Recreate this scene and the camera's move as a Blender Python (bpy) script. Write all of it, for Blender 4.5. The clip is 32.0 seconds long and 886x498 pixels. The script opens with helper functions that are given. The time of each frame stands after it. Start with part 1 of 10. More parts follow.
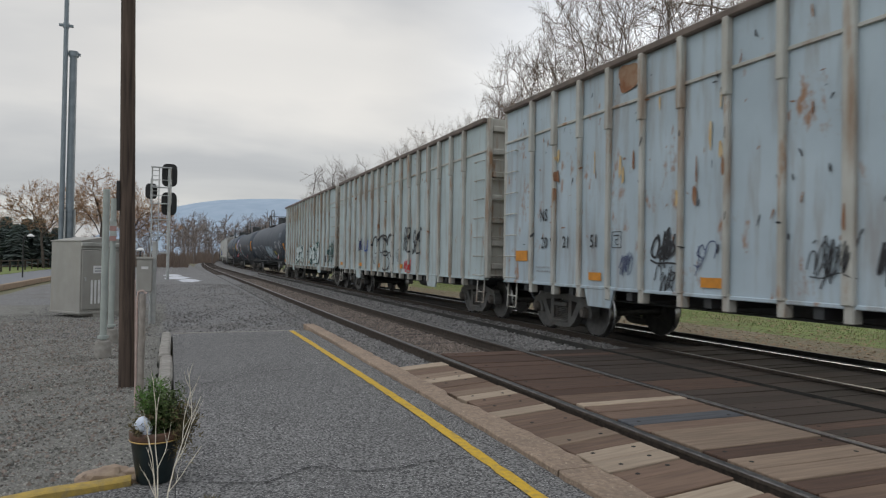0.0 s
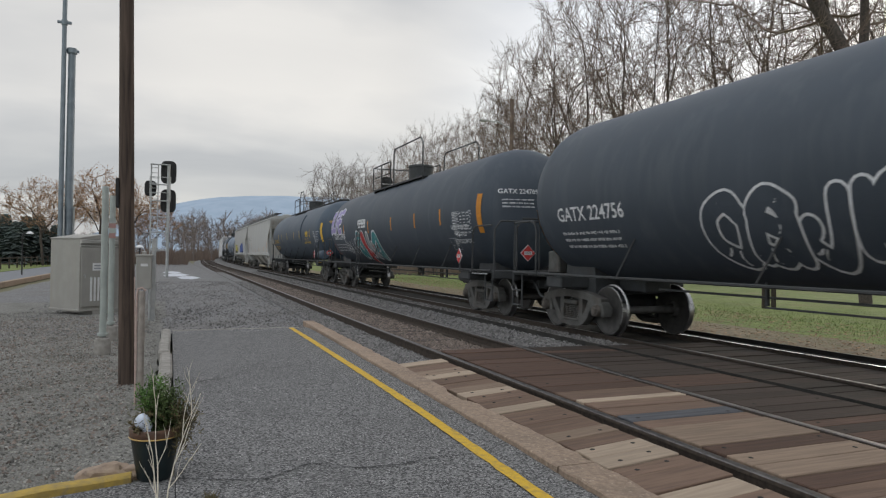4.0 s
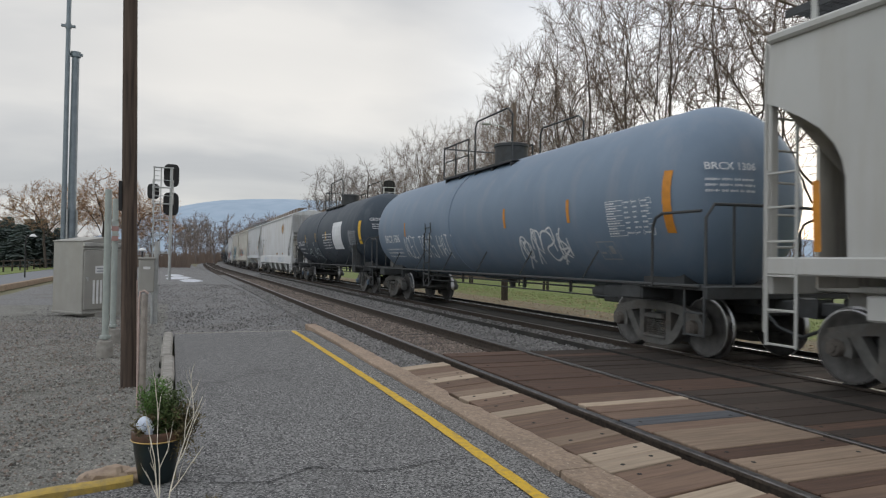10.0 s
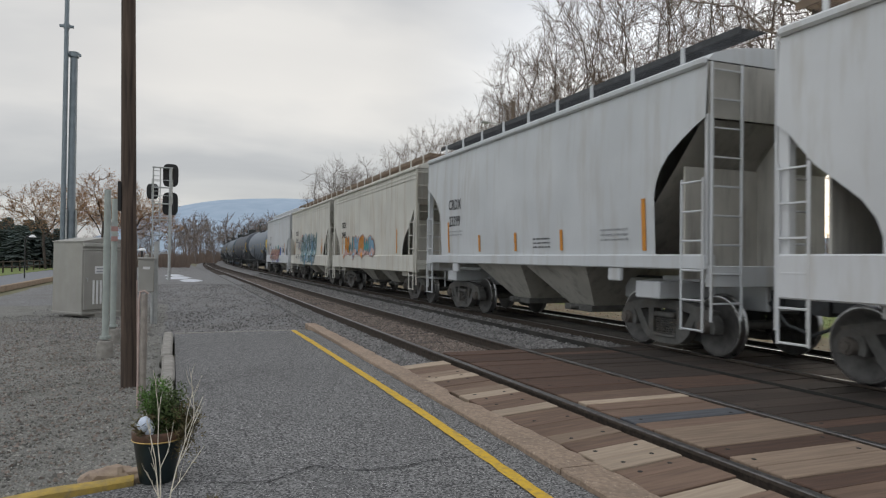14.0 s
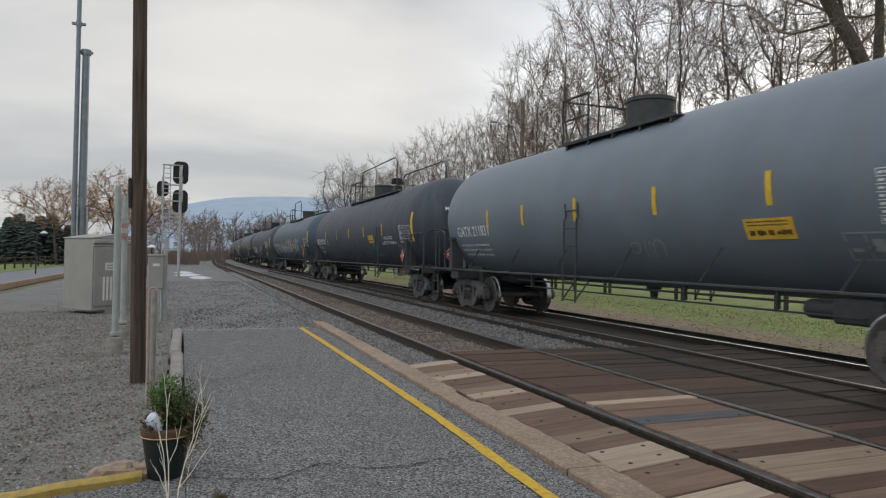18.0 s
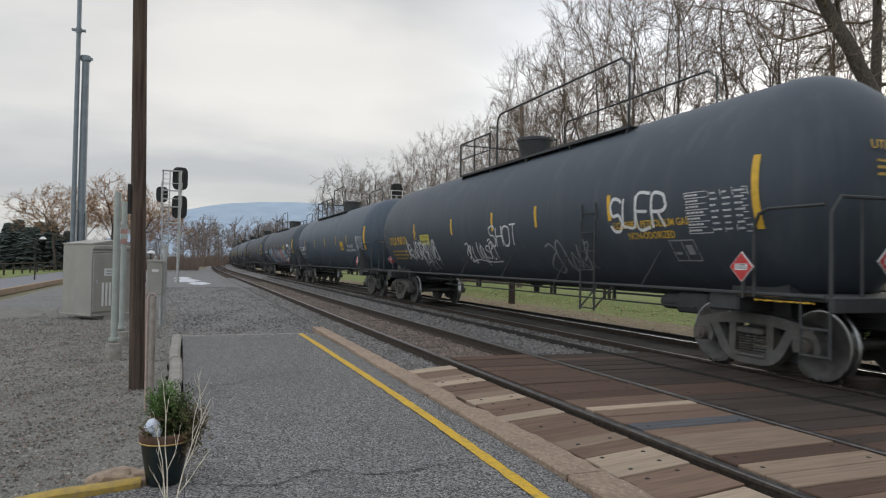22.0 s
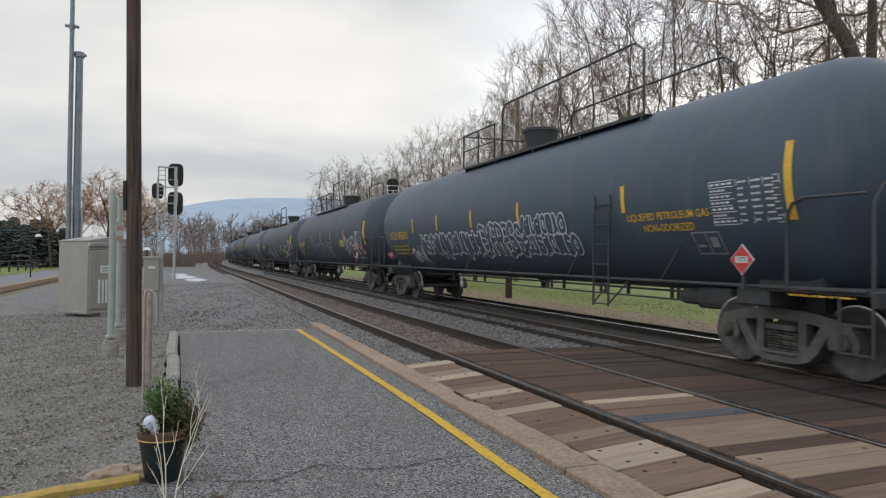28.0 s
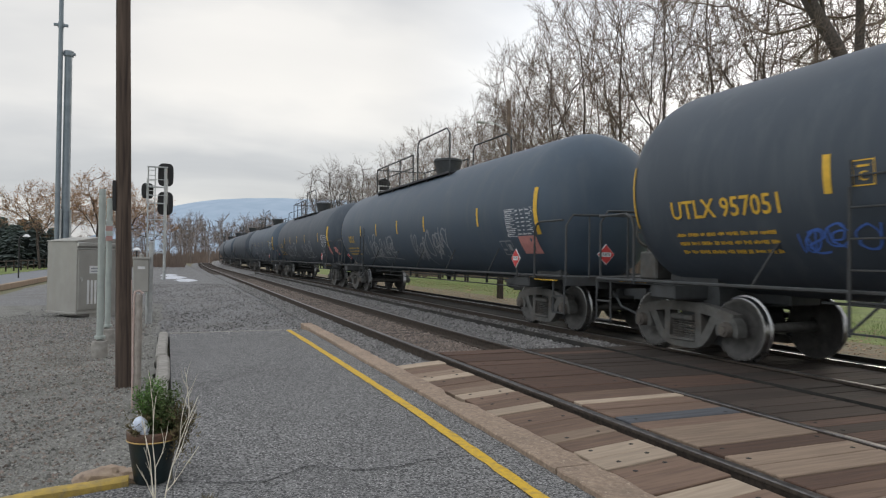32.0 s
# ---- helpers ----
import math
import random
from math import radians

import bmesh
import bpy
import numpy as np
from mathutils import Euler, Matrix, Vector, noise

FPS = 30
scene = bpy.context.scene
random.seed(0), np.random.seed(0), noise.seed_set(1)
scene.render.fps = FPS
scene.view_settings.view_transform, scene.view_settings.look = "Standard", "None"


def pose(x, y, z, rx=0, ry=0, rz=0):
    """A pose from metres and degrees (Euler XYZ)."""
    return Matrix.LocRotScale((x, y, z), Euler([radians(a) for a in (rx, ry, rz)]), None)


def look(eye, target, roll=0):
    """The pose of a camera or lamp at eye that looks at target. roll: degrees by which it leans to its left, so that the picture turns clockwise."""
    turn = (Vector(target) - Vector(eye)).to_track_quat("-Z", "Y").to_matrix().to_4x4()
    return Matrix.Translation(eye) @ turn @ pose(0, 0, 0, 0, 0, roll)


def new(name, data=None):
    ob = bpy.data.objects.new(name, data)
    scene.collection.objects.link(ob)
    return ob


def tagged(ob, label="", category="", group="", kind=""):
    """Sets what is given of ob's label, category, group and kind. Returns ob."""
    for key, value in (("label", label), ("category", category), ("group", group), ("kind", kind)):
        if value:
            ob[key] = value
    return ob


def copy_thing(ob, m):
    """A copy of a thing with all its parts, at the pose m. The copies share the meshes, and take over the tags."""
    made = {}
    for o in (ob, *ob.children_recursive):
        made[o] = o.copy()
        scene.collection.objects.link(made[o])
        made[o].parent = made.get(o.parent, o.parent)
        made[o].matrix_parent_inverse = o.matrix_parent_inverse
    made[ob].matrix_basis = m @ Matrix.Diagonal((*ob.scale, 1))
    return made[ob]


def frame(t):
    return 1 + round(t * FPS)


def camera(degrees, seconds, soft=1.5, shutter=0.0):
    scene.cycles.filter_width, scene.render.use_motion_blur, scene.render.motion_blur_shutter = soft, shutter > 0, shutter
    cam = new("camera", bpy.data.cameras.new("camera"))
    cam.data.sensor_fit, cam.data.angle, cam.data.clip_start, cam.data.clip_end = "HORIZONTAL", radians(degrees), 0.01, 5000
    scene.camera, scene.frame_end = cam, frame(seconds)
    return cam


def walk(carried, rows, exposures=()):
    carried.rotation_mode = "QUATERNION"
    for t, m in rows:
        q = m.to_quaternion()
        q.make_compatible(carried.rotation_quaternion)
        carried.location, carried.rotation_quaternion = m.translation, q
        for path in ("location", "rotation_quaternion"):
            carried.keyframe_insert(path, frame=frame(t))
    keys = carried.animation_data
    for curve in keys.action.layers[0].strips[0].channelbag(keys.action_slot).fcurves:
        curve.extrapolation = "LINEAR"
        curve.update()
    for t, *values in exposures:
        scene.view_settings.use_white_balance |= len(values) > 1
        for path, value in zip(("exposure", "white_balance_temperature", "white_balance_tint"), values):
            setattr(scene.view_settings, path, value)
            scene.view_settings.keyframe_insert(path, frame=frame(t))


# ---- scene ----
EXPO, SKY_STRENGTH = 0.33, 0.95

# ---------------- camera ----------------
EYE_Z = 1.437          # above the rail tops, which lie at z = 0
cam = camera(66.46, 32.0, soft=1.2, shutter=0.09)
# seconds, heading to the east of the track, tilt up, lean
PATH = [
    (0, 21.888, 0.915, -0.947), (0.5, 21.859, 0.805, -0.943), (1, 21.886, 0.706, -1.087), (1.5, 21.803, 0.744, -1.105),
    (2, 21.856, 0.696, -0.956), (2.5, 21.862, 0.663, -1.007), (3, 21.908, 0.657, -0.912), (3.5, 21.943, 0.614, -0.878),
    (5.5, 21.927, 0.819, -0.820), (6, 21.877, 0.787, -0.982), (6.5, 21.880, 0.763, -0.981), (7, 21.860, 0.690, -0.974),
    (7.5, 21.819, 0.829, -1.002), (8, 21.852, 0.948, -1.094), (8.5, 21.789, 0.786, -1.137), (9, 21.797, 0.829, -1.238),
    (9.5, 21.765, 0.917, -1.031), (10, 21.750, 0.928, -0.959), (10.5, 21.798, 0.734, -0.962), (11, 21.817, 0.692, -0.888),
    (11.5, 21.838, 0.710, -0.828), (12, 21.773, 0.758, -0.710), (12.5, 21.796, 0.765, -0.561), (13, 21.801, 0.819, -0.590),
    (13.5, 21.776, 0.838, -0.648), (14, 21.782, 0.814, -0.679), (14.5, 21.775, 0.752, -0.687), (16.5, 21.466, 0.718, -0.887),
    (17, 21.347, 0.719, -0.900), (17.5, 21.223, 0.761, -1.091), (18, 21.080, 0.727, -1.115), (18.5, 20.890, 0.687, -1.192),
    (19, 20.857, 0.673, -1.073), (19.5, 20.918, 0.722, -1.067), (20, 21.119, 1.127, -1.224), (20.5, 21.239, 1.142, -1.106),
    (21, 21.253, 1.171, -1.203), (21.5, 21.213, 1.204, -1.221), (22, 21.130, 1.188, -1.059), (22.5, 21.195, 1.021, -0.861),
    (23, 21.211, 0.827, -0.761), (23.5, 21.183, 0.782, -0.815), (24, 21.184, 0.754, -0.824), (24.5, 21.214, 0.735, -0.871),
    (25, 21.237, 0.687, -0.867), (25.5, 21.260, 0.634, -0.865), (27.5, 21.335, 0.711, -0.757), (28, 21.414, 0.751, -0.671),
    (28.5, 21.464, 0.782, -0.621), (29, 21.473, 0.822, -0.667), (29.5, 21.672, 0.846, -0.535), (30, 22.110, 0.890, -0.434),
    (30.5, 22.204, 0.932, -0.561), (31, 22.260, 0.908, -0.635), (31.5, 22.230, 0.841, -0.622), (32, 22.146, 0.799, -0.694),
]
walk(cam, [(t, pose(0, 0, EYE_Z, 90 + p, 0, -y) @ pose(0, 0, 0, 0, 0, -r)) for t, y, p, r in PATH],
     exposures=[(t, EXPO + d) for t, d in ((0, -.33), (3.2, -.31), (5.8, -.20), (8.2, -.20), (9.2, -.24), (11, -.25), (14, -.3), (18, -.29), (19, -.23),
                                            (21, -.20), (23, -.17), (24.2, -.11), (32, -.09))])

# ---------------- world and sun ----------------
SUN_AZ, SUN_EL = 62.0, 11.0      # degrees east of the track's heading, and above the horizon


def make_world():
    w = bpy.data.worlds.new("world")
    scene.world = w
    w.use_nodes = True
    nt = w.node_tree
    N, Lk = nt.nodes, nt.links
    bg = N["Background"]
    sky = N.new("ShaderNodeTexSky")
    sky.sky_type, sky.sun_disc = "NISHITA", False
    sky.sun_elevation, sky.sun_rotation = radians(SUN_EL), radians(SUN_AZ)
    co = N.new("ShaderNodeTexCoord")
    sep = N.new("ShaderNodeSeparateXYZ")
    Lk.new(co.outputs["Generated"], sep.inputs[0])
    zz = N.new("ShaderNodeMath"); zz.operation = "MAXIMUM"; zz.inputs[1].default_value = 0.0
    Lk.new(sep.outputs[2], zz.inputs[0])
    za = N.new("ShaderNodeMath"); za.operation = "ADD"; za.inputs[1].default_value = 0.22
    Lk.new(zz.outputs[0], za.inputs[0])
    dx = N.new("ShaderNodeMath"); dx.operation = "DIVIDE"
    dy = N.new("ShaderNodeMath"); dy.operation = "DIVIDE"
    Lk.new(sep.outputs[0], dx.inputs[0]); Lk.new(za.outputs[0], dx.inputs[1])
    Lk.new(sep.outputs[1], dy.inputs[0]); Lk.new(za.outputs[0], dy.inputs[1])
    cb = N.new("ShaderNodeCombineXYZ")
    Lk.new(dx.outputs[0], cb.inputs[0]); Lk.new(dy.outputs[0], cb.inputs[1])
    no = N.new("ShaderNodeTexNoise")
    no.inputs["Scale"].default_value, no.inputs["Detail"].default_value = 1.15, 5.0
    no.inputs["Roughness"].default_value = 0.5
    no.inputs["Distortion"].default_value = 0.35
    mp = N.new("ShaderNodeMapping")
    mp.inputs["Rotation"].default_value = (0, 0, radians(-28))
    mp.inputs["Scale"].default_value = (0.55, 1.25, 1)
    mp.inputs["Location"].default_value = (2.3, 0.9, 0)
    Lk.new(cb.outputs[0], mp.inputs[0]); Lk.new(mp.outputs[0], no.inputs["Vector"])
    rp = N.new("ShaderNodeValToRGB")
    e = rp.color_ramp.elements
    e[0].position, e[0].color = 0.30, (0.42, 0.442, 0.486, 1)
    e[1].position, e[1].color = 0.68, (0.79, 0.785, 0.775, 1)
    m = rp.color_ramp.elements.new(0.50); m.color = (0.575, 0.588, 0.612, 1)
    Lk.new(no.outputs["Fac"], rp.inputs[0])
    sc = N.new("ShaderNodeMix"); sc.data_type = "RGBA"; sc.blend_type = "MULTIPLY"
    sc.inputs[0].default_value = 1.0
    sc.inputs[7].default_value = (0.10, 0.10, 0.10, 1)
    Lk.new(sky.outputs[0], sc.inputs[6])
    mx = N.new("ShaderNodeMix"); mx.data_type = "RGBA"
    mx.inputs[0].default_value = 0.86
    Lk.new(sc.outputs[2], mx.inputs[6]); Lk.new(rp.outputs[0], mx.inputs[7])
    # a long bright break in the cloud, across the view and thinning to the horizon
    bn = N.new("ShaderNodeTexNoise")
    bn.inputs["Scale"].default_value, bn.inputs["Detail"].default_value = 1.6, 4.0
    Lk.new(cb.outputs[0], bn.inputs["Vector"])
    b1 = N.new("ShaderNodeMath"); b1.operation = "MULTIPLY_ADD"
    b1.inputs[1].default_value = 0.9
    Lk.new(bn.outputs["Fac"], b1.inputs[0]); Lk.new(dy.outputs[0], b1.inputs[2])
    b2 = N.new("ShaderNodeMath"); b2.operation = "MULTIPLY_ADD"
    b2.inputs[1].default_value = 0.22
    Lk.new(dx.outputs[0], b2.inputs[0]); Lk.new(b1.outputs[0], b2.inputs[2])
    b3 = N.new("ShaderNodeMath"); b3.operation = "DIVIDE"; b3.inputs[1].default_value = 5.0
    Lk.new(b2.outputs[0], b3.inputs[0])
    br = N.new("ShaderNodeValToRGB")
    br.color_ramp.elements[0].position, br.color_ramp.elements[0].color = 0.36, (0, 0, 0, 1)
    br.color_ramp.elements[1].position, br.color_ramp.elements[1].color = 0.95, (0.05, 0.05, 0.05, 1)
    for q, c in ((0.45, 0.66), (0.53, 0.74), (0.64, 0.18)):
        br.color_ramp.elements.new(q).color = (c, c, c, 1)
    Lk.new(b3.outputs[0], br.inputs[0])
    wm = N.new("ShaderNodeMix"); wm.data_type = "RGBA"
    wm.inputs[7].default_value = (1.0, 0.968, 0.915, 1)
    bx = N.new("ShaderNodeMapRange"); bx.interpolation_type = "SMOOTHSTEP"
    bx.inputs["From Min"].default_value, bx.inputs["From Max"].default_value = -0.32, 0.06
    bx.inputs["To Min"].default_value, bx.inputs["To Max"].default_value = 0.30, 1.0
    Lk.new(sep.outputs[0], bx.inputs["Value"])
    bm2 = N.new("ShaderNodeMath"); bm2.operation = "MULTIPLY"
    by = N.new("ShaderNodeMapRange"); by.interpolation_type = "SMOOTHSTEP"
    by.inputs["From Min"].default_value, by.inputs["From Max"].default_value = 0.24, 0.46
    by.inputs["To Min"].default_value, by.inputs["To Max"].default_value = 1.0, 0.30
    Lk.new(sep.outputs[0], by.inputs["Value"])
    bxy = N.new("ShaderNodeMath"); bxy.operation = "MULTIPLY"
    Lk.new(bx.outputs[0], bxy.inputs[0]); Lk.new(by.outputs[0], bxy.inputs[1])
    Lk.new(br.outputs[0], bm2.inputs[0]); Lk.new(bxy.outputs[0], bm2.inputs[1])
    Lk.new(bm2.outputs[0], wm.inputs[0]); Lk.new(mx.outputs[2], wm.inputs[6])
    # thicker bright cloud overhead, and a glow round the veiled sun
    up = N.new("ShaderNodeMapRange"); up.interpolation_type = "SMOOTHSTEP"
    up.inputs["From Min"].default_value, up.inputs["From Max"].default_value = 0.38, 0.95
    up.inputs["To Min"].default_value, up.inputs["To Max"].default_value = 1.0, 1.9
    Lk.new(sep.outputs[2], up.inputs["Value"])
    dt = N.new("ShaderNodeVectorMath"); dt.operation = "DOT_PRODUCT"
    ce = math.cos(radians(SUN_EL))
    dt.inputs[1].default_value = (math.sin(radians(SUN_AZ)) * ce, math.cos(radians(SUN_AZ)) * ce, math.sin(radians(SUN_EL)))
    Lk.new(co.outputs["Generated"], dt.inputs[0])
    gl = N.new("ShaderNodeMapRange"); gl.interpolation_type = "SMOOTHSTEP"
    gl.inputs["From Min"].default_value, gl.inputs["From Max"].default_value = 0.72, 1.0
    gl.inputs["To Min"].default_value, gl.inputs["To Max"].default_value = 0.98, 2.2
    Lk.new(dt.outputs["Value"], gl.inputs["Value"])
    ml = N.new("ShaderNodeMath"); ml.operation = "MULTIPLY"
    Lk.new(up.outputs[0], ml.inputs[0]); Lk.new(gl.outputs[0], ml.inputs[1])
    # sky over the unseen west brightened, added to light the train's near side
    ww = N.new("ShaderNodeVectorMath"); ww.operation = "DOT_PRODUCT"
    ww.inputs[1].default_value = (math.sin(radians(250)), math.cos(radians(250)), 0.0)
    Lk.new(co.outputs["Generated"], ww.inputs[0])
    wr = N.new("ShaderNodeMapRange"); wr.interpolation_type = "SMOOTHSTEP"
    wr.inputs["From Min"].default_value, wr.inputs["From Max"].default_value = -0.05, 0.8
    wr.inputs["To Min"].default_value, wr.inputs["To Max"].default_value = SKY_STRENGTH, SKY_STRENGTH * 1.65
    Lk.new(ww.outputs["Value"], wr.inputs["Value"])
    ms = N.new("ShaderNodeMath"); ms.operation = "MULTIPLY"
    Lk.new(ml.outputs[0], ms.inputs[0]); Lk.new(wr.outputs[0], ms.inputs[1])
    Lk.new(wm.outputs[2], bg.inputs[0]); Lk.new(ms.outputs[0], bg.inputs[1])


make_world()
sun = new("sun", bpy.data.lights.new("sun", "SUN"))
sun.data.energy, sun.data.angle, sun.data.color = 0.7, radians(14), (1.0, 0.89, 0.76)
sx, sy = math.sin(radians(SUN_AZ)), math.cos(radians(SUN_AZ))
sun.matrix_basis = look((sx * 60, sy * 60, 60 * math.tan(radians(SUN_EL))), (0, 0, 0))

# ---------------- materials ----------------


def mat(name, a, b=None, scale=6.0, rough=0.7, metal=0.0, bump=0.15, bscale=60.0, stain=None, sscale=1.3, samount=0.5,
        streak=False, rvar=0.12, detail=6.0, spec=0.5, island=0.0, objvar=0.0, spots=None, crisp=(0.36, 0.66)):
    """A surface: two tones mixed by noise, a coarser stain, fine relief."""
    m = bpy.data.materials.new(name)
    m.use_nodes = True
    nt = m.node_tree
    N, Lk = nt.nodes, nt.links
    p = N["Principled BSDF"]
    b = b or tuple(c * 0.75 for c in a)
    co = N.new("ShaderNodeTexCoord")
    n1 = N.new("ShaderNodeTexNoise")
    n1.inputs["Scale"].default_value, n1.inputs["Detail"].default_value = scale, detail
    Lk.new(co.outputs["Object"], n1.inputs["Vector"])
    r1 = N.new("ShaderNodeValToRGB")
    r1.color_ramp.elements[0].position, r1.color_ramp.elements[1].position = crisp
    r1.color_ramp.elements[0].color, r1.color_ramp.elements[1].color = (*b, 1), (*a, 1)
    Lk.new(n1.outputs["Fac"], r1.inputs[0])
    col = r1.outputs[0]
    if stain:
        n2 = N.new("ShaderNodeTexNoise")
        n2.inputs["Scale"].default_value, n2.inputs["Detail"].default_value = sscale, 7.0
        n2.inputs["Roughness"].default_value = 0.62
        mp = N.new("ShaderNodeMapping")
        mp.inputs["Scale"].default_value = (3.0, 3.0, 0.35) if streak else (1, 1, 1)
        mp.inputs["Location"].default_value = (3.7, 1.9, 0.4)
        Lk.new(co.outputs["Object"], mp.inputs[0]); Lk.new(mp.outputs[0], n2.inputs["Vector"])
        r2 = N.new("ShaderNodeValToRGB")
        r2.color_ramp.elements[0].position, r2.color_ramp.elements[1].position = 0.50, 0.70
        r2.color_ramp.elements[0].color, r2.color_ramp.elements[1].color = (0, 0, 0, 1), (samount,) * 3 + (1,)
        Lk.new(n2.outputs["Fac"], r2.inputs[0])
        mx = N.new("ShaderNodeMix"); mx.data_type = "RGBA"
        mx.inputs[7].default_value = (*stain, 1)
        Lk.new(r2.outputs[0], mx.inputs[0]); Lk.new(col, mx.inputs[6])
        col = mx.outputs[2]
    if spots:
        sc, ss, lo, hi, st = spots
        n4 = N.new("ShaderNodeTexNoise")
        n4.inputs["Scale"].default_value, n4.inputs["Detail"].default_value = ss, 8.0
        n4.inputs["Roughness"].default_value = 0.68
        m4 = N.new("ShaderNodeMapping")
        m4.inputs["Scale"].default_value = (1.0, 1.0, st)
        m4.inputs["Location"].default_value = (8.1, 2.2, 5.4)
        Lk.new(co.outputs["Object"], m4.inputs[0]); Lk.new(m4.outputs[0], n4.inputs["Vector"])
        r4 = N.new("ShaderNodeValToRGB")
        r4.color_ramp.elements[0].position, r4.color_ramp.elements[1].position = lo, hi
        r4.color_ramp.elements[1].color = (0.9, 0.9, 0.9, 1)
        Lk.new(n4.outputs["Fac"], r4.inputs[0])
        x4 = N.new("ShaderNodeMix"); x4.data_type = "RGBA"
        x4.inputs[7].default_value = (*sc, 1)
        Lk.new(r4.outputs[0], x4.inputs[0]); Lk.new(col, x4.inputs[6])
        col = x4.outputs[2]
    if island or objvar:
        if objvar:
            src = N.new("ShaderNodeObjectInfo").outputs["Random"]
        else:
            src = N.new("ShaderNodeNewGeometry").outputs["Random Per Island"]
        k = objvar or island
        mr = N.new("ShaderNodeMapRange")
        mr.inputs["To Min"].default_value, mr.inputs["To Max"].default_value = 1 - k, 1 + k
        Lk.new(src, mr.inputs["Value"])
        hs = N.new("ShaderNodeHueSaturation")
        Lk.new(mr.outputs[0], hs.inputs["Value"]); Lk.new(col, hs.inputs["Color"])
        col = hs.outputs[0]
    Lk.new(col, p.inputs["Base Color"])
    rr = N.new("ShaderNodeMapRange")
    rr.inputs["To Min"].default_value, rr.inputs["To Max"].default_value = max(rough - rvar, 0.05), min(rough + rvar, 1)
    Lk.new(n1.outputs["Fac"], rr.inputs["Value"]); Lk.new(rr.outputs[0], p.inputs["Roughness"])
    p.inputs["Metallic"].default_value = metal
    p.inputs["Specular IOR Level"].default_value = spec
    if bump:
        n3 = N.new("ShaderNodeTexNoise")
        n3.inputs["Scale"].default_value, n3.inputs["Detail"].default_value = bscale, 4.0
        Lk.new(co.outputs["Object"], n3.inputs["Vector"])
        bp = N.new("ShaderNodeBump")
        bp.inputs["Strength"].default_value, bp.inputs["Distance"].default_value = bump, 0.02
        Lk.new(n3.outputs["Fac"], bp.inputs["Height"]); Lk.new(bp.outputs[0], p.inputs["Normal"])
    return m


MAT = {}


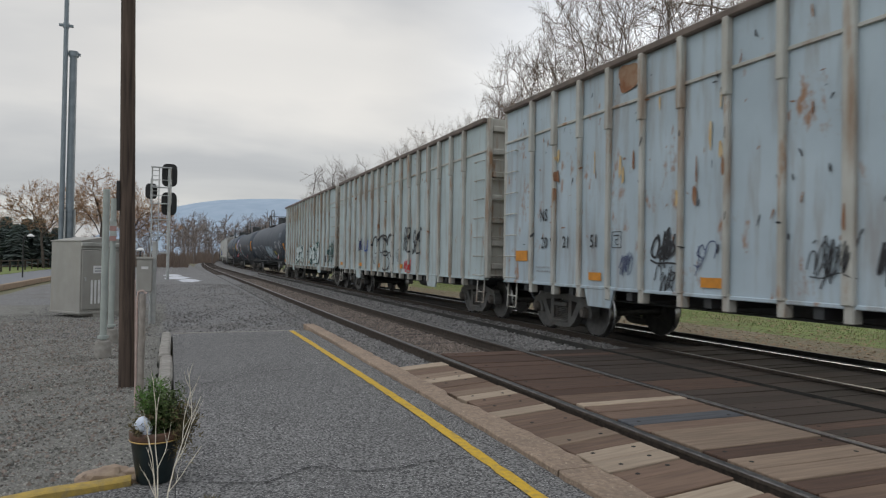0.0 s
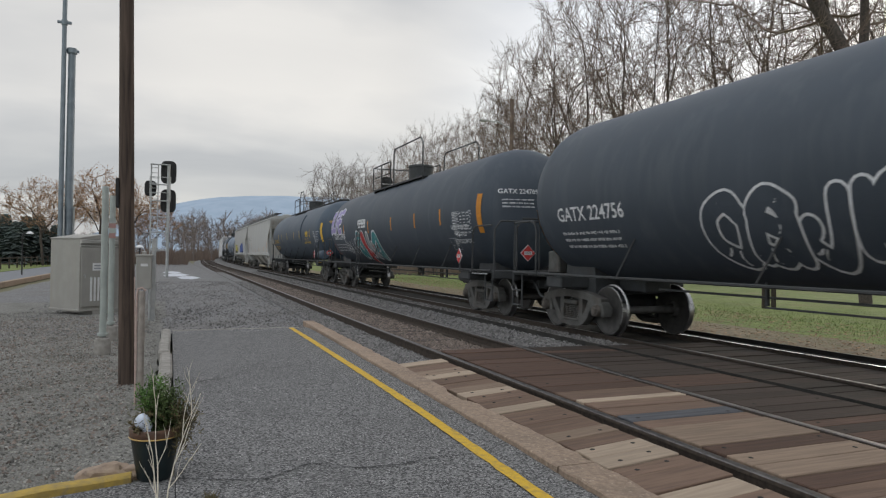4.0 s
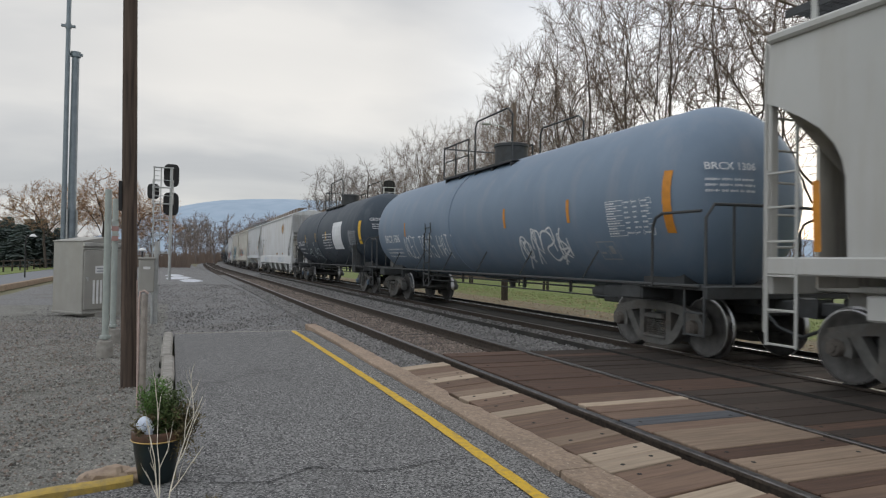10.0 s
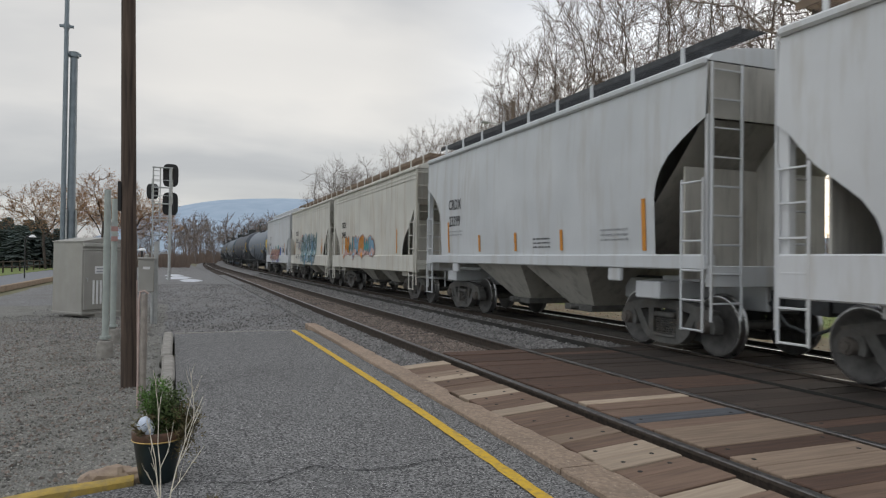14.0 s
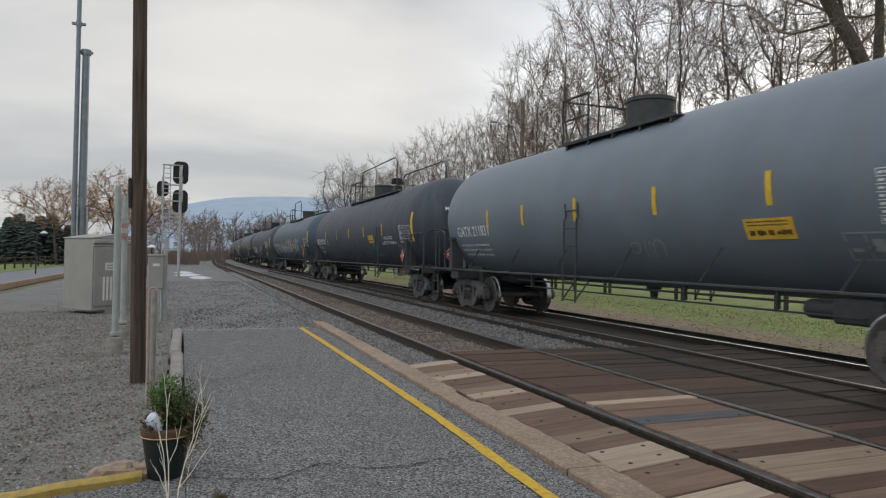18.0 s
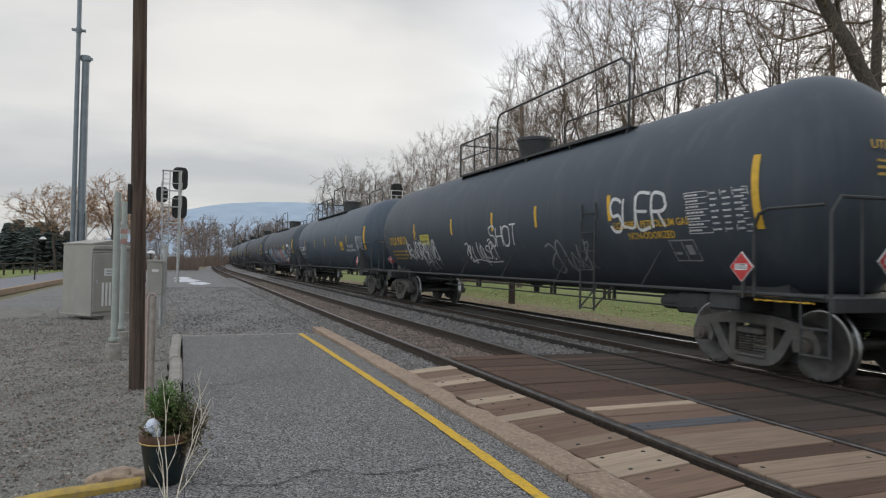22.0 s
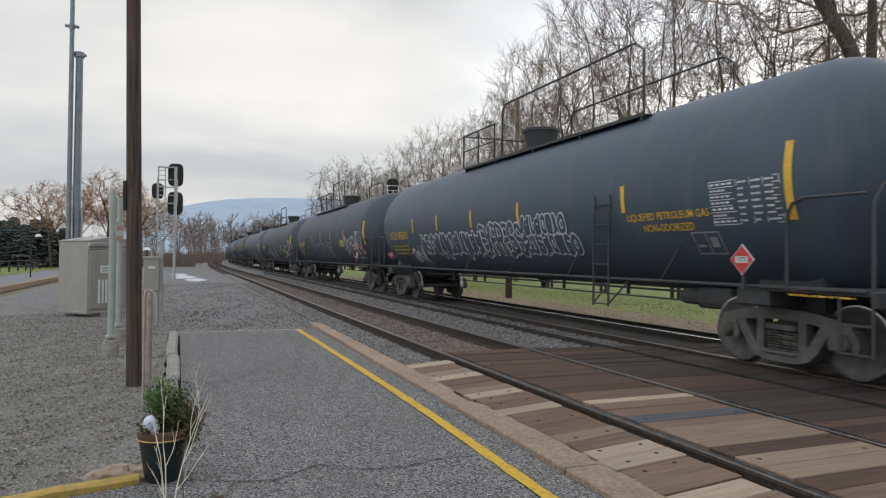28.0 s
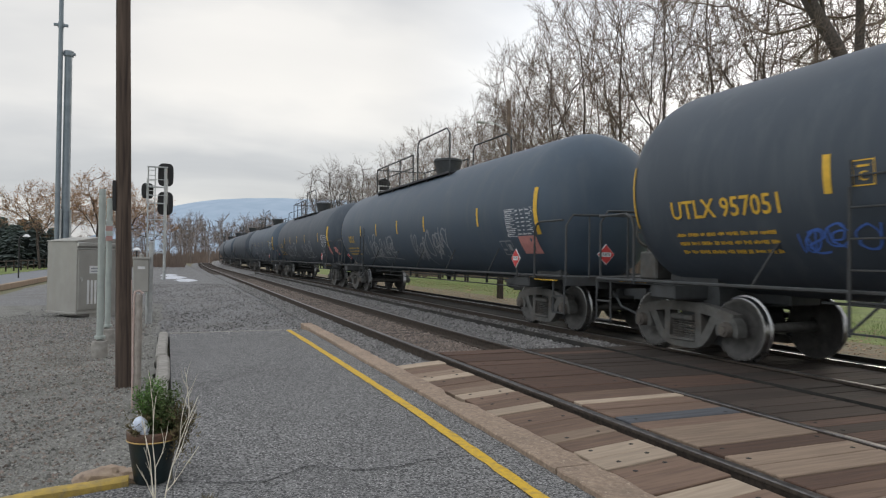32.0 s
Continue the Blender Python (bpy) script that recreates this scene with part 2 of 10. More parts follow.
def setup_materials():
    A = MAT
    A["asphalt"] = mat("asphalt", (0.235, 0.232, 0.228), (0.050, 0.050, 0.050), 56, 0.95, bump=0.2, bscale=120, stain=(0.105, 0.103, 0.102), sscale=0.7, samount=0.45, spots=((0.58, 0.57, 0.55), 62, 0.59, 0.625, 1.0), crisp=(0.42, 0.58), detail=8.0, spec=0.2)
    A["crack"] = mat("crack", (0.018, 0.018, 0.018), (0.03, 0.03, 0.03), 30, 0.95)
    A["yellow_line"] = mat("yellow_line", (0.66, 0.42, 0.022), (0.53, 0.33, 0.028), 22, 0.75, bump=0.3, bscale=150, stain=(0.16, 0.13, 0.09), sscale=14, samount=0.55)
    A["old_yellow"] = mat("old_yellow", (0.48, 0.33, 0.07), (0.33, 0.24, 0.08), 14, 0.85, bump=0.4, stain=(0.2, 0.18, 0.15), sscale=7, samount=0.8)
    A["curbstone"] = mat("curbstone", (0.37, 0.275, 0.20), (0.25, 0.182, 0.132), 26, 0.9, bump=0.5, bscale=80, stain=(0.19, 0.145, 0.11), sscale=2.2, samount=0.6, objvar=0.12, spots=((0.52, 0.42, 0.32), 30, 0.58, 0.66, 1.0))
    A["concrete"] = mat("concrete", (0.33, 0.315, 0.285), (0.23, 0.215, 0.192), 12, 0.9, bump=0.35, stain=(0.20, 0.18, 0.16), sscale=2.2, samount=0.6)
    A["ballast"] = mat("ballast", (0.25, 0.248, 0.246), (0.105, 0.104, 0.104), 26, 0.95, bump=1.0, bscale=34, stain=(0.12, 0.105, 0.09), sscale=0.7, samount=0.6)
    A["ballast_rust"] = mat("ballast_rust", (0.205, 0.168, 0.148), (0.082, 0.068, 0.060), 26, 0.95, bump=1.0, bscale=34, stain=(0.05, 0.042, 0.038), sscale=0.8, samount=0.7)
    A["stone"] = mat("stone", (0.25, 0.243, 0.220), (0.15, 0.145, 0.128), 40, 0.9, bump=0.3, island=0.65)
    A["stone_grey"] = mat("stone_grey", (0.215, 0.208, 0.20), (0.13, 0.126, 0.122), 40, 0.9, bump=0.3, island=0.55)
    A["stone_brown"] = mat("stone_brown", (0.235, 0.19, 0.16), (0.145, 0.118, 0.10), 40, 0.9, bump=0.3, island=0.5)
    A["lot"] = mat("lot", (0.27, 0.264, 0.240), (0.105, 0.103, 0.092), 60, 0.95, bump=0.9, bscale=55, stain=(0.10, 0.096, 0.078), sscale=1.1, samount=0.8)
    A["road"] = mat("road", (0.20, 0.21, 0.23), (0.15, 0.155, 0.165), 6, 0.85, bump=0.3, bscale=80)
    A["grass"] = mat("grass", (0.18, 0.225, 0.060), (0.115, 0.155, 0.036), 1.8, 0.95, bump=0.8, bscale=30, stain=(0.21, 0.165, 0.085), sscale=0.35, samount=0.55)
    A["blade"] = mat("blade", (0.17, 0.22, 0.06), (0.10, 0.15, 0.035), 0.8, 0.9, bump=0, island=0.35)
    A["dirt"] = mat("dirt", (0.25, 0.20, 0.125), (0.15, 0.125, 0.08), 9, 0.95, bump=0.8, bscale=40, stain=(0.15, 0.17, 0.07), sscale=0.8, samount=0.6)
    A["ground"] = mat("ground", (0.17, 0.16, 0.09), (0.12, 0.115, 0.06), 0.3, 0.95, bump=0.4, bscale=8, stain=(0.17, 0.12, 0.08), sscale=0.02, samount=0.6)
    A["rail_side"] = mat("rail_side", (0.080, 0.064, 0.052), (0.046, 0.038, 0.032), 20, 0.9, bump=0.3, spec=0.2)
    A["rail_head"] = mat("rail_head", (0.20, 0.19, 0.185), (0.11, 0.105, 0.10), 8, 0.40, 1.0, bump=0.05)
    A["rail_bright"] = mat("rail_bright", (0.62, 0.62, 0.63), (0.5, 0.5, 0.5), 8, 0.22, 1.0, bump=0.03)
    A["pan"] = mat("pan", (0.034, 0.033, 0.030), (0.020, 0.020, 0.018), 5, 0.8, bump=0.5, bscale=30, stain=(0.062, 0.057, 0.048), sscale=1.3, samount=0.7, spec=0.25)
    A["tie"] = mat("tie", (0.085, 0.066, 0.055), (0.045, 0.036, 0.03), 9, 0.9, bump=0.6, bscale=30, objvar=0.25)
    for i, (c1, c2) in enumerate([((0.40, 0.32, 0.24), (0.31, 0.245, 0.185)), ((0.20, 0.136, 0.100), (0.142, 0.097, 0.073)),
                                  ((0.112, 0.070, 0.052), (0.076, 0.050, 0.039)), ((0.064, 0.049, 0.041), (0.048, 0.038, 0.032)),
                                  ((0.10, 0.105, 0.115), (0.065, 0.068, 0.075)), ((0.262, 0.195, 0.143), (0.195, 0.145, 0.108)), ((0.050, 0.042, 0.036), (0.036, 0.031, 0.027))]):
        A["plank%d" % i] = wood("plank_wood_%d" % i, c1, c2, (2.2, 26, 26))
    A["pole_wood"] = wood("pole_wood", (0.105, 0.078, 0.062), (0.042, 0.032, 0.027), (20, 20, 1.3))
    A["fence_wood"] = wood("fence_wood", (0.075, 0.062, 0.05), (0.04, 0.033, 0.028), (10, 10, 4))
    A["galv"] = mat("galv", (0.50, 0.51, 0.50), (0.40, 0.41, 0.41), 9, 0.5, 0.55, bump=0.08, stain=(0.3, 0.29, 0.27), sscale=2, samount=0.4)
    A["steel_worn"] = mat("steel_worn", (0.33, 0.295, 0.26), (0.23, 0.205, 0.18), 12, 0.6, 0.3, bump=0.1)
    A["mast_blue"] = mat("mast_blue", (0.235, 0.275, 0.305), (0.185, 0.22, 0.245), 5, 0.5, 0.4, bump=0.06)
    A["steel_bare"] = mat("steel_bare", (0.60, 0.59, 0.56), (0.47, 0.46, 0.43), 2.5, 0.42, 0.75, bump=0.04, stain=(0.36, 0.33, 0.28), sscale=1.1, samount=0.5)
    A["cab_grey"] = mat("cab_grey", (0.36, 0.35, 0.322), (0.315, 0.306, 0.28), 3, 0.5, 0.25, bump=0.05, stain=(0.33, 0.31, 0.27), sscale=1.4, samount=0.5, streak=True)
    A["post_green"] = mat("post_green", (0.40, 0.44, 0.41), (0.33, 0.36, 0.34), 6, 0.55, 0.2, bump=0.05)
    A["black_signal"] = mat("black_signal", (0.012, 0.012, 0.013), (0.02, 0.02, 0.02), 8, 0.6, bump=0.05)
    A["white_paint"] = mat("white_paint", (0.72, 0.72, 0.72), (0.62, 0.62, 0.62), 8, 0.6, bump=0.05)
    A["snow"] = mat("snow", (0.62, 0.64, 0.68), (0.48, 0.5, 0.54), 8, 0.7, bump=0.2)
    A["bark"] = mat("bark", (0.115, 0.095, 0.08), (0.05, 0.042, 0.037), 12, 0.95, bump=0.6, bscale=25)
    A["twig"] = mat("twig", (0.215, 0.160, 0.125), (0.125, 0.094, 0.076), 1.5, 0.95, bump=0)
    A["twig_warm"] = mat("twig_warm", (0.34, 0.235, 0.165), (0.22, 0.15, 0.11), 0.8, 0.95, bump=0)
    # greyer, paler twigs: distance haze is painted into this colour
    A["twig_hazed"] = mat("twig_hazed", (0.245, 0.205, 0.185), (0.165, 0.14, 0.128), 0.15, 0.95, bump=0)
    A["leaf_rust"] = mat("leaf_rust", (0.50, 0.29, 0.145), (0.36, 0.21, 0.11), 2, 0.9, bump=0, island=0.35)
    A["leaf_fallen"] = mat("leaf_fallen", (0.33, 0.215, 0.125), (0.20, 0.13, 0.08), 2, 0.95, bump=0, island=0.45)
    A["needle"] = mat("needle", (0.105, 0.135, 0.122), (0.062, 0.084, 0.077), 1.5, 0.95, bump=0, island=0.4)
    A["shrub"] = mat("shrub", (0.085, 0.125, 0.035), (0.045, 0.07, 0.022), 14, 0.85, bump=0, island=0.4)
    A["shrub_bright"] = mat("shrub_bright", (0.12, 0.23, 0.05), (0.07, 0.15, 0.03), 14, 0.85, bump=0, island=0.35)
    A["shrub_dry"] = mat("shrub_dry", (0.15, 0.12, 0.055), (0.09, 0.075, 0.035), 14, 0.9, bump=0, island=0.4)
    A["pot_green"] = mat("pot_green", (0.012, 0.024, 0.026), (0.008, 0.014, 0.016), 8, 0.42, bump=0.1)
    A["pot_rim"] = mat("pot_rim", (0.16, 0.085, 0.05), (0.08, 0.045, 0.03), 16, 0.5, bump=0.1)
    A["gold"] = mat("gold", (0.55, 0.38, 0.14), (0.45, 0.3, 0.1), 12, 0.35, 0.6, bump=0)
    A["soil"] = mat("soil", (0.03, 0.023, 0.018), (0.015, 0.012, 0.01), 40, 0.95, bump=0.6)
    A["ball"] = mat("ball", (0.75, 0.80, 0.88), (0.55, 0.62, 0.74), 14, 0.35, bump=0.4, bscale=30)
    A["dead_twig"] = mat("dead_twig", (0.78, 0.72, 0.60), (0.60, 0.54, 0.43), 30, 0.85, bump=0.1)
    A["rock"] = mat("rock", (0.44, 0.34, 0.25), (0.28, 0.21, 0.16), 9, 0.9, bump=0.6, bscale=25)
    # the ridge's pale blue is distance haze put into the base colour
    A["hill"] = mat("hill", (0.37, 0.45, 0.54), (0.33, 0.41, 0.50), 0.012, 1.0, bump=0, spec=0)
    # rolling stock
    A["tank_black"] = mat("tank_black", (0.062, 0.077, 0.097), (0.053, 0.067, 0.085), 1.1, 0.56, spec=0.3, bump=0.03, bscale=8, stain=(0.090, 0.106, 0.122), sscale=0.9, samount=0.55, streak=True)
    A["tank_ink"] = mat("tank_ink", (0.046, 0.062, 0.082), (0.039, 0.054, 0.072), 1.1, 0.56, spec=0.3, bump=0.03, bscale=8, stain=(0.090, 0.106, 0.122), sscale=0.9, samount=0.55, streak=True)
    A["tank_old"] = mat("tank_old", (0.056, 0.067, 0.086), (0.047, 0.057, 0.074), 1.4, 0.56, spec=0.35, bump=0.05, bscale=9, stain=(0.090, 0.106, 0.122), sscale=0.9, samount=0.6, streak=True)
    A["tank_navy"] = mat("tank_navy", (0.064, 0.09, 0.122), (0.054, 0.077, 0.105), 1.1, 0.52, spec=0.35, bump=0.03, bscale=8, stain=(0.090, 0.106, 0.122), sscale=0.9, samount=0.5, streak=True)
    A["tank_blue"] = mat("tank_blue", (0.165, 0.225, 0.30), (0.135, 0.19, 0.26), 1.1, 0.55, bump=0.04, bscale=8, stain=(0.21, 0.24, 0.29), sscale=0.8, samount=0.6, streak=True)
    A["tank_slate"] = mat("tank_slate", (0.155, 0.19, 0.23), (0.125, 0.155, 0.19), 1.1, 0.5, bump=0.04, bscale=8, stain=(0.15, 0.165, 0.18), sscale=0.8, samount=0.6, streak=True)
    A["tank_deep"] = mat("tank_deep", (0.042, 0.078, 0.112), (0.033, 0.063, 0.094), 1.1, 0.46, bump=0.03, bscale=8, stain=(0.07, 0.098, 0.14), sscale=0.9, samount=0.5, streak=True)

    A["gond_blue"] = mat("gond_blue", (0.42, 0.505, 0.56), (0.35, 0.425, 0.475), 0.8, 0.6, bump=0.12, bscale=3, stain=(0.20, 0.14, 0.09), sscale=1.5, samount=0.5, streak=True, spots=((0.28, 0.14, 0.06), 2.3, 0.60, 0.68, 0.5))
    A["gond_grey"] = mat("gond_grey", (0.425, 0.505, 0.52), (0.355, 0.42, 0.432), 0.9, 0.65, bump=0.12, bscale=3, stain=(0.22, 0.17, 0.12), sscale=1.4, samount=0.55, streak=True, spots=((0.30, 0.16, 0.075), 3.4, 0.60, 0.70, 0.35))
    A["gond_rib"] = mat("gond_rib", (0.47, 0.475, 0.44), (0.36, 0.35, 0.31), 1.6, 0.65, bump=0.1, stain=(0.24, 0.135, 0.07), sscale=1.5, samount=0.8, streak=True, spots=((0.28, 0.15, 0.07), 3.2, 0.56, 0.68, 0.3))
    A["gond_top"] = mat("gond_top", (0.19, 0.15, 0.125), (0.12, 0.095, 0.08), 4, 0.8, bump=0.2)
    A["hop_grey"] = mat("hop_grey", (0.465, 0.47, 0.455), (0.42, 0.425, 0.41), 0.8, 0.55, bump=0.04, bscale=3, stain=(0.37, 0.35, 0.31), sscale=0.9, samount=0.5, streak=True)
    A["hop_white"] = mat("hop_white", (0.56, 0.58, 0.595), (0.49, 0.51, 0.525), 0.7, 0.55, bump=0.05, bscale=3, stain=(0.40, 0.385, 0.36), sscale=1.0, samount=0.6, streak=True)
    A["hop_cream"] = mat("hop_cream", (0.58, 0.57, 0.515), (0.50, 0.49, 0.445), 0.8, 0.6, bump=0.05, bscale=3, stain=(0.33, 0.25, 0.17), sscale=1.1, samount=0.6, streak=True)
    A["hop_rusty"] = mat("hop_rusty", (0.64, 0.655, 0.665), (0.57, 0.58, 0.59), 0.7, 0.55, bump=0.05, bscale=3, stain=(0.40, 0.37, 0.32), sscale=1.0, samount=0.55, streak=True, spots=((0.52, 0.36, 0.17), 0.42, 0.64, 0.78, 1.6))
    A["hop_under"] = mat("hop_under", (0.50, 0.485, 0.44), (0.39, 0.375, 0.335), 1.2, 0.7, bump=0.08, stain=(0.11, 0.095, 0.085), sscale=1.6, samount=0.5, streak=True)
    A["walk_tan"] = mat("walk_tan", (0.24, 0.17, 0.115), (0.15, 0.11, 0.08), 5, 0.8)
    A["walk_dark"] = mat("walk_dark", (0.085, 0.09, 0.095), (0.05, 0.052, 0.055), 5, 0.7, 0.3)
    A["frame_black"] = mat("frame_black", (0.054, 0.059, 0.062), (0.036, 0.039, 0.041), 6, 0.7, bump=0.15, stain=(0.045, 0.039, 0.034), sscale=2.5, samount=0.6)
    A["truck"] = mat("truck", (0.13, 0.13, 0.123), (0.08, 0.08, 0.076), 7, 0.75, 0.1, bump=0.25, stain=(0.095, 0.075, 0.06), sscale=3, samount=0.6)
    A["truck_brown"] = mat("truck_brown", (0.135, 0.12, 0.105), (0.08, 0.07, 0.062), 7, 0.8, 0.1, bump=0.25)
    A["cap_blue"] = mat("cap_blue", (0.13, 0.19, 0.27), (0.08, 0.11, 0.15), 16, 0.6, bump=0.1)
    A["wheel"] = mat("wheel", (0.115, 0.112, 0.107), (0.07, 0.068, 0.066), 9, 0.6, 0.4, bump=0.12)
    A["tread"] = mat("tread", (0.45, 0.45, 0.46), (0.34, 0.34, 0.34), 10, 0.3, 1.0, bump=0)
    A["rust"] = mat("rust", (0.22, 0.095, 0.045), (0.30, 0.19, 0.12), 6, 0.85, bump=0.2)
    A["rust_pale"] = mat("rust_pale", (0.50, 0.33, 0.13), (0.56, 0.46, 0.30), 3, 0.8, bump=0.1)
    for n, c in dict(ink_black=(0.02, 0.021, 0.025), ink_white=(0.74, 0.76, 0.78), ink_grey=(0.30, 0.315, 0.33), ink_yellow=(0.72, 0.47, 0.03), ink_gold=(0.74, 0.46, 0.05),
                     ink_orange=(0.62, 0.25, 0.025), ink_blue=(0.045, 0.11, 0.42), ink_navy=(0.03, 0.045, 0.13), ink_teal=(0.05, 0.27, 0.29),
                     ink_sky=(0.22, 0.40, 0.55), ink_azure=(0.08, 0.18, 0.56), ink_pink=(0.55, 0.24, 0.22), ink_red=(0.55, 0.045, 0.045), ink_purple=(0.36, 0.31, 0.58),
                     ink_lemon=(0.60, 0.55, 0.10), ink_brown=(0.42, 0.27, 0.24), ink_haze=(0.22, 0.31, 0.31), ink_snow=(0.64, 0.70, 0.69), ink_peach=(0.50, 0.32, 0.25), ink_frost=(0.56, 0.65, 0.66), ink_pale=(0.42, 0.52, 0.60), ink_wine=(0.24, 0.07, 0.09), ink_green=(0.02, 0.075, 0.07)).items():
        A[n] = mat(n, c, tuple(k * 0.8 for k in c), 9, 0.6, bump=0.03)


def wood(name, a, b, grain):
    m = mat(name, a, b, 1.0, 0.9, bump=0.35, bscale=1.0, objvar=0.16, spec=0.2)
    N, Lk = m.node_tree.nodes, m.node_tree.links
    co = [n for n in N if n.type == "TEX_COORD"][0]
    mp = N.new("ShaderNodeMapping")
    mp.inputs["Scale"].default_value = grain
    oi = N.new("ShaderNodeObjectInfo")
    ml = N.new("ShaderNodeMath"); ml.operation = "MULTIPLY"; ml.inputs[1].default_value = 37.0
    Lk.new(oi.outputs["Random"], ml.inputs[0])
    Lk.new(co.outputs["Object"], mp.inputs[0]); Lk.new(ml.outputs[0], mp.inputs["Location"])
    for n in N:
        if n.type == "TEX_NOISE":
            Lk.new(mp.outputs[0], n.inputs["Vector"])
            n.inputs["Distortion"].default_value = 0.4
    return m


# ---------------- mesh building ----------------


class Mesh:
    """Collects vertices and faces; holds one or more materials by index."""

    def __init__(self):
        self.v, self.f, self.m = [], [], []

    def add(self, vs, fs, mi=0):
        k = len(self.v)
        self.v.extend(tuple(p) for p in vs)
        self.f.extend(tuple(i + k for i in q) for q in fs)
        self.m.extend([mi] * len(fs))
        return self

    def box(self, x0, x1, y0, y1, z0, z1, c=0.0, mi=0):
        if c <= 0:
            vs = [(x, y, z) for z in (z0, z1) for y in (y0, y1) for x in (x0, x1)]
            return self.add(vs, [(0, 2, 3, 1), (4, 5, 7, 6), (0, 1, 5, 4), (2, 6, 7, 3), (0, 4, 6, 2), (1, 3, 7, 5)], mi)
        c = min(c, (x1 - x0) * 0.45, (y1 - y0) * 0.45, (z1 - z0) * 0.45)
        X, Y, Z = (x0, x1), (y0, y1), (z0, z1)
        vs, idx = [], {}
        for i in (0, 1):
            for j in (0, 1):
                for k in (0, 1):
                    si, sj, sk = (1, -1)[i], (1, -1)[j], (1, -1)[k]
                    for ax, d in enumerate(((0, sj * c, sk * c), (si * c, 0, sk * c), (si * c, sj * c, 0))):
                        idx[i, j, k, ax] = len(vs)
                        vs.append((X[i] + d[0], Y[j] + d[1], Z[k] + d[2]))
        g = lambda i, j, k, a: idx[i, j, k, a]
        fs = []
        for i in (0, 1):
            q = [g(i, 0, 0, 0), g(i, 1, 0, 0), g(i, 1, 1, 0), g(i, 0, 1, 0)]
            fs.append(q if i else q[::-1])
            q = [g(0, i, 0, 1), g(1, i, 0, 1), g(1, i, 1, 1), g(0, i, 1, 1)]
            fs.append(q[::-1] if i else q)
            q = [g(0, 0, i, 2), g(1, 0, i, 2), g(1, 1, i, 2), g(0, 1, i, 2)]
            fs.append(q if i else q[::-1])
        for j in (0, 1):
            for k in (0, 1):
                q = [g(0, j, k, 1), g(1, j, k, 1), g(1, j, k, 2), g(0, j, k, 2)]
                fs.append(q if j == k else q[::-1])
                q = [g(j, 0, k, 0), g(j, 1, k, 0), g(j, 1, k, 2), g(j, 0, k, 2)]
                fs.append(q[::-1] if j == k else q)
                q = [g(j, k, 0, 0), g(j, k, 1, 0), g(j, k, 1, 1), g(j, k, 0, 1)]
                fs.append(q if j == k else q[::-1])
        for i in (0, 1):
            for j in (0, 1):
                for k in (0, 1):
                    q = [g(i, j, k, 0), g(i, j, k, 1), g(i, j, k, 2)]
                    fs.append(q if (i + j + k) % 2 else q[::-1])
        return self.add(vs, fs, mi)

    def tube(self, pts, r, n=6, mi=0, cap=True):
        """A tube along points; r a number or one for each point."""
        P = [Vector(p) for p in pts]
        rs = r if isinstance(r, (list, tuple)) else [r] * len(P)
        up = Vector((0, 0, 1))
        rings, last = [], None
        for i, p in enumerate(P):
            d = (P[min(i + 1, len(P) - 1)] - P[max(i - 1, 0)]).normalized()
            a = last - d * last.dot(d) if last else (up.cross(d) if abs(d.z) < 0.95 else Vector((1, 0, 0)).cross(d))
            if a.length < 1e-6:
                a = Vector((1, 0, 0)).cross(d)
            a.normalize()
            last = a
            b = d.cross(a)
            rings.append([p + (a * math.cos(2 * math.pi * k / n) + b * math.sin(2 * math.pi * k / n)) * rs[i] for k in range(n)])
        vs = [v for ring in rings for v in ring]
        fs = [(i * n + k, i * n + (k + 1) % n, (i + 1) * n + (k + 1) % n, (i + 1) * n + k) for i in range(len(P) - 1) for k in range(n)]
        if cap:
            fs += [tuple(range(n))[::-1], tuple((len(P) - 1) * n + k for k in range(n))]
        return self.add(vs, fs, mi)

    def revolve(self, prof, axis="z", n=24, at=(0, 0, 0), mi=0):
        """Turns (radius, along) pairs about an axis."""
        vs = []
        for r, h in prof:
            for k in range(n):
                c, s = r * math.cos(2 * math.pi * k / n), r * math.sin(2 * math.pi * k / n)
                p = {"z": (c, s, h), "y": (s, h, c), "x": (h, c, s)}[axis]
                vs.append((p[0] + at[0], p[1] + at[1], p[2] + at[2]))
        fs = [(i * n + k, i * n + (k + 1) % n, (i + 1) * n + (k + 1) % n, (i + 1) * n + k) for i in range(len(prof) - 1) for k in range(n)]
        return self.add(vs, fs, mi)

    def prism(self, outline, y0, y1, mi=0):
        """An outline in x, z pushed from y0 to y1."""
        n = len(outline)
        vs = [(x, y0, z) for x, z in outline] + [(x, y1, z) for x, z in outline]
        fs = [tuple(range(n)), tuple(range(n, 2 * n))[::-1]] + [(i, i + n, (i + 1) % n + n, (i + 1) % n) for i in range(n)]
        return self.add(vs, fs, mi)

    def sweep(self, prof, path, mis=None, closed=True):
        """A profile of (across, up) pairs along rows of (x, y, z, across_x, across_y)."""
        n = len(prof)
        vs = [(x + ax * o, y + ay * o, z + h) for x, y, z, ax, ay in path for o, h in prof]
        fs, k = [], len(self.v)
        for i in range(len(path) - 1):
            for j in range(n if closed else n - 1):
                fs.append((i * n + j, (i + 1) * n + j, (i + 1) * n + (j + 1) % n, i * n + (j + 1) % n))
        before = len(self.f)
        self.add(vs, fs)
        if mis:
            for i in range(len(path) - 1):
                for j in range(n if closed else n - 1):
                    self.m[before + i * (n if closed else n - 1) + j] = mis[j]
        return self

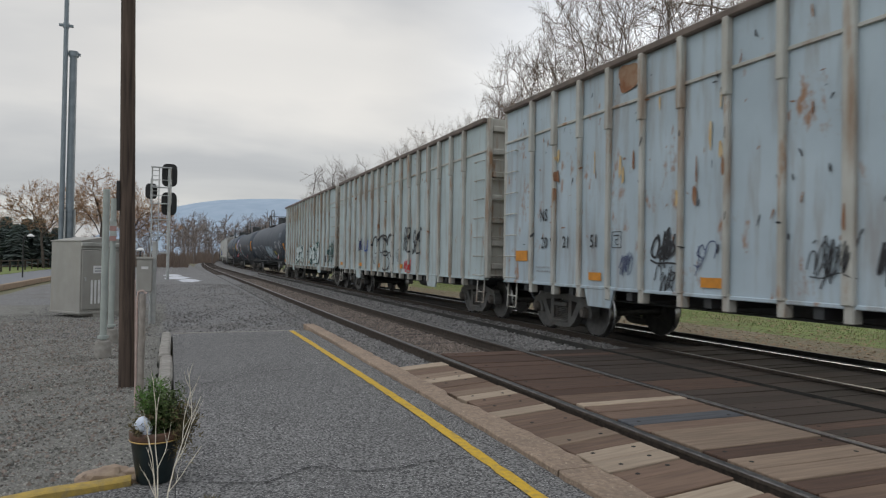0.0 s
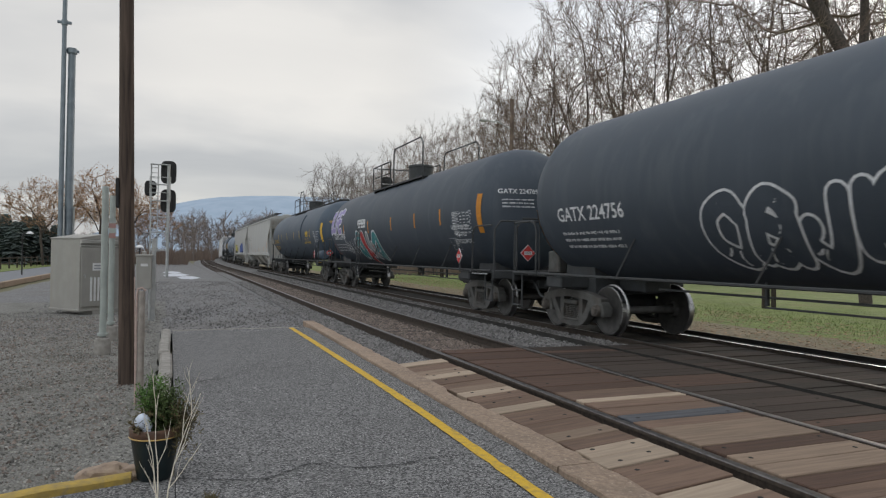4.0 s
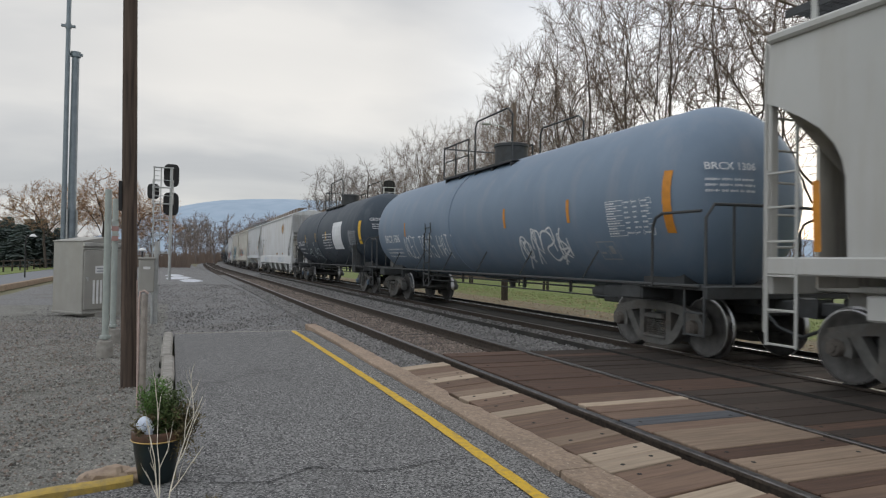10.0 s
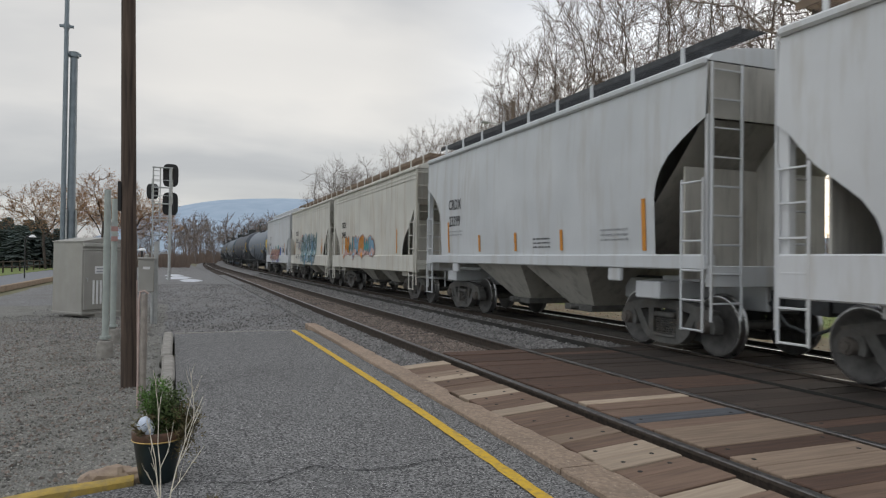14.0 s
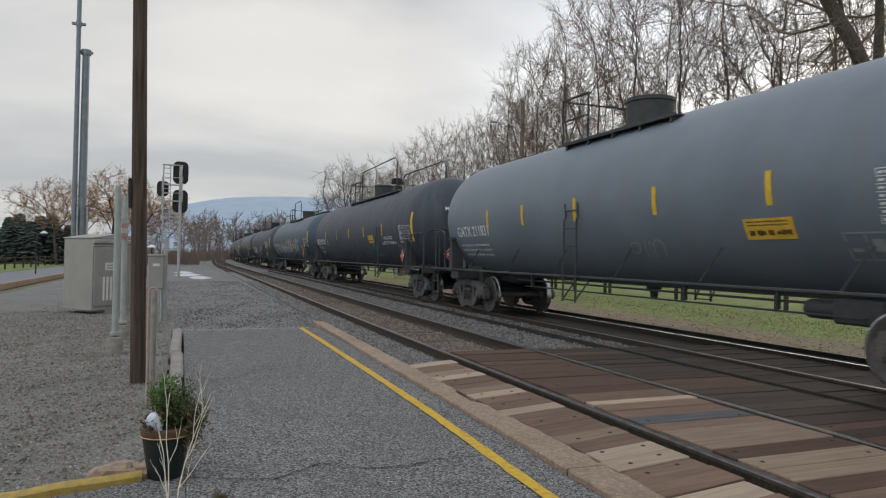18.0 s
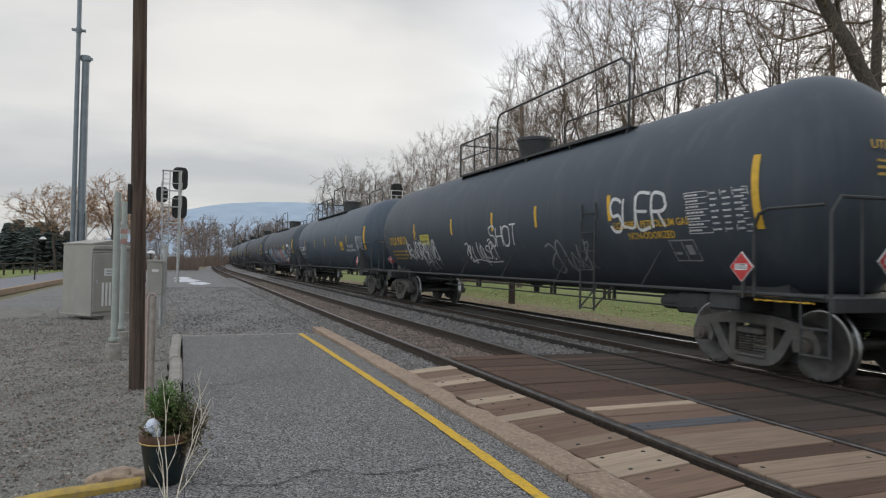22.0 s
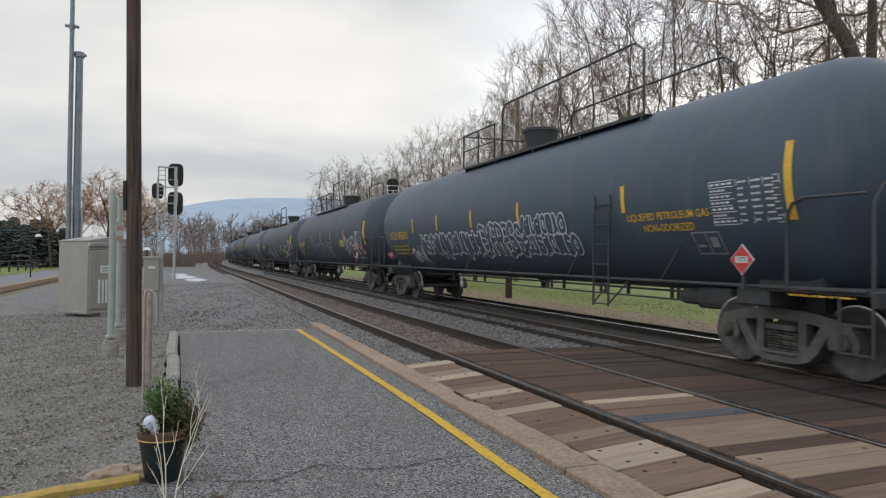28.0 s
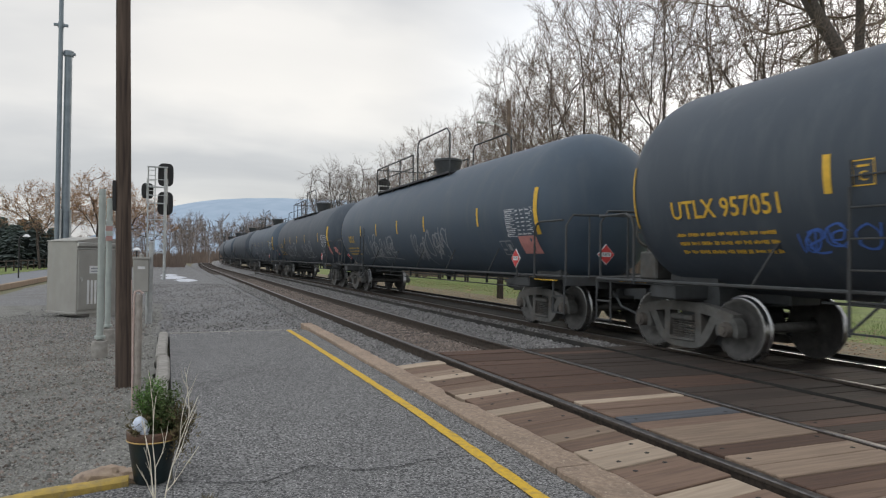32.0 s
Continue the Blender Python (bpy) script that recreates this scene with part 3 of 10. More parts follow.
    def data(self, name, mats, smooth=40, weld=True):
        key, order, remap = {}, [], []
        for v in self.v:
            q = (round(v[0], 4), round(v[1], 4), round(v[2], 4))
            if q not in key:
                key[q] = len(order)
                order.append(v)
            remap.append(key[q])
        if weld:
            self.v, fs, ms = order, [], []
            for f, m in zip(self.f, self.m):
                g = []
                for i in f:
                    if not g or remap[i] != g[-1]:
                        g.append(remap[i])
                if len(g) > 1 and g[0] == g[-1]:
                    g.pop()
                if len(g) > 2:
                    fs.append(tuple(g)), ms.append(m)
            self.f, self.m = fs, ms
        me = bpy.data.meshes.new(name)
        me.from_pydata(self.v, [], self.f)
        for m in mats if isinstance(mats, (list, tuple)) else [mats]:
            me.materials.append(m)
        if any(self.m):
            me.polygons.foreach_set("material_index", self.m)
        if smooth:
            me.shade_smooth()
            me.set_sharp_from_angle(angle=radians(smooth))
        me.update()
        return me


def part(name, mesh, mats, parent=None, label="", at=None, smooth=40):
    """One mesh object; under a thing or a part where a parent is given."""
    me = mesh if isinstance(mesh, bpy.types.Mesh) else mesh.data(name, mats, smooth)
    ob = new(name, me)
    if parent is not None:
        ob.parent = parent
    if at is not None:
        ob.matrix_basis = at if isinstance(at, Matrix) else Matrix.Translation(at)
    if label:
        ob["label"] = label
    return ob


def thing(name, label, category, group="", at=None, kind=""):
    """An Empty at a thing's base."""
    ob = new(name)
    ob.empty_display_size = 0.2
    if at is not None:
        ob.matrix_basis = at if isinstance(at, Matrix) else Matrix.Translation(at)
    return tagged(ob, label, category, group, kind)


setup_materials()

# ---------------- lettering, made flat once ----------------
TEXT = {}


def prepare_text(words):
    dg = None
    obs = {}
    for w in words:
        cu = bpy.data.curves.new("letters", "FONT")
        cu.body, cu.size, cu.align_x, cu.align_y = w, 1.0, "CENTER", "CENTER"
        cu.resolution_u, cu.offset = 2, 0.012
        obs[w] = new("letters", cu)
    dg = bpy.context.evaluated_depsgraph_get()
    for w, ob in obs.items():
        me = bpy.data.meshes.new_from_object(ob.evaluated_get(dg))
        TEXT[w] = ([tuple(v.co) for v in me.vertices], [tuple(p.vertices) for p in me.polygons])
        bpy.data.meshes.remove(me)
    for ob in obs.values():
        cu = ob.data
        bpy.data.objects.remove(ob)
        bpy.data.curves.remove(cu)


# ---------------- the line of the tracks ----------------
X0, GAUGE, APART = 4.496, 1.505, 3.95      # near track's middle, rail to rail, track to track


def make_line():
    s, x, y, th, rows = -80.0, 0.0, 0.0, 0.0, []
    ds = 0.5
    k = lambda q: 0.0 if q < -8 else float(np.interp(q, (0, 40, 80, 120, 170, 200), (8.44e-4, -4.23e-4, 5.94e-4, 4.26e-4, 8.4e-4, 13e-4)))
    th = -8.44e-4 * 8.0
    while s <= 760:
        rows.append((s, x, y, th))
        x += math.sin(th + k(s) * ds / 2) * ds
        y += math.cos(th + k(s) * ds / 2) * ds
        th += k(s) * ds
        s += ds
    a = np.array(rows)
    z = np.argmin(abs(a[:, 0]))
    a[:, 1] += X0 - a[z, 1]
    a[:, 2] -= a[z, 2]
    return a


LINE = make_line()


def on_line(s, off):
    """Place and heading at s metres along the near track, off metres to its east."""
    x, y, th = (float(np.interp(s, LINE[:, 0], LINE[:, i])) for i in (1, 2, 3))
    return x + off * math.cos(th), y - off * math.sin(th), th


def line_path(s0, s1, off, z, step=2.0):
    out, n = [], max(2, int((s1 - s0) / step) + 1)
    for i in range(n):
        x, y, th = on_line(s0 + (s1 - s0) * i / (n - 1), off)
        out.append((x, y, z, math.cos(th), -math.sin(th)))
    return out

# ---------------- ground, platform, tracks ----------------
PLAT_Z = -0.10


def sheet(name, x0, x1, y0, y1, z, material, nx=1, ny=1, wob=0.0, edge=0.0, seed=0, label="", skirt=0.12):
    """A slab of ground with slightly uneven top and rims, and a depth of its own."""
    rnd = random.Random(seed)
    me = Mesh()
    vs, fs = [], []
    for j in range(ny + 1):
        for i in range(nx + 1):
            e = edge if i in (0, nx) or j in (0, ny) else 0
            vs.append((x0 + (x1 - x0) * i / nx + rnd.uniform(-e, e), y0 + (y1 - y0) * j / ny + rnd.uniform(-e, e), z + rnd.uniform(-wob, wob)))
    w = nx + 1
    for j in range(ny):
        for i in range(nx):
            fs.append((j * w + i, j * w + i + 1, (j + 1) * w + i + 1, (j + 1) * w + i))
    rim = [i for i in range(w)] + [j * w + nx for j in range(1, ny + 1)] + [ny * w + i for i in range(nx - 1, -1, -1)] + [j * w for j in range(ny - 1, 0, -1)]
    k = len(vs)
    for i in rim:
        vs.append((vs[i][0], vs[i][1], vs[i][2] - skirt))
    n = len(rim)
    for i in range(n):
        fs.append((rim[i], k + i, k + (i + 1) % n, rim[(i + 1) % n]))
    me.add(vs, fs)
    return tagged(part(name, me, material), label, kind="structure")


def make_ground():
    me = Mesh()
    r = [0, 40, 120, 300, 800, 1800, 3600]
    vs, fs, n = [(0, 0, -0.36)], [], 40
    for q in r[1:]:
        for k in range(n):
            vs.append((q * math.cos(2 * math.pi * k / n), q * math.sin(2 * math.pi * k / n), -0.36))
    for k in range(n):
        fs.append((0, 1 + k, 1 + (k + 1) % n))
    for i in range(len(r) - 2):
        for k in range(n):
            fs.append((1 + i * n + k, 1 + (i + 1) * n + k, 1 + (i + 1) * n + (k + 1) % n, 1 + i * n + (k + 1) % n))
    me.add(vs, fs)
    tagged(part("ground", me, MAT["ground"], smooth=0), "dull olive and brown open ground reaching the horizon", "ground", kind="structure")
    lot = sheet("gravel_lot", -7.2, -0.12, 5.12, 24, -0.165, MAT["lot"], 24, 60, 0.005, 0.05, 3, "grey and brown stony gravel lot beside the platform")
    for v in lot.data.vertices:
        v.co.y += 0.29 * v.co.x * (24 - v.co.y) / 19
    sheet("gravel_verge", -6.0, 3.0, 14.42, 200, -0.175, MAT["ballast"], 14, 120, 0.008, 0.1, 4, "grey gravel verge beside the near track").location.z = 0.004
    sheet("road", -11.6, -7.45, -20, 150, -0.20, MAT["road"], 6, 60, 0.004, 0.02, 5, "pale grey asphalt road beside the lot")
    k = Mesh()
    for i in range(56):
        k.box(-7.44, -7.22, 6 + i * 2.4, 8.37 + i * 2.4, -0.34, -0.06, 0.02)
    tagged(part("road_kerb", k, MAT["curbstone"]), "tan concrete kerb between road and lot", kind="structure")
    sheet("lawn_west", -120, -11.62, -20, 170, -0.17, MAT["grass"], 30, 40, 0.02, 0.0, 6, "yellow-green mown lawn beside the road")
    # bed under both tracks
    b = Mesh()
    b.sweep([(-2.4, -0.36), (-1.7, -0.215), (APART + 1.92, -0.215), (APART + 2.4, -0.36)], line_path(-60, 420, 0, 0, 2.0), closed=False)
    tagged(part("ballast_bed", b, MAT["ballast"], smooth=0), "grey crushed-stone ballast under both tracks", kind="structure")
    b = Mesh()
    b.sweep([(0.85, -0.25), (0.95, -0.205), (2.0, -0.105), (3.08, -0.105), (3.12, -0.25)], line_path(9.72, 320, 0, 0, 2.0), closed=False)
    tagged(part("ballast_ridge", b, MAT["ballast"], smooth=0), "grey ballast heaped between the two tracks", kind="structure")
    b = Mesh()
    b.sweep([(-0.68, -0.195), (0, -0.176), (0.68, -0.195)], line_path(9.75, 300, 0, 0, 2.0), closed=False)
    tagged(part("track_mud", b, MAT["ballast_rust"], smooth=0), "rust-brown fouled ballast between the rails", kind="structure")
    b = Mesh()
    b.sweep([(-1.44, -0.25), (-1.42, -0.165), (-0.82, -0.165), (-0.80, -0.25)], line_path(9.3, 60, 0, 0, 2.0), closed=False)
    tagged(part("ballast_shoulder", b, MAT["ballast"], smooth=0), "grey ballast packed between kerb and near rail", kind="structure")
    b = Mesh()
    b.sweep([(APART + 1.68, -0.32), (APART + 1.70, -0.19), (APART + 3.4, -0.245), (APART + 5.6, -0.262), (APART + 6.2, -0.33)], line_path(-40, 260, 0, 0, 2.0), closed=False)
    tagged(part("dirt_strip", b, MAT["dirt"], smooth=0), "bare brown dirt strip with fallen leaves", kind="structure")
    b = Mesh()
    prof = [(APART + 3.9, -0.33), (APART + 4.7, -0.272), (APART + 5.4, -0.256)] + [(APART + 4.3 + i * 4.0, -0.27 - 0.03 * math.sin(i * 1.7)) for i in range(1, 12)] + [(APART + 50, -0.40)]
    b.sweep(prof, line_path(-40, 260, 0, 0, 2.0), closed=False)
    tagged(part("lawn_east", b, MAT["grass"]), "green mown grass beyond the tracks", kind="structure")


LINE_X = ((-8, 1.95), (0, 2.14), (3.9, 2.25), (5, 2.288), (6.2, 2.322), (8, 2.346), (12, 2.362), (14.5, 2.36))
KERB_IN = ((-8, 2.3), (0, 2.50), (3.8, 2.59), (5, 2.625), (6.2, 2.648), (8, 2.668), (9.4, 2.685), (11.4, 2.735), (15.4, 2.80))
KERB_OUT = ((-8, 2.86), (0, 2.90), (3.6, 2.92), (5, 2.955), (8, 2.962), (12.6, 3.02), (15.4, 3.05))


def at_y(table, y):
    return float(np.interp(y, [q[0] for q in table], [q[1] for q in table]))


def platform():
    sheet("platform", 0.06, 2.72, -7, 14.30, PLAT_Z, MAT["asphalt"], 10, 70, 0.004, 0.0, 8, "dark grey worn asphalt station platform", 0.3)
    ap = sheet("apron", -9, 0.055, -7, 5.055, PLAT_Z - 0.012, MAT["asphalt"], 20, 30, 0.004, 0.0, 9, "dark grey asphalt apron", 0.3)
    for v in ap.data.vertices:      # its far edge runs at a slant
        v.co.y += 0.29 * v.co.x
    e = Mesh()
    e.box(0.06, 2.55, 14.31, 14.41, -0.34, PLAT_Z + 0.006, 0.01)
    tagged(part("platform_edge", e, MAT["concrete"]), "thin pale concrete strip along the platform's end", kind="structure")
    # painted safety line, slightly ragged
    rnd = random.Random(11)
    y = Mesh()
    n = 150
    vs, fs = [], []
    for i in range(n + 1):
        yy = -6.9 + 21.2 * i / n
        w = 0.052 + rnd.uniform(-0.006, 0.006)
        xm = at_y(LINE_X, yy)
        vs += [(xm - w + rnd.uniform(-0.004, 0.004), yy, PLAT_Z + 0.008), (xm + w + rnd.uniform(-0.004, 0.004), yy, PLAT_Z + 0.008)]
    for i in range(n):
        fs.append((2 * i, 2 * i + 1, 2 * i + 3, 2 * i + 2))
    y.add(vs, fs)
    tagged(part("safety_line", y, MAT["yellow_line"], smooth=0), "worn yellow painted safety line on asphalt", "line", kind="structure")
    # cracks across the slab: long kinks with short jags on them
    for k, (xa, ya, xb, yb, amp, wide) in enumerate([(0.10, 8.30, 0.95, 8.95, 0.10, 0.016), (0.80, 9.05, 1.95, 9.62, 0.08, 0.016), (0.02, 4.88, 2.25, 4.80, 0.14, 0.011), (2.33, 4.86, 2.6, 5.0, 0.03, 0.006), (0.1, 12.35, 1.75, 12.75, 0.05, 0.012)]):
        rnd = random.Random(20 + k)
        c = Mesh()
        n = 60
        kinks = [rnd.uniform(-amp, amp) for _ in range(8)]
        vs, fs = [], []
        for i in range(n + 1):
            q = i / n
            off = float(np.interp(q * 7, range(8), kinks)) * math.sin(math.pi * q) ** 0.4 + rnd.uniform(-0.10, 0.10) * amp
            w = wide * (0.35 + 0.9 * rnd.random() ** 2) * (0.3 + 0.7 * math.sin(math.pi * q) ** 0.5)
            x, yy = xa + (xb - xa) * q, ya + (yb - ya) * q + off
            vs += [(x, yy - w, PLAT_Z + 0.0085), (x, yy + w, PLAT_Z + 0.0085)]
        for i in range(n):
            fs.append((2 * i, 2 * i + 2, 2 * i + 3, 2 * i + 1))
        c.add(vs, fs)
        tagged(part("crack", c, MAT["crack"], smooth=0), "dark jagged crack across the asphalt", "crack", "platform cracks", kind="structure")
    # kerb stones along the track side
    rnd = random.Random(5)
    root = tagged(thing("platform_kerb", "rough tan stone kerb along the platform edge", "kerb"), kind="structure")
    y0 = -7.0
    while y0 < 15.3:
        ln = rnd.choice([1.55, 1.85, 2.1, 1.2])
        y1 = min(y0 + ln, 15.35)
        s = Mesh()
        n = max(4, int(ln / 0.12))
        vs, fs = [], []
        for i in range(n + 1):
            yy = y0 + (y1 - y0 - 0.012) * i / n
            a, b2 = at_y(KERB_IN, yy) + rnd.uniform(-0.012, 0.008), at_y(KERB_OUT, yy) + rnd.uniform(-0.018, 0.012)
            if 6.3 < yy < 7.15:
                b2 -= 0.075 * math.sin((yy - 6.3) / 0.85 * math.pi) + rnd.uniform(0, 0.02)
            top = -0.054 + rnd.uniform(-0.004, 0.004)
            vs += [(a, yy, -0.36), (a, yy, top - 0.010), (a + 0.012, yy, top), (b2 - 0.014, yy, top - 0.004), (b2, yy, top - 0.018), (b2, yy, -0.36)]
        for i in range(n):
            for j in range(5):
                fs.append((i * 6 + j, (i + 1) * 6 + j, (i + 1) * 6 + j + 1, i * 6 + j + 1))
        fs += [tuple(range(6)), tuple(n * 6 + j for j in range(6))[::-1]]
        s.add(vs, fs)
        part("kerb_stone", s, MAT["curbstone"], root)
        y0 = y1
    # ledge of old blocks on the other side
    root = tagged(thing("platform_ledge", "weathered pale concrete blocks edging the platform", "ledge"), kind="structure")
    for a, b2, z, dx in [(6.6, 8.9, -0.03, 0.0), (8.95, 10.9, -0.05, 0.02), (10.96, 12.4, -0.04, -0.01), (12.46, 14.3, -0.055, 0.0)]:
        s = Mesh()
        s.box(-0.135 + dx, 0.03 + dx, a, b2, -0.36, z, 0.03)
        part("block", s, MAT["concrete"], root)
    s = Mesh()
    n = 24
    vs, fs = [], []
    rnd = random.Random(7)
    for i in range(n + 1):
        x = -6 + 5.78 * i / n
        yb = 5.075 + 0.29 * (x + 0.19)
        t = 0.015 + rnd.uniform(-0.008, 0.008)
        vs += [(x, yb - 0.06, -0.30), (x, yb - 0.055, -0.08 + t - 0.012), (x, yb - 0.04, -0.08 + t), (x, yb + 0.05, -0.08 + t), (x, yb + 0.07, -0.10), (x, yb + 0.07, -0.30)]
    for i in range(n):
        for j in range(5):
            fs.append((i * 6 + j, (i + 1) * 6 + j, (i + 1) * 6 + j + 1, i * 6 + j + 1))
    fs += [tuple(range(6)), tuple(n * 6 + j for j in range(6))[::-1]]
    s.add(vs, [q[::-1] for q in fs])
    tagged(part("painted_kerb", s, MAT["old_yellow"]), "low kerb with faded yellow paint", "kerb", kind="structure")


RAIL = [(-0.07, -0.172), (0.07, -0.172), (0.07, -0.160), (0.012, -0.145), (0.010, -0.045), (0.036, -0.034), (0.036, -0.008),
        (0.028, 0.0), (-0.028, 0.0), (-0.036, -0.008), (-0.036, -0.034), (-0.010, -0.045), (-0.012, -0.145), (-0.07, -0.160)]


def tracks():
    for k, (off, head, label) in enumerate([(0.0, "rail_head", "near track with rusty rails and dull heads"), (APART, "rail_bright", "far track with polished rail heads")]):
        root = tagged(thing("track", label, "track"), kind="structure")
        for sd in (-GAUGE / 2, GAUGE / 2):
            me = Mesh()
            me.sweep(RAIL, line_path(-60, 700 if k else 330, off + sd, 0, 1.5), [0, 0, 0, 0, 0, 0, 1, 1, 1, 0, 0, 0, 0, 0])
            part("rail", me, [MAT["rail_side"], MAT[head if sd > 0 else "rail_head"]], root, "", smooth=30)
        tie = Mesh()
        tie.box(-1.29, 1.29, -0.112, 0.112, -0.36, -0.172, 0.012)
        tm = tie.data("tie", MAT["tie"], 0)
        rnd = random.Random(30 + k)
        s = 9.95
        for i in range(150 if k == 0 else 110):
            x, y, th = on_line(s, off + rnd.uniform(-0.04, 0.04))
            part("tie", tm, None, root, at=pose(x, y, rnd.uniform(-0.008, 0.006), 0, 0, -math.degrees(th) + rnd.uniform(-0.8, 0.8)))
            s += 0.53 + rnd.uniform(-0.03, 0.03)
        far = Mesh()
        while s < 190:
            x, y, th = on_line(s, off)
            c, q = math.cos(th), math.sin(th)
            vs = [(x + c * a + q * b, y - q * a + c * b, z) for z in (-0.3, -0.172) for b in (-0.11, 0.11) for a in (-1.29, 1.29)]
            far.add(vs, [(4, 5, 7, 6), (0, 1, 5, 4), (2, 6, 7, 3), (0, 4, 6, 2), (1, 3, 7, 5)])
            s += 0.53
        tagged(part("far_ties", far, MAT["tie"], root, smooth=0), kind="stuff")
    # drip pan of the far track
    root = tagged(thing("track_pan", "black oil-stained drip pan with bright steel lips", "drip pan"), kind="structure")
    p = Mesh()
    for a, b in ((-1.62, -0.84), (-0.66, 0.66), (0.84, 1.60)):
        p.sweep([(APART + a, -0.21), (APART + a, -0.10), (APART + b, -0.10), (APART + b, -0.21)], line_path(-40, 60, 0, 0, 2.0))
    part("pan_floor", p, MAT["pan"], root, smooth=0)
    for off, m, z in ((APART - 1.72, "rail_side", -0.006), (APART + 1.64, "galv", -0.025)):
        p = Mesh()
        p.sweep([(off - 0.014, -0.21), (off - 0.012, z - 0.004), (off - 0.008, z), (off + 0.008, z), (off + 0.012, z - 0.004), (off + 0.014, -0.21)], line_path(-40, 62, 0, 0, 2.0), [0, 0, 1, 0, 0, 0])
        part("pan_lip", p, [MAT["pan"], MAT[m]], root, smooth=20)
    # rail spikes and plates on the near track where it passes the platform end
    sp = Mesh()
    sp.box(-0.10, 0.10, -0.09, 0.09, -0.176, -0.166, 0.004)
    sp.box(0.075, 0.105, -0.05, -0.03, -0.17, -0.145)
    sp.box(-0.105, -0.075, 0.03, 0.05, -0.17, -0.145)
    sm = sp.data("tie_plate", MAT["rail_side"], 0)
    root = [o for o in bpy.data.objects if o.name == "track"][0]
    s = 9.95
    for i in range(30):
        for sd in (-GAUGE / 2, GAUGE / 2):
            x, y, th = on_line(s, sd)
            part("tie_plate", sm, None, root, at=pose(x, y, 0.002, 0, 0, -math.degrees(th)))
        s += 0.53


def crossing():
    root = tagged(thing("board_crossing", "timber plank crossing between platform and tracks", "crossing"), kind="structure")
    rnd = random.Random(77)
    spike = Mesh().revolve([(0.0, 0.004), (0.012, 0.004), (0.016, 0.0025), (0.020, 0.001), (0.020, -0.004)], "z", 8).data("spike", MAT["pan"], 20)
    # for each strip: across from and to, height at each side, boards from the far end as (far edge, tone), tones beyond them
    lift = [(9.12, 0), (8.84, 1), (8.46, 5), (8.10, 0), (7.86, 1), (7.52, 1), (7.24, 5), (7.00, 0), (6.74, 1), (6.46, 1), (6.17, 0), (5.94, 1), (5.46, 1), (5.12, 5),
            (4.88, 1), (4.62, 0), (4.38, 0), (4.13, 1), (3.93, 1), (3.60, 0), (3.33, 1), (3.05, 5), (2.8, 0)]
    between = [(9.66, 2), (9.32, 2), (8.96, 2), (8.62, 2), (8.30, 2), (7.94, 2), (7.60, 2), (7.28, 2), (6.95, 2), (6.62, 2), (6.31, 1), (5.91, 0), (5.76, 1), (5.50, 1), (5.22, 4), (4.97, 1), (4.74, 5),
               (4.14, 2), (3.88, 5), (3.62, 5), (3.36, 2), (3.12, 1), (2.88, 5), (2.6, 1)]
    zones = [(2.965 - X0, -0.845, -0.098, -0.046, lift, (5, 1, 1, 0)), (-0.655, 0.665, -0.006, -0.006, between, (1, 1, 2, 5)),
             (0.83, 2.14, -0.010, -0.02, (), (3, 3, 3, 3, 2)), (2.30, 3.09, -0.03, -0.03, (), (6, 3, 6)), (3.29, 4.60, -0.05, -0.05, (), (6, 6, 6, 3))]
    for zi, (a, b, za, zb, boards, tones) in enumerate(zones):
        y, i = boards[0][0] if boards else 9.68, 0
        while y > -4.5:
            w, tone = rnd.choice([0.21, 0.25, 0.28, 0.32]), rnd.choice(tones)
            if i + 1 < len(boards):
                w, tone = boards[i][0] - boards[i + 1][0], boards[i][1]
            xa, xb = a + (rnd.uniform(-0.02, 0.05) if zi == 0 else rnd.uniform(0, 0.012)), b - rnd.uniform(0, 0.012)
            me = Mesh()
            h = (xb - xa) / 2
            me.box(-h, h, -w / 2 + 0.004, w / 2 - 0.004, -0.13, 0, 0.007)
            x, yy, th = on_line(y - w / 2, (xa + xb) / 2)
            tilt = -math.degrees(math.atan2(zb - za, b - a))
            pk = part("plank", me, MAT["plank%d" % tone], root, at=pose(x, yy, (za + zb) / 2 + rnd.uniform(-0.009, 0.006), rnd.uniform(-0.6, 0.6), tilt, -math.degrees(th) + rnd.uniform(-0.6, 0.6)), smooth=0)
            if zi < 3 and 2.0 < y and rnd.random() < 0.35:
                for bx in (-h + rnd.uniform(0.12, 0.2), h - rnd.uniform(0.12, 0.2)):
                    part("spike", spike, None, pk, at=(bx, rnd.uniform(-0.3, 0.3) * w, 0.0))
            y -= w
            i += 1


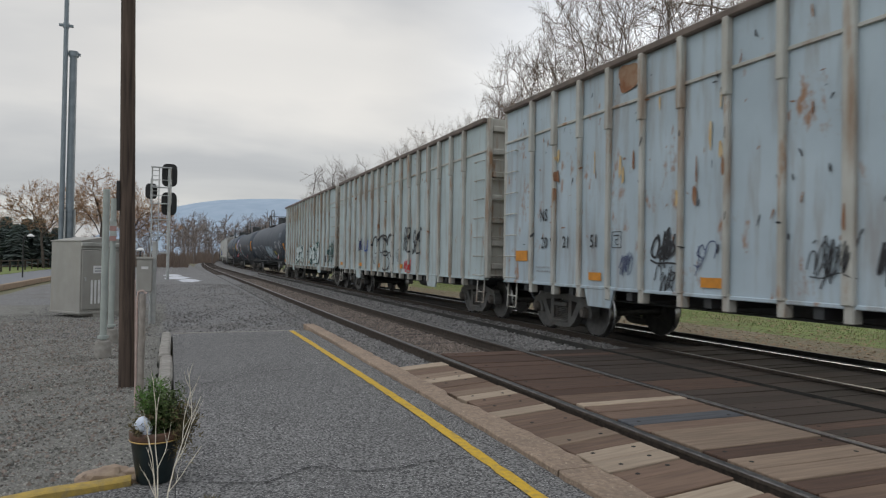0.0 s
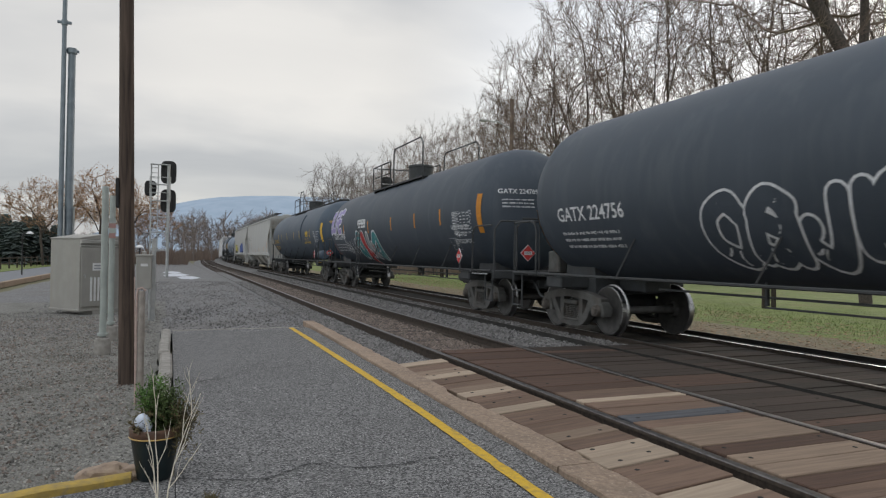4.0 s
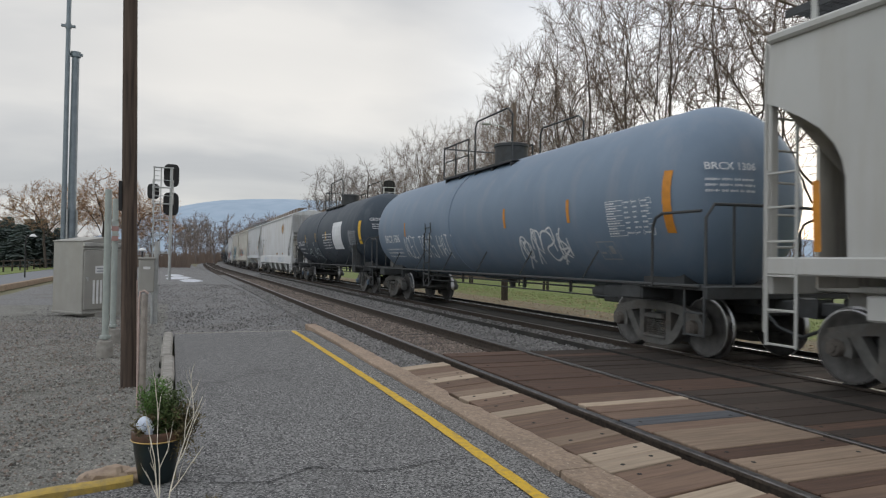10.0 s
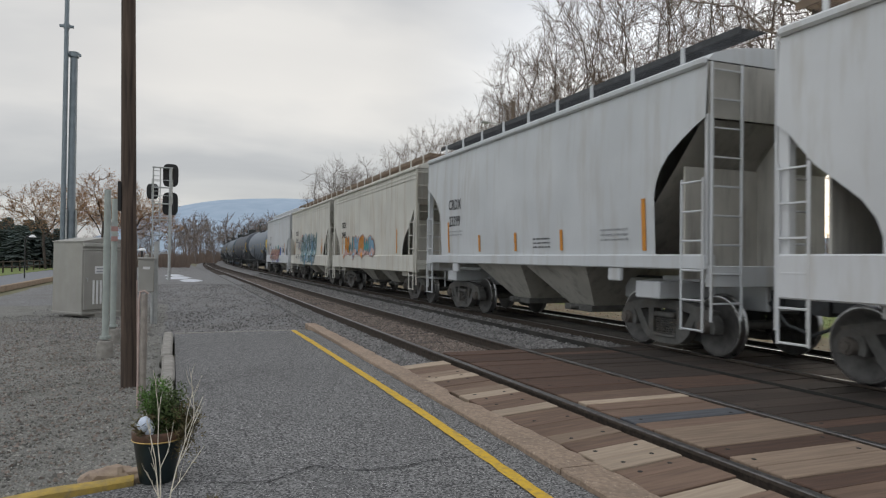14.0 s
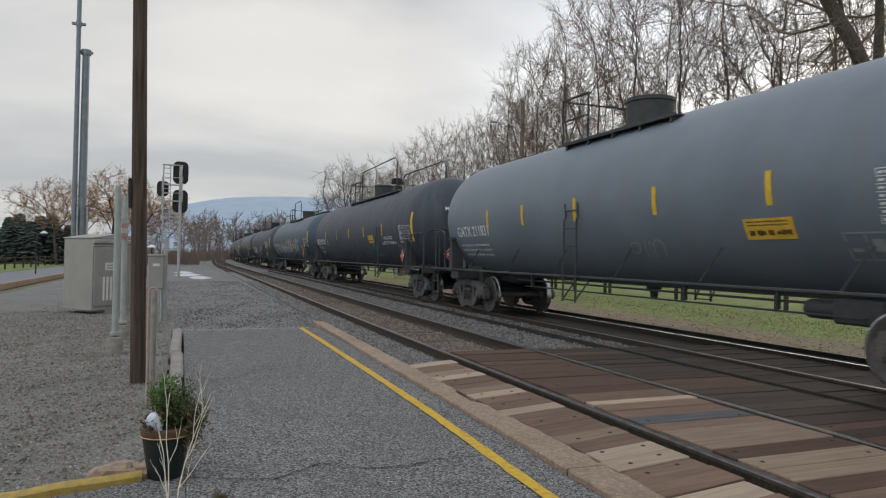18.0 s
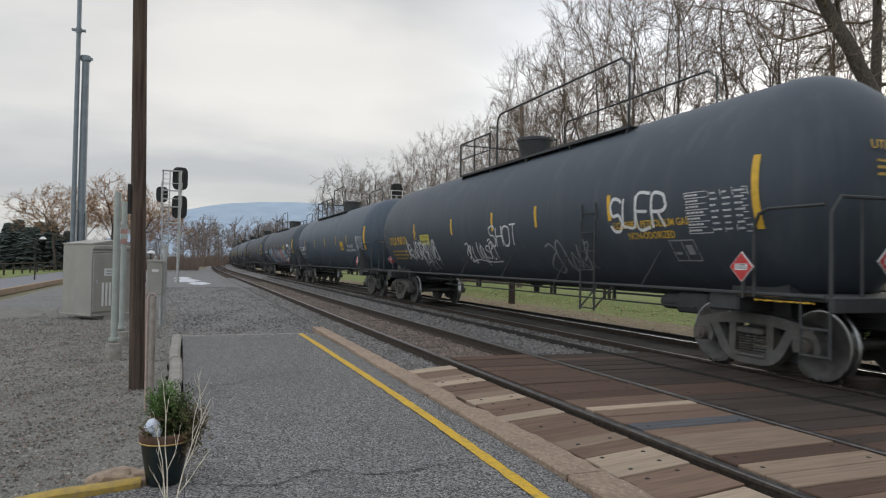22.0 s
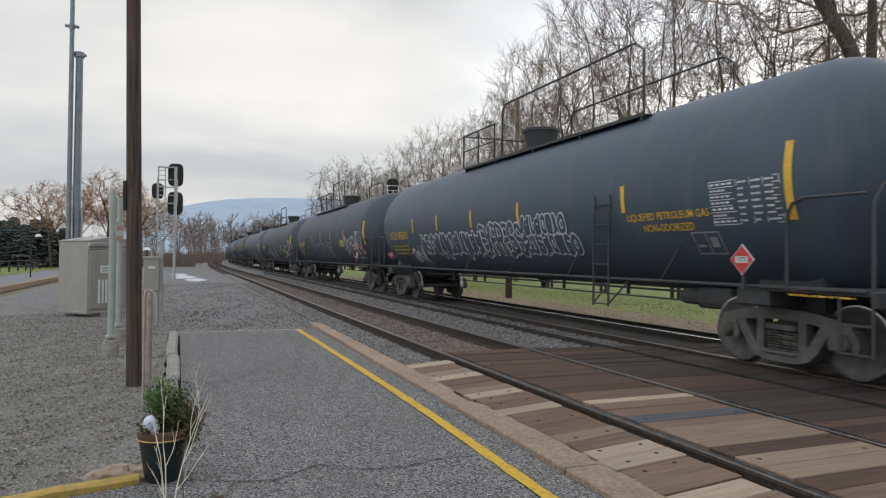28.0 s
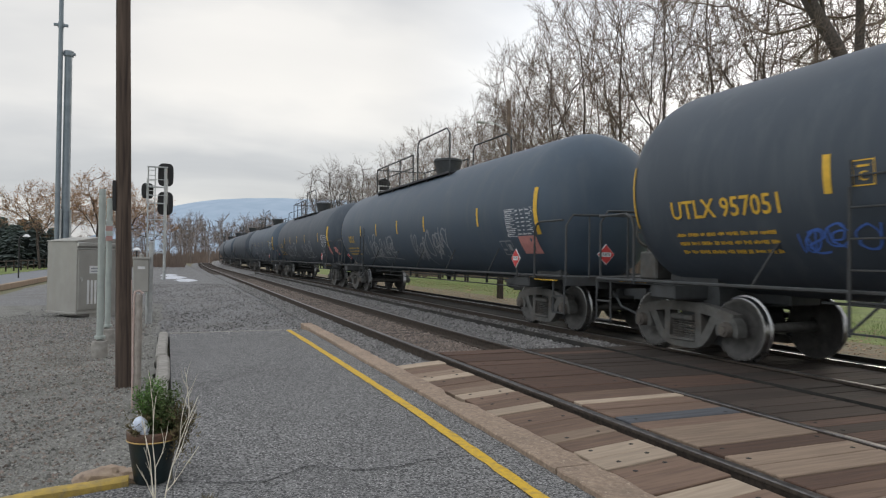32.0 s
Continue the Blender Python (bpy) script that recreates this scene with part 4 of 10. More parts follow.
def stones(name, n, region, size, material, seed, z0, label):
    """Loose stones scattered over a region: a function of two random numbers giving x, y."""
    rnd = np.random.RandomState(seed)
    base = np.array([(1, 0, 0), (-1, 0, 0), (0, 1, 0), (0, -1, 0), (0, 0, 1), (0, 0, -1)], float)
    tri = np.array([(0, 2, 4), (2, 1, 4), (1, 3, 4), (3, 0, 4), (2, 0, 5), (1, 2, 5), (3, 1, 5), (0, 3, 5)])
    a, b = rnd.rand(n), rnd.rand(n)
    x, y = region(a, b)
    r = size[0] + (size[1] - size[0]) * rnd.rand(n) ** 2.5
    V = np.repeat(base[None], n, 0) * (0.6 + 0.8 * rnd.rand(n, 6, 1)) * r[:, None, None]
    V[:, :, 2] *= 0.75
    ang = rnd.rand(n) * 6.28
    c, s = np.cos(ang)[:, None], np.sin(ang)[:, None]
    vx, vy = V[:, :, 0] * c - V[:, :, 1] * s, V[:, :, 0] * s + V[:, :, 1] * c
    sh = rnd.uniform(-0.5, 0.5, (n, 1))
    V[:, :, 0], V[:, :, 1] = vx + V[:, :, 2] * sh + x[:, None], vy + y[:, None]
    V[:, :, 2] += (z0(a)[:, None] if callable(z0) else z0) + r[:, None] * 0.15
    F = (tri[None] + (np.arange(n) * 6)[:, None, None]).reshape(-1, 3)
    me = bpy.data.meshes.new(name)
    me.from_pydata(V.reshape(-1, 3).tolist(), [], F.tolist())
    me.materials.append(material)
    return tagged(new(name, me), label, "gravel", kind="stuff")


def along(off0, off1, s0, s1, bias=1.0):
    def f(a, b):
        s = s0 + (s1 - s0) * b ** bias
        o = off0 + (off1 - off0) * a
        x, y, th = (np.interp(s, LINE[:, 0], LINE[:, i]) for i in (1, 2, 3))
        return x + o * np.cos(th), y - o * np.sin(th)
    return f


def gravel():
    stones("loose_gravel", 60000, lambda a, b: (-7.0 + 6.8 * a ** 0.75, 5.2 + 15 * b ** 1.5 + 0.29 * (-7.0 + 6.8 * a ** 0.75) * (1 - b)), (0.006, 0.020), MAT["stone"], 1, -0.165, "loose grey stones over the lot")
    stones("brown_gravel", 22000, lambda a, b: (-7.0 + 6.6 * a, 5.4 + 13 * b), (0.006, 0.024), MAT["stone_brown"], 12, -0.165, "brown stones over the lot")
    stones("verge_gravel", 16000, lambda a, b: (-3.5 + 6.6 * a, 14.5 + 26 * b ** 1.6), (0.012, 0.036), MAT["stone_grey"], 2, -0.17, "grey stones beside the near track")
    stones("shoulder_gravel", 13000, along(-1.42, -0.80, 9.3, 40, 1.6), (0.016, 0.046), MAT["stone_grey"], 3, -0.160, "grey ballast stones between kerb and rail")
    stones("centre_gravel", 20000, along(0.95, 3.08, 9.8, 60, 1.7), (0.016, 0.042), MAT["stone_grey"], 4, lambda a: -0.20 + 0.10 * np.minimum(a / 0.5, 1), "grey ballast stones between the tracks")
    stones("gauge_gravel", 20000, along(-0.67, 0.67, 9.75, 50, 1.6), (0.010, 0.034), MAT["stone_brown"], 5, -0.178, "brown dusty stones between the rails")


make_ground()
platform()
tracks()
crossing()
gravel()

# ---------------- rolling stock: shared pieces ----------------
# A car's own x points the way it travels, its side towards the platform is at -y, the rail tops are z = 0.
SHARE = {}


def shared(name, make):
    if name not in SHARE:
        SHARE[name] = make()
    return SHARE[name]


def wheelset_mesh():
    me = Mesh()
    for sd in (-1, 1):
        o = lambda r, y: (r, sd * y)
        me.revolve([o(0.0, 0.82), o(0.10, 0.82), o(0.11, 0.79), o(0.26, 0.775), o(0.36, 0.80), o(0.40, 0.825), o(0.438, 0.825)][::sd], "y", 36, (0, 0, 0), 0)
        me.revolve([o(0.438, 0.825), o(0.458, 0.822), o(0.462, 0.78), o(0.468, 0.735), o(0.495, 0.722), o(0.495, 0.70), o(0.48, 0.685)][::sd], "y", 36, (0, 0, 0), 1)
        me.revolve([o(0.48, 0.685), o(0.40, 0.69), o(0.33, 0.73), o(0.16, 0.72), o(0.12, 0.66), o(0.09, 0.66)][::sd], "y", 36, (0, 0, 0), 0)
    me.revolve([(0.085, -0.67), (0.075, -0.2), (0.075, 0.2), (0.085, 0.67)], "y", 14)
    me.revolve([(0.0, -1.04), (0.075, -1.04), (0.08, -0.80)], "y", 14)
    me.revolve([(0.08, 0.80), (0.075, 1.04), (0.0, 1.04)], "y", 14)
    return me.data("wheelset", [MAT["wheel"], MAT["tread"]], 35)


def sideframe_mesh(sd):
    """A cast frame: an arched top chord, a bowed lower one, two columns and jaws over the axle boxes."""
    me = Mesh()
    y0, y1 = sorted((sd * 0.90, sd * 1.05))

    def limb(pts, w, out):
        """A bar of the casting along points from one end to the other, with the half width at each."""
        up, lo = [], []
        for k, (x, z) in enumerate(pts):
            a, b = pts[max(k - 1, 0)], pts[min(k + 1, len(pts) - 1)]
            dx, dz = b[0] - a[0], b[1] - a[1]
            ln = math.hypot(dx, dz)
            h = w[k] if isinstance(w, tuple) else w
            up.append((x - dz / ln * h, z + dx / ln * h)); lo.append((x + dz / ln * h, z - dx / ln * h))
        me.prism(up + lo[::-1], y0 - out, y1 + out)
    top = smooth_line([(-1.02, 0.62), (-0.72, 0.685), (-0.40, 0.735), (0.0, 0.75), (0.40, 0.735), (0.72, 0.685), (1.02, 0.62)], 3)
    limb(top, 0.072, 0.010)
    low = smooth_line([(-0.70, 0.66), (-0.60, 0.50), (-0.46, 0.30), (-0.30, 0.205), (0.0, 0.19), (0.30, 0.205), (0.46, 0.30), (0.60, 0.50), (0.70, 0.66)], 3)
    limb(low, 0.072, 0.004)
    for q in (-1, 1):
        limb([(q * 0.34, 0.23), (q * 0.335, 0.48), (q * 0.33, 0.72)], 0.06, 0.0)
        jaw = [(0.914 * q - 0.165 * math.cos(a), 0.455 + 0.17 * math.sin(a)) for a in (-0.5, 0.0, 0.5, 1.0, 1.57, 2.14, 2.64, 3.14, 3.64)]
        limb(jaw, 0.046, 0.014)
        me.box(q * 0.914 - 0.11, q * 0.914 + 0.11, y0 - 0.02, y1 + 0.02, 0.545, 0.585, 0.01)
    me.box(-0.27, 0.27, y0 - 0.03, y1 + 0.03, 0.215, 0.262, 0.012)
    me.box(-0.24, 0.24, y0 - 0.035, y1 + 0.035, 0.53, 0.615, 0.02)
    return me.data("side_frame", MAT["truck"], 35)


def spring_mesh(sd):
    me = Mesh()
    for x in (-0.19, -0.065, 0.065, 0.19):
        for k in range(7):
            me.revolve([(0.035, 0.268 + k * 0.037), (0.062, 0.273 + k * 0.037), (0.062, 0.289 + k * 0.037), (0.035, 0.294 + k * 0.037)], "z", 10, (x, sd * 0.985, 0))
    return me.data("spring_nest", MAT["truck"], 30)


def bolster_mesh():
    me = Mesh()
    me.prism([(-0.2, 0.45), (0.2, 0.45), (0.2, 0.62), (0.13, 0.70), (-0.13, 0.70), (-0.2, 0.62)], -0.9, 0.9)
    me.revolve([(0.2, 0.68), (0.2, 0.80)], "z", 18)
    for sd in (-1, 1):
        for x in (-0.46, 0.46):
            me.box(x - 0.05, x + 0.05, sd * 0.66, sd * 0.84, 0.28, 0.52, 0.012)
        me.tube([(-0.46, sd * 0.55, 0.36), (0.46, sd * 0.55, 0.36)], 0.03, 6)
    return me.data("bolster", MAT["frame_black"], 30)


def bearing_mesh(sd, paint):
    me = Mesh()
    o = lambda r, y: (r, sd * y)
    me.revolve([o(0.0, 1.15), o(0.055, 1.15), o(0.06, 1.135), o(0.10, 1.13), o(0.112, 1.10), o(0.112, 1.0)][::sd], "y", 16, (0, 0, 0.468))
    for k in range(3):
        a = k * 2.094 + 0.5
        me.revolve([o(0.0, 1.147), o(0.016, 1.147), o(0.016, 1.10)][::sd], "y", 6, (0.075 * math.cos(a), 0, 0.468 + 0.075 * math.sin(a)))
    return me.data("bearing_cap", MAT[paint], 35)


WHEELS = []


def truck(car, x, caps="truck_brown"):
    root = part("truck", shared("bolster", bolster_mesh), None, car, "dark cast-steel truck with two wheelsets", at=(x, 0, 0))
    for sd in (-1, 1):
        part("side_frame", shared("side%d" % sd, lambda: sideframe_mesh(sd)), None, root)
        tagged(part("spring_nest", shared("spring%d" % sd, lambda: spring_mesh(sd)), None, root), kind="stuff")
        for x2 in (-0.914, 0.914):
            part("bearing_cap", shared("bear%d%s" % (sd, caps), lambda: bearing_mesh(sd, caps)), None, root, "dull blue bearing cap" if caps == "cap_blue" else "", at=(x2, 0, 0))
    for q in (-0.914, 0.914):
        w = part("wheelset", shared("wheelset", wheelset_mesh), None, root, at=(q, 0, 0.468))
        WHEELS.append((w, car, x + q, q))
    return root


def coupler_mesh(q):
    me = Mesh()
    me.box(*sorted((q * -0.75, q * -0.12)), -0.09, 0.09, 0.74, 0.93, 0.02)
    me.prism([(q * -0.20, 0.70), (q * 0.10, 0.72), (q * 0.13, 0.83), (q * 0.10, 0.95), (q * -0.20, 0.98)][::q], -0.16, 0.12)
    me.tube([(q * -0.7, -0.3, 0.85), (q * -0.35, -0.33, 0.55), (q * 0.02, -0.22, 0.42)], 0.025, 6)
    me.box(*sorted((q * -1.3, q * -0.62)), -0.22, 0.22, 0.68, 1.02, 0.02)
    return me.data("coupler", MAT["frame_black"], 30)


def couplers(car, half):
    for q in (-1, 1):
        part("coupler", shared("coupler%d" % q, lambda: coupler_mesh(q)), None, car, at=(q * half, 0, 0))


# ---------------- decals laid on a car's side ----------------


def put_text(car, place, word, x, z, size, ink, squeeze=1.0, name="lettering"):
    vs, fs = TEXT[word]
    me = Mesh()
    me.add([place(x + a * size * squeeze, z + b * size) for a, b, _ in vs], fs)
    return part(name, me, MAT[ink], car, smooth=0)


def patch(car, place, x0, x1, z0, z1, ink, name, nx=2, nz=6, label="", lean=0.0):
    me = Mesh()
    vs = [place(x0 + (x1 - x0) * i / nx + lean * j / nz, z0 + (z1 - z0) * j / nz) for j in range(nz + 1) for i in range(nx + 1)]
    fs = [(j * (nx + 1) + i, j * (nx + 1) + i + 1, (j + 1) * (nx + 1) + i + 1, (j + 1) * (nx + 1) + i) for j in range(nz) for i in range(nx)]
    me.add(vs, fs)
    return part(name, me, MAT[ink], car, label, smooth=0)


def bars(car, place, x0, x1, z0, z1, rows, ink, seed, name="stencil_lines", cols=1):
    """Lines of lettering too small to read, as short bars."""
    rnd = random.Random(seed)
    me = Mesh()
    for r in range(rows):
        zt = z1 - (z1 - z0) * (r + 0.25) / rows
        zb = z1 - (z1 - z0) * (r + 0.68) / rows
        x, lw = x0, (zt - zb) * 0.62 * cols
        while x < x1 - lw:
            for _ in range(rnd.randint(2, 6)):
                if x > x1 - lw:
                    break
                lo, hi = (zb, zt) if rnd.random() < 0.6 else (zb + (zt - zb) * rnd.uniform(0, .3), zt - (zt - zb) * rnd.uniform(0, .3))
                me.add([place(x, lo), place(x + lw, lo), place(x + lw, hi), place(x, hi)], [(0, 1, 2, 3)])
                x += lw * 1.45
            x += lw * 1.2
    return tagged(part(name, me, MAT[ink], car, smooth=0), kind="stuff")


def emergency(car, place, x0, x1, z0, z1, ink):
    """A coloured notice with three rows of print."""
    ob = patch(car, place, x0, x1, z0, z1, ink, "emergency_label", 2, 2)
    up = lambda x, z, q=0.0: place(x, z, 0.006)
    d, k = z1 - z0, x1 - x0
    bars(ob, up, x0 + k * .08, x1 - k * .08, z0 + d * .60, z0 + d * .92, 2, "ink_black", int(x0 * 9), "print_lines")
    bars(ob, up, x0 + k * .10, x1 - k * .06, z0 + d * .02, z0 + d * .58, 1, "ink_black", int(x1 * 9), "print_lines", 0.8)


def data_table(car, place, x0, x1, z0, z1, seed):
    me = Mesh()
    q = lambda a, b, c, d: me.add([place(a, c), place(b, c), place(b, d), place(a, d)], [(0, 1, 2, 3)])
    n = 7
    for i in range(n + 1):
        z = z0 + (z1 - z0) * i / n
        q(x0, x1, z - 0.005, z + 0.005)
    for f in (0, 0.42, 0.62, 0.81, 1):
        x = x0 + (x1 - x0) * f
        q(x - 0.005, x + 0.005, z0, z1)
    rnd = random.Random(seed)
    for i in range(n):
        z = z0 + (z1 - z0) * (i + 0.5) / n
        for a, b in ((0.02, 0.40), (0.45, 0.6), (0.65, 0.79), (0.84, 0.98)):
            xa = x0 + (x1 - x0) * a
            xb = x0 + (x1 - x0) * (a + (b - a) * rnd.uniform(0.5, 1))
            for c in range(4):
                q(xa + (xb - xa) * c / 4, xa + (xb - xa) * (c + 0.72) / 4, z - 0.013, z + 0.013)
    return part("test_data_table", me, MAT["ink_white"], car, "white ruled table of small stencilled rows", smooth=0)


def ribbon(me, place, pts, w):
    """A painted stroke along points of (x, z)."""
    if len(pts) < 2:
        return
    vs, n = [], len(pts)
    for i, (x, z) in enumerate(pts):
        a, b = pts[max(i - 1, 0)], pts[min(i + 1, n - 1)]
        dx, dz = b[0] - a[0], b[1] - a[1]
        ln = math.hypot(dx, dz) or 1
        nx, nz = -dz / ln * w / 2, dx / ln * w / 2
        vs += [place(x + nx, z + nz), place(x - nx, z - nz)]
    me.add(vs, [(2 * i, 2 * i + 1, 2 * i + 3, 2 * i + 2) for i in range(n - 1)])


STROKES = [[(.9, .85), (.4, 1), (.1, .7), (.5, .5), (.85, .3), (.5, 0), (0, .12)], [(.5, 1), (.05, .6), (.3, .05), (.85, .2), (.9, .75), (.5, 1), (.2, .8)],
           [(0, .9), (.2, 0), (.5, .75), (.75, .05), (1, 1)], [(.2, 1), (.2, .35), (.5, 0), (.95, .25), (.8, .5)], [(0, 0), (.1, .75), (.5, 1), (.9, .7), (.95, 0)],
           [(.1, .1), (.6, .45), (.9, 1), (.6, .95), (.5, .3), (1, -.25)], [(.1, 1), (.15, .1), (.2, .6), (.7, .75), (.75, .4), (.2, .35), (.9, -.05)], [(.6, 1.1), (.45, .5), (.5, -.2)]]


def smooth_line(p, n=5):
    out = []
    for i in range(len(p) - 1):
        a, b, c, d = p[max(i - 1, 0)], p[i], p[i + 1], p[min(i + 2, len(p) - 1)]
        for k in range(n):
            t = k / n
            out.append(tuple(0.5 * (2 * b[j] + (c[j] - a[j]) * t + (2 * a[j] - 5 * b[j] + 4 * c[j] - d[j]) * t * t + (3 * b[j] - a[j] - 3 * c[j] + d[j]) * t ** 3) for j in (0, 1)))
    return out + [p[-1]]


ALPHABET = {"A": "00 26 40|12 32", "C": "45 36 16 05 01 10 30 41", "D": "00 06 26 44 42 20 00", "E": "46 06 00 40|03 33", "H": "00 06|40 46|03 43", "I": "20 26", "K": "00 06|46 03 40",
            "L": "06 00 40", "M": "00 06 23 46 40", "N": "00 06 40 46", "O": "26 05 01 20 41 45 26", "P": "00 06 36 45 44 33 03", "R": "00 06 36 45 44 33 03|23 40",
            "S": "45 36 16 05 04 13 33 42 41 30 10 01", "T": "06 46|26 20", "U": "06 01 10 30 41 46", "V": "06 20 46", "X": "00 46|06 40", "Y": "06 23 46|23 20", "Z": "06 46 00 40", " ": ""}


def letter(c):
    """A letter's pen strokes in a unit square."""
    return [[(int(q[0]) / 4, int(q[1]) / 6) for q in st.split()] for st in ALPHABET[c].split("|") if st]


def scrawl(car, place, x0, x1, z0, z1, ink, seed, w=0.035, cells=5, lean=0.25, word=""):
    """A quick spray-can tag: the word given, or loops and strokes with no readable letters."""
    rnd = random.Random(seed)
    me = Mesh()
    w *= 0.8
    cells = len(word) or cells
    cw, h = (x1 - x0) / cells, z1 - z0
    for c in range(cells):
        up = rnd.uniform(-0.12, 0.12) * h * (0.4 if word else 1)
        if word:
            strokes = [[(0.06 + u * 0.84 + rnd.uniform(-.05, .05), v + rnd.uniform(-.05, .05)) for u, v in st] for st in letter(word[c])]
        else:
            strokes = []
            for k in range(rnd.choice([1, 2, 2, 3])):
                flip, sx2, sz = rnd.random() < 0.4, rnd.uniform(0.7, 1.25), rnd.uniform(0.55, 1.0)
                ox, oz = rnd.uniform(-0.15, 0.25), rnd.uniform(0, 1 - sz)
                strokes.append([(ox + ((1 - u if flip else u) + rnd.uniform(-.1, .1)) * sx2, (v + rnd.uniform(-.08, .08)) * sz + oz) for u, v in rnd.choice(STROKES)])
        for k, st in enumerate(strokes):
            pts = [(x0 + cw * (c + u) + lean * (v - 0.5) * h, z0 + up + v * h) for u, v in st]
            ribbon(me, lambda x, z, q=0.0, e=0.0015 * (k + c % 2): place(x, z, e), smooth_line(pts), w * rnd.uniform(0.8, 1.15))
    if rnd.random() < 0.5 and not word:
        zz = z0 + 0.02 * h
        ribbon(me, place, smooth_line([(x0 + (x1 - x0) * f, zz + rnd.uniform(-.08, .1) * h) for f in (0, .3, .7, 1.05)]), w * 0.8)
    return tagged(part("spray_tag", me, MAT[ink], car, "loose spray-painted tag strokes", smooth=0), kind="stuff")


def arcs(car, place, x, z, ink, strokes):
    """Sprayed curves: each an arc of an ellipse (centre, radii, from and to in degrees, width)."""
    me = Mesh()
    for k, (cx, cz, rx, rz, a0, a1, w) in enumerate(strokes):
        pts = [(x + cx + rx * math.cos(radians(a0 + (a1 - a0) * q / 16)), z + cz + rz * math.sin(radians(a0 + (a1 - a0) * q / 16))) for q in range(17)]
        ribbon(me, lambda a, b, q=0.0: place(a, b, 0.0008 * k), pts, w)
    return tagged(part("spray_tag", me, MAT[ink], car, "sprayed cloud of looping outlines", smooth=0), kind="stuff")


def flecks(car, place, x0, x1, z0, z1, n, ink, seed):
    """Small upright chips and scratches where the paint is gone."""
    rnd = random.Random(seed)
    me = Mesh()
    for k in range(n):
        x, z = rnd.uniform(x0, x1), rnd.uniform(z0, z1)
        a, b, sl = rnd.uniform(0.006, 0.022), rnd.uniform(0.015, 0.09), rnd.uniform(-0.03, 0.03)
        if rnd.random() < 0.15:
            a, b = b, a
        me.add([place(x + a * math.cos(t * 1.05) * rnd.uniform(.6, 1.2) + sl * math.sin(t * 1.05), z + b * math.sin(t * 1.05) * rnd.uniform(.7, 1.2)) for t in range(6)], [tuple(range(6))])
    return tagged(part("chipped_paint", me, MAT[ink], car, "chips and scratches through the paint", smooth=0), kind="stuff")


CAR_PAINT = {}


def bubble(car, place, x0, x1, z0, z1, fill, line, seed, cells=4, w=0.05, inner=None, word=""):
    """Fat rounded spray-painted letter forms: broad strokes edged in the line's colour; unfilled ones show the car's paint."""
    rnd = random.Random(seed)
    cells = len(word) or cells
    w *= 1.0 if fill else 0.62
    cw, h = (x1 - x0) / cells, z1 - z0
    W = min(cw * 0.36, h * 0.26)
    inks = list(fill) if fill else [CAR_PAINT[car]]
    for c in range(cells):
        if word:
            strokes = letter(word[c])
        else:
            fl = rnd.random() < 0.4
            strokes = [[(1 - u if fl else u, v) for u, v in st] for st in rnd.sample(STROKES[:7], 1 if rnd.random() < 0.55 else 2)]
        kx, dz = rnd.uniform(0.92, 1.1), rnd.uniform(-0.05, 0.05)
        lines = [smooth_line([(x0 + cw * (c + 0.5 + (u - 0.5 + rnd.uniform(-.05, .05)) * 0.86 * kx) + 0.08 * (v - 0.5) * h,
                               z0 + W * 0.5 + (h - W) * (v + dz + rnd.uniform(-.04, .04))) for u, v in st]) for st in strokes]
        me = Mesh()
        e0 = 0.008 * (c % 2)

        def broad(width, e, mi):
            k0 = len(me.f)
            for ln in lines:
                ribbon(me, lambda x, z, q=0.0: place(x, z, e), ln, width)
                for px, pz in (ln[0], ln[-1]) + tuple(ln[5:-5:5]):
                    me.add([place(px + width / 2 * math.cos(a * 0.5236), pz + width / 2 * math.sin(a * 0.5236), e) for a in range(12)], [tuple(range(12))])
            for j in range(k0, len(me.f)):
                me.m[j] = mi
        broad(W + 2 * w, e0, 1)
        broad(W, e0 + 0.004, 0)
        if inner:
            k0 = len(me.f)
            for ln in lines:
                a = rnd.randint(0, max(0, len(ln) - 6))
                ribbon(me, lambda x, z, q=0.0: place(x - W * 0.18, z + W * 0.15, e0 + 0.007), ln[a:a + 6], W * 0.16)
            for j in range(k0, len(me.f)):
                me.m[j] = 2
        tagged(part("spray_form", me, [MAT[inks[c % len(inks)]], MAT[line]] + ([MAT[inner]] if inner else []), car, "spray-painted rounded form" if fill else "spray-painted rounded outline", smooth=0), kind="stuff")


def blob_points(cx, cz, a, b, rnd, n=28):
    ph = [rnd.uniform(0, 6.28) for _ in range(3)]
    am = [rnd.uniform(0.05, 0.16), rnd.uniform(0.04, 0.12), rnd.uniform(0.02, 0.07)]
    out = []
    for i in range(n):
        t = 2 * math.pi * i / n
        r = 1 + sum(am[k] * math.sin((k + 2) * t + ph[k]) for k in range(3))
        c, s = math.cos(t), math.sin(t)
        e = (abs(c) ** 3 + abs(s) ** 3) ** (-1 / 3)
        out.append((cx + a * r * e * c, cz + b * r * e * s))
    return out


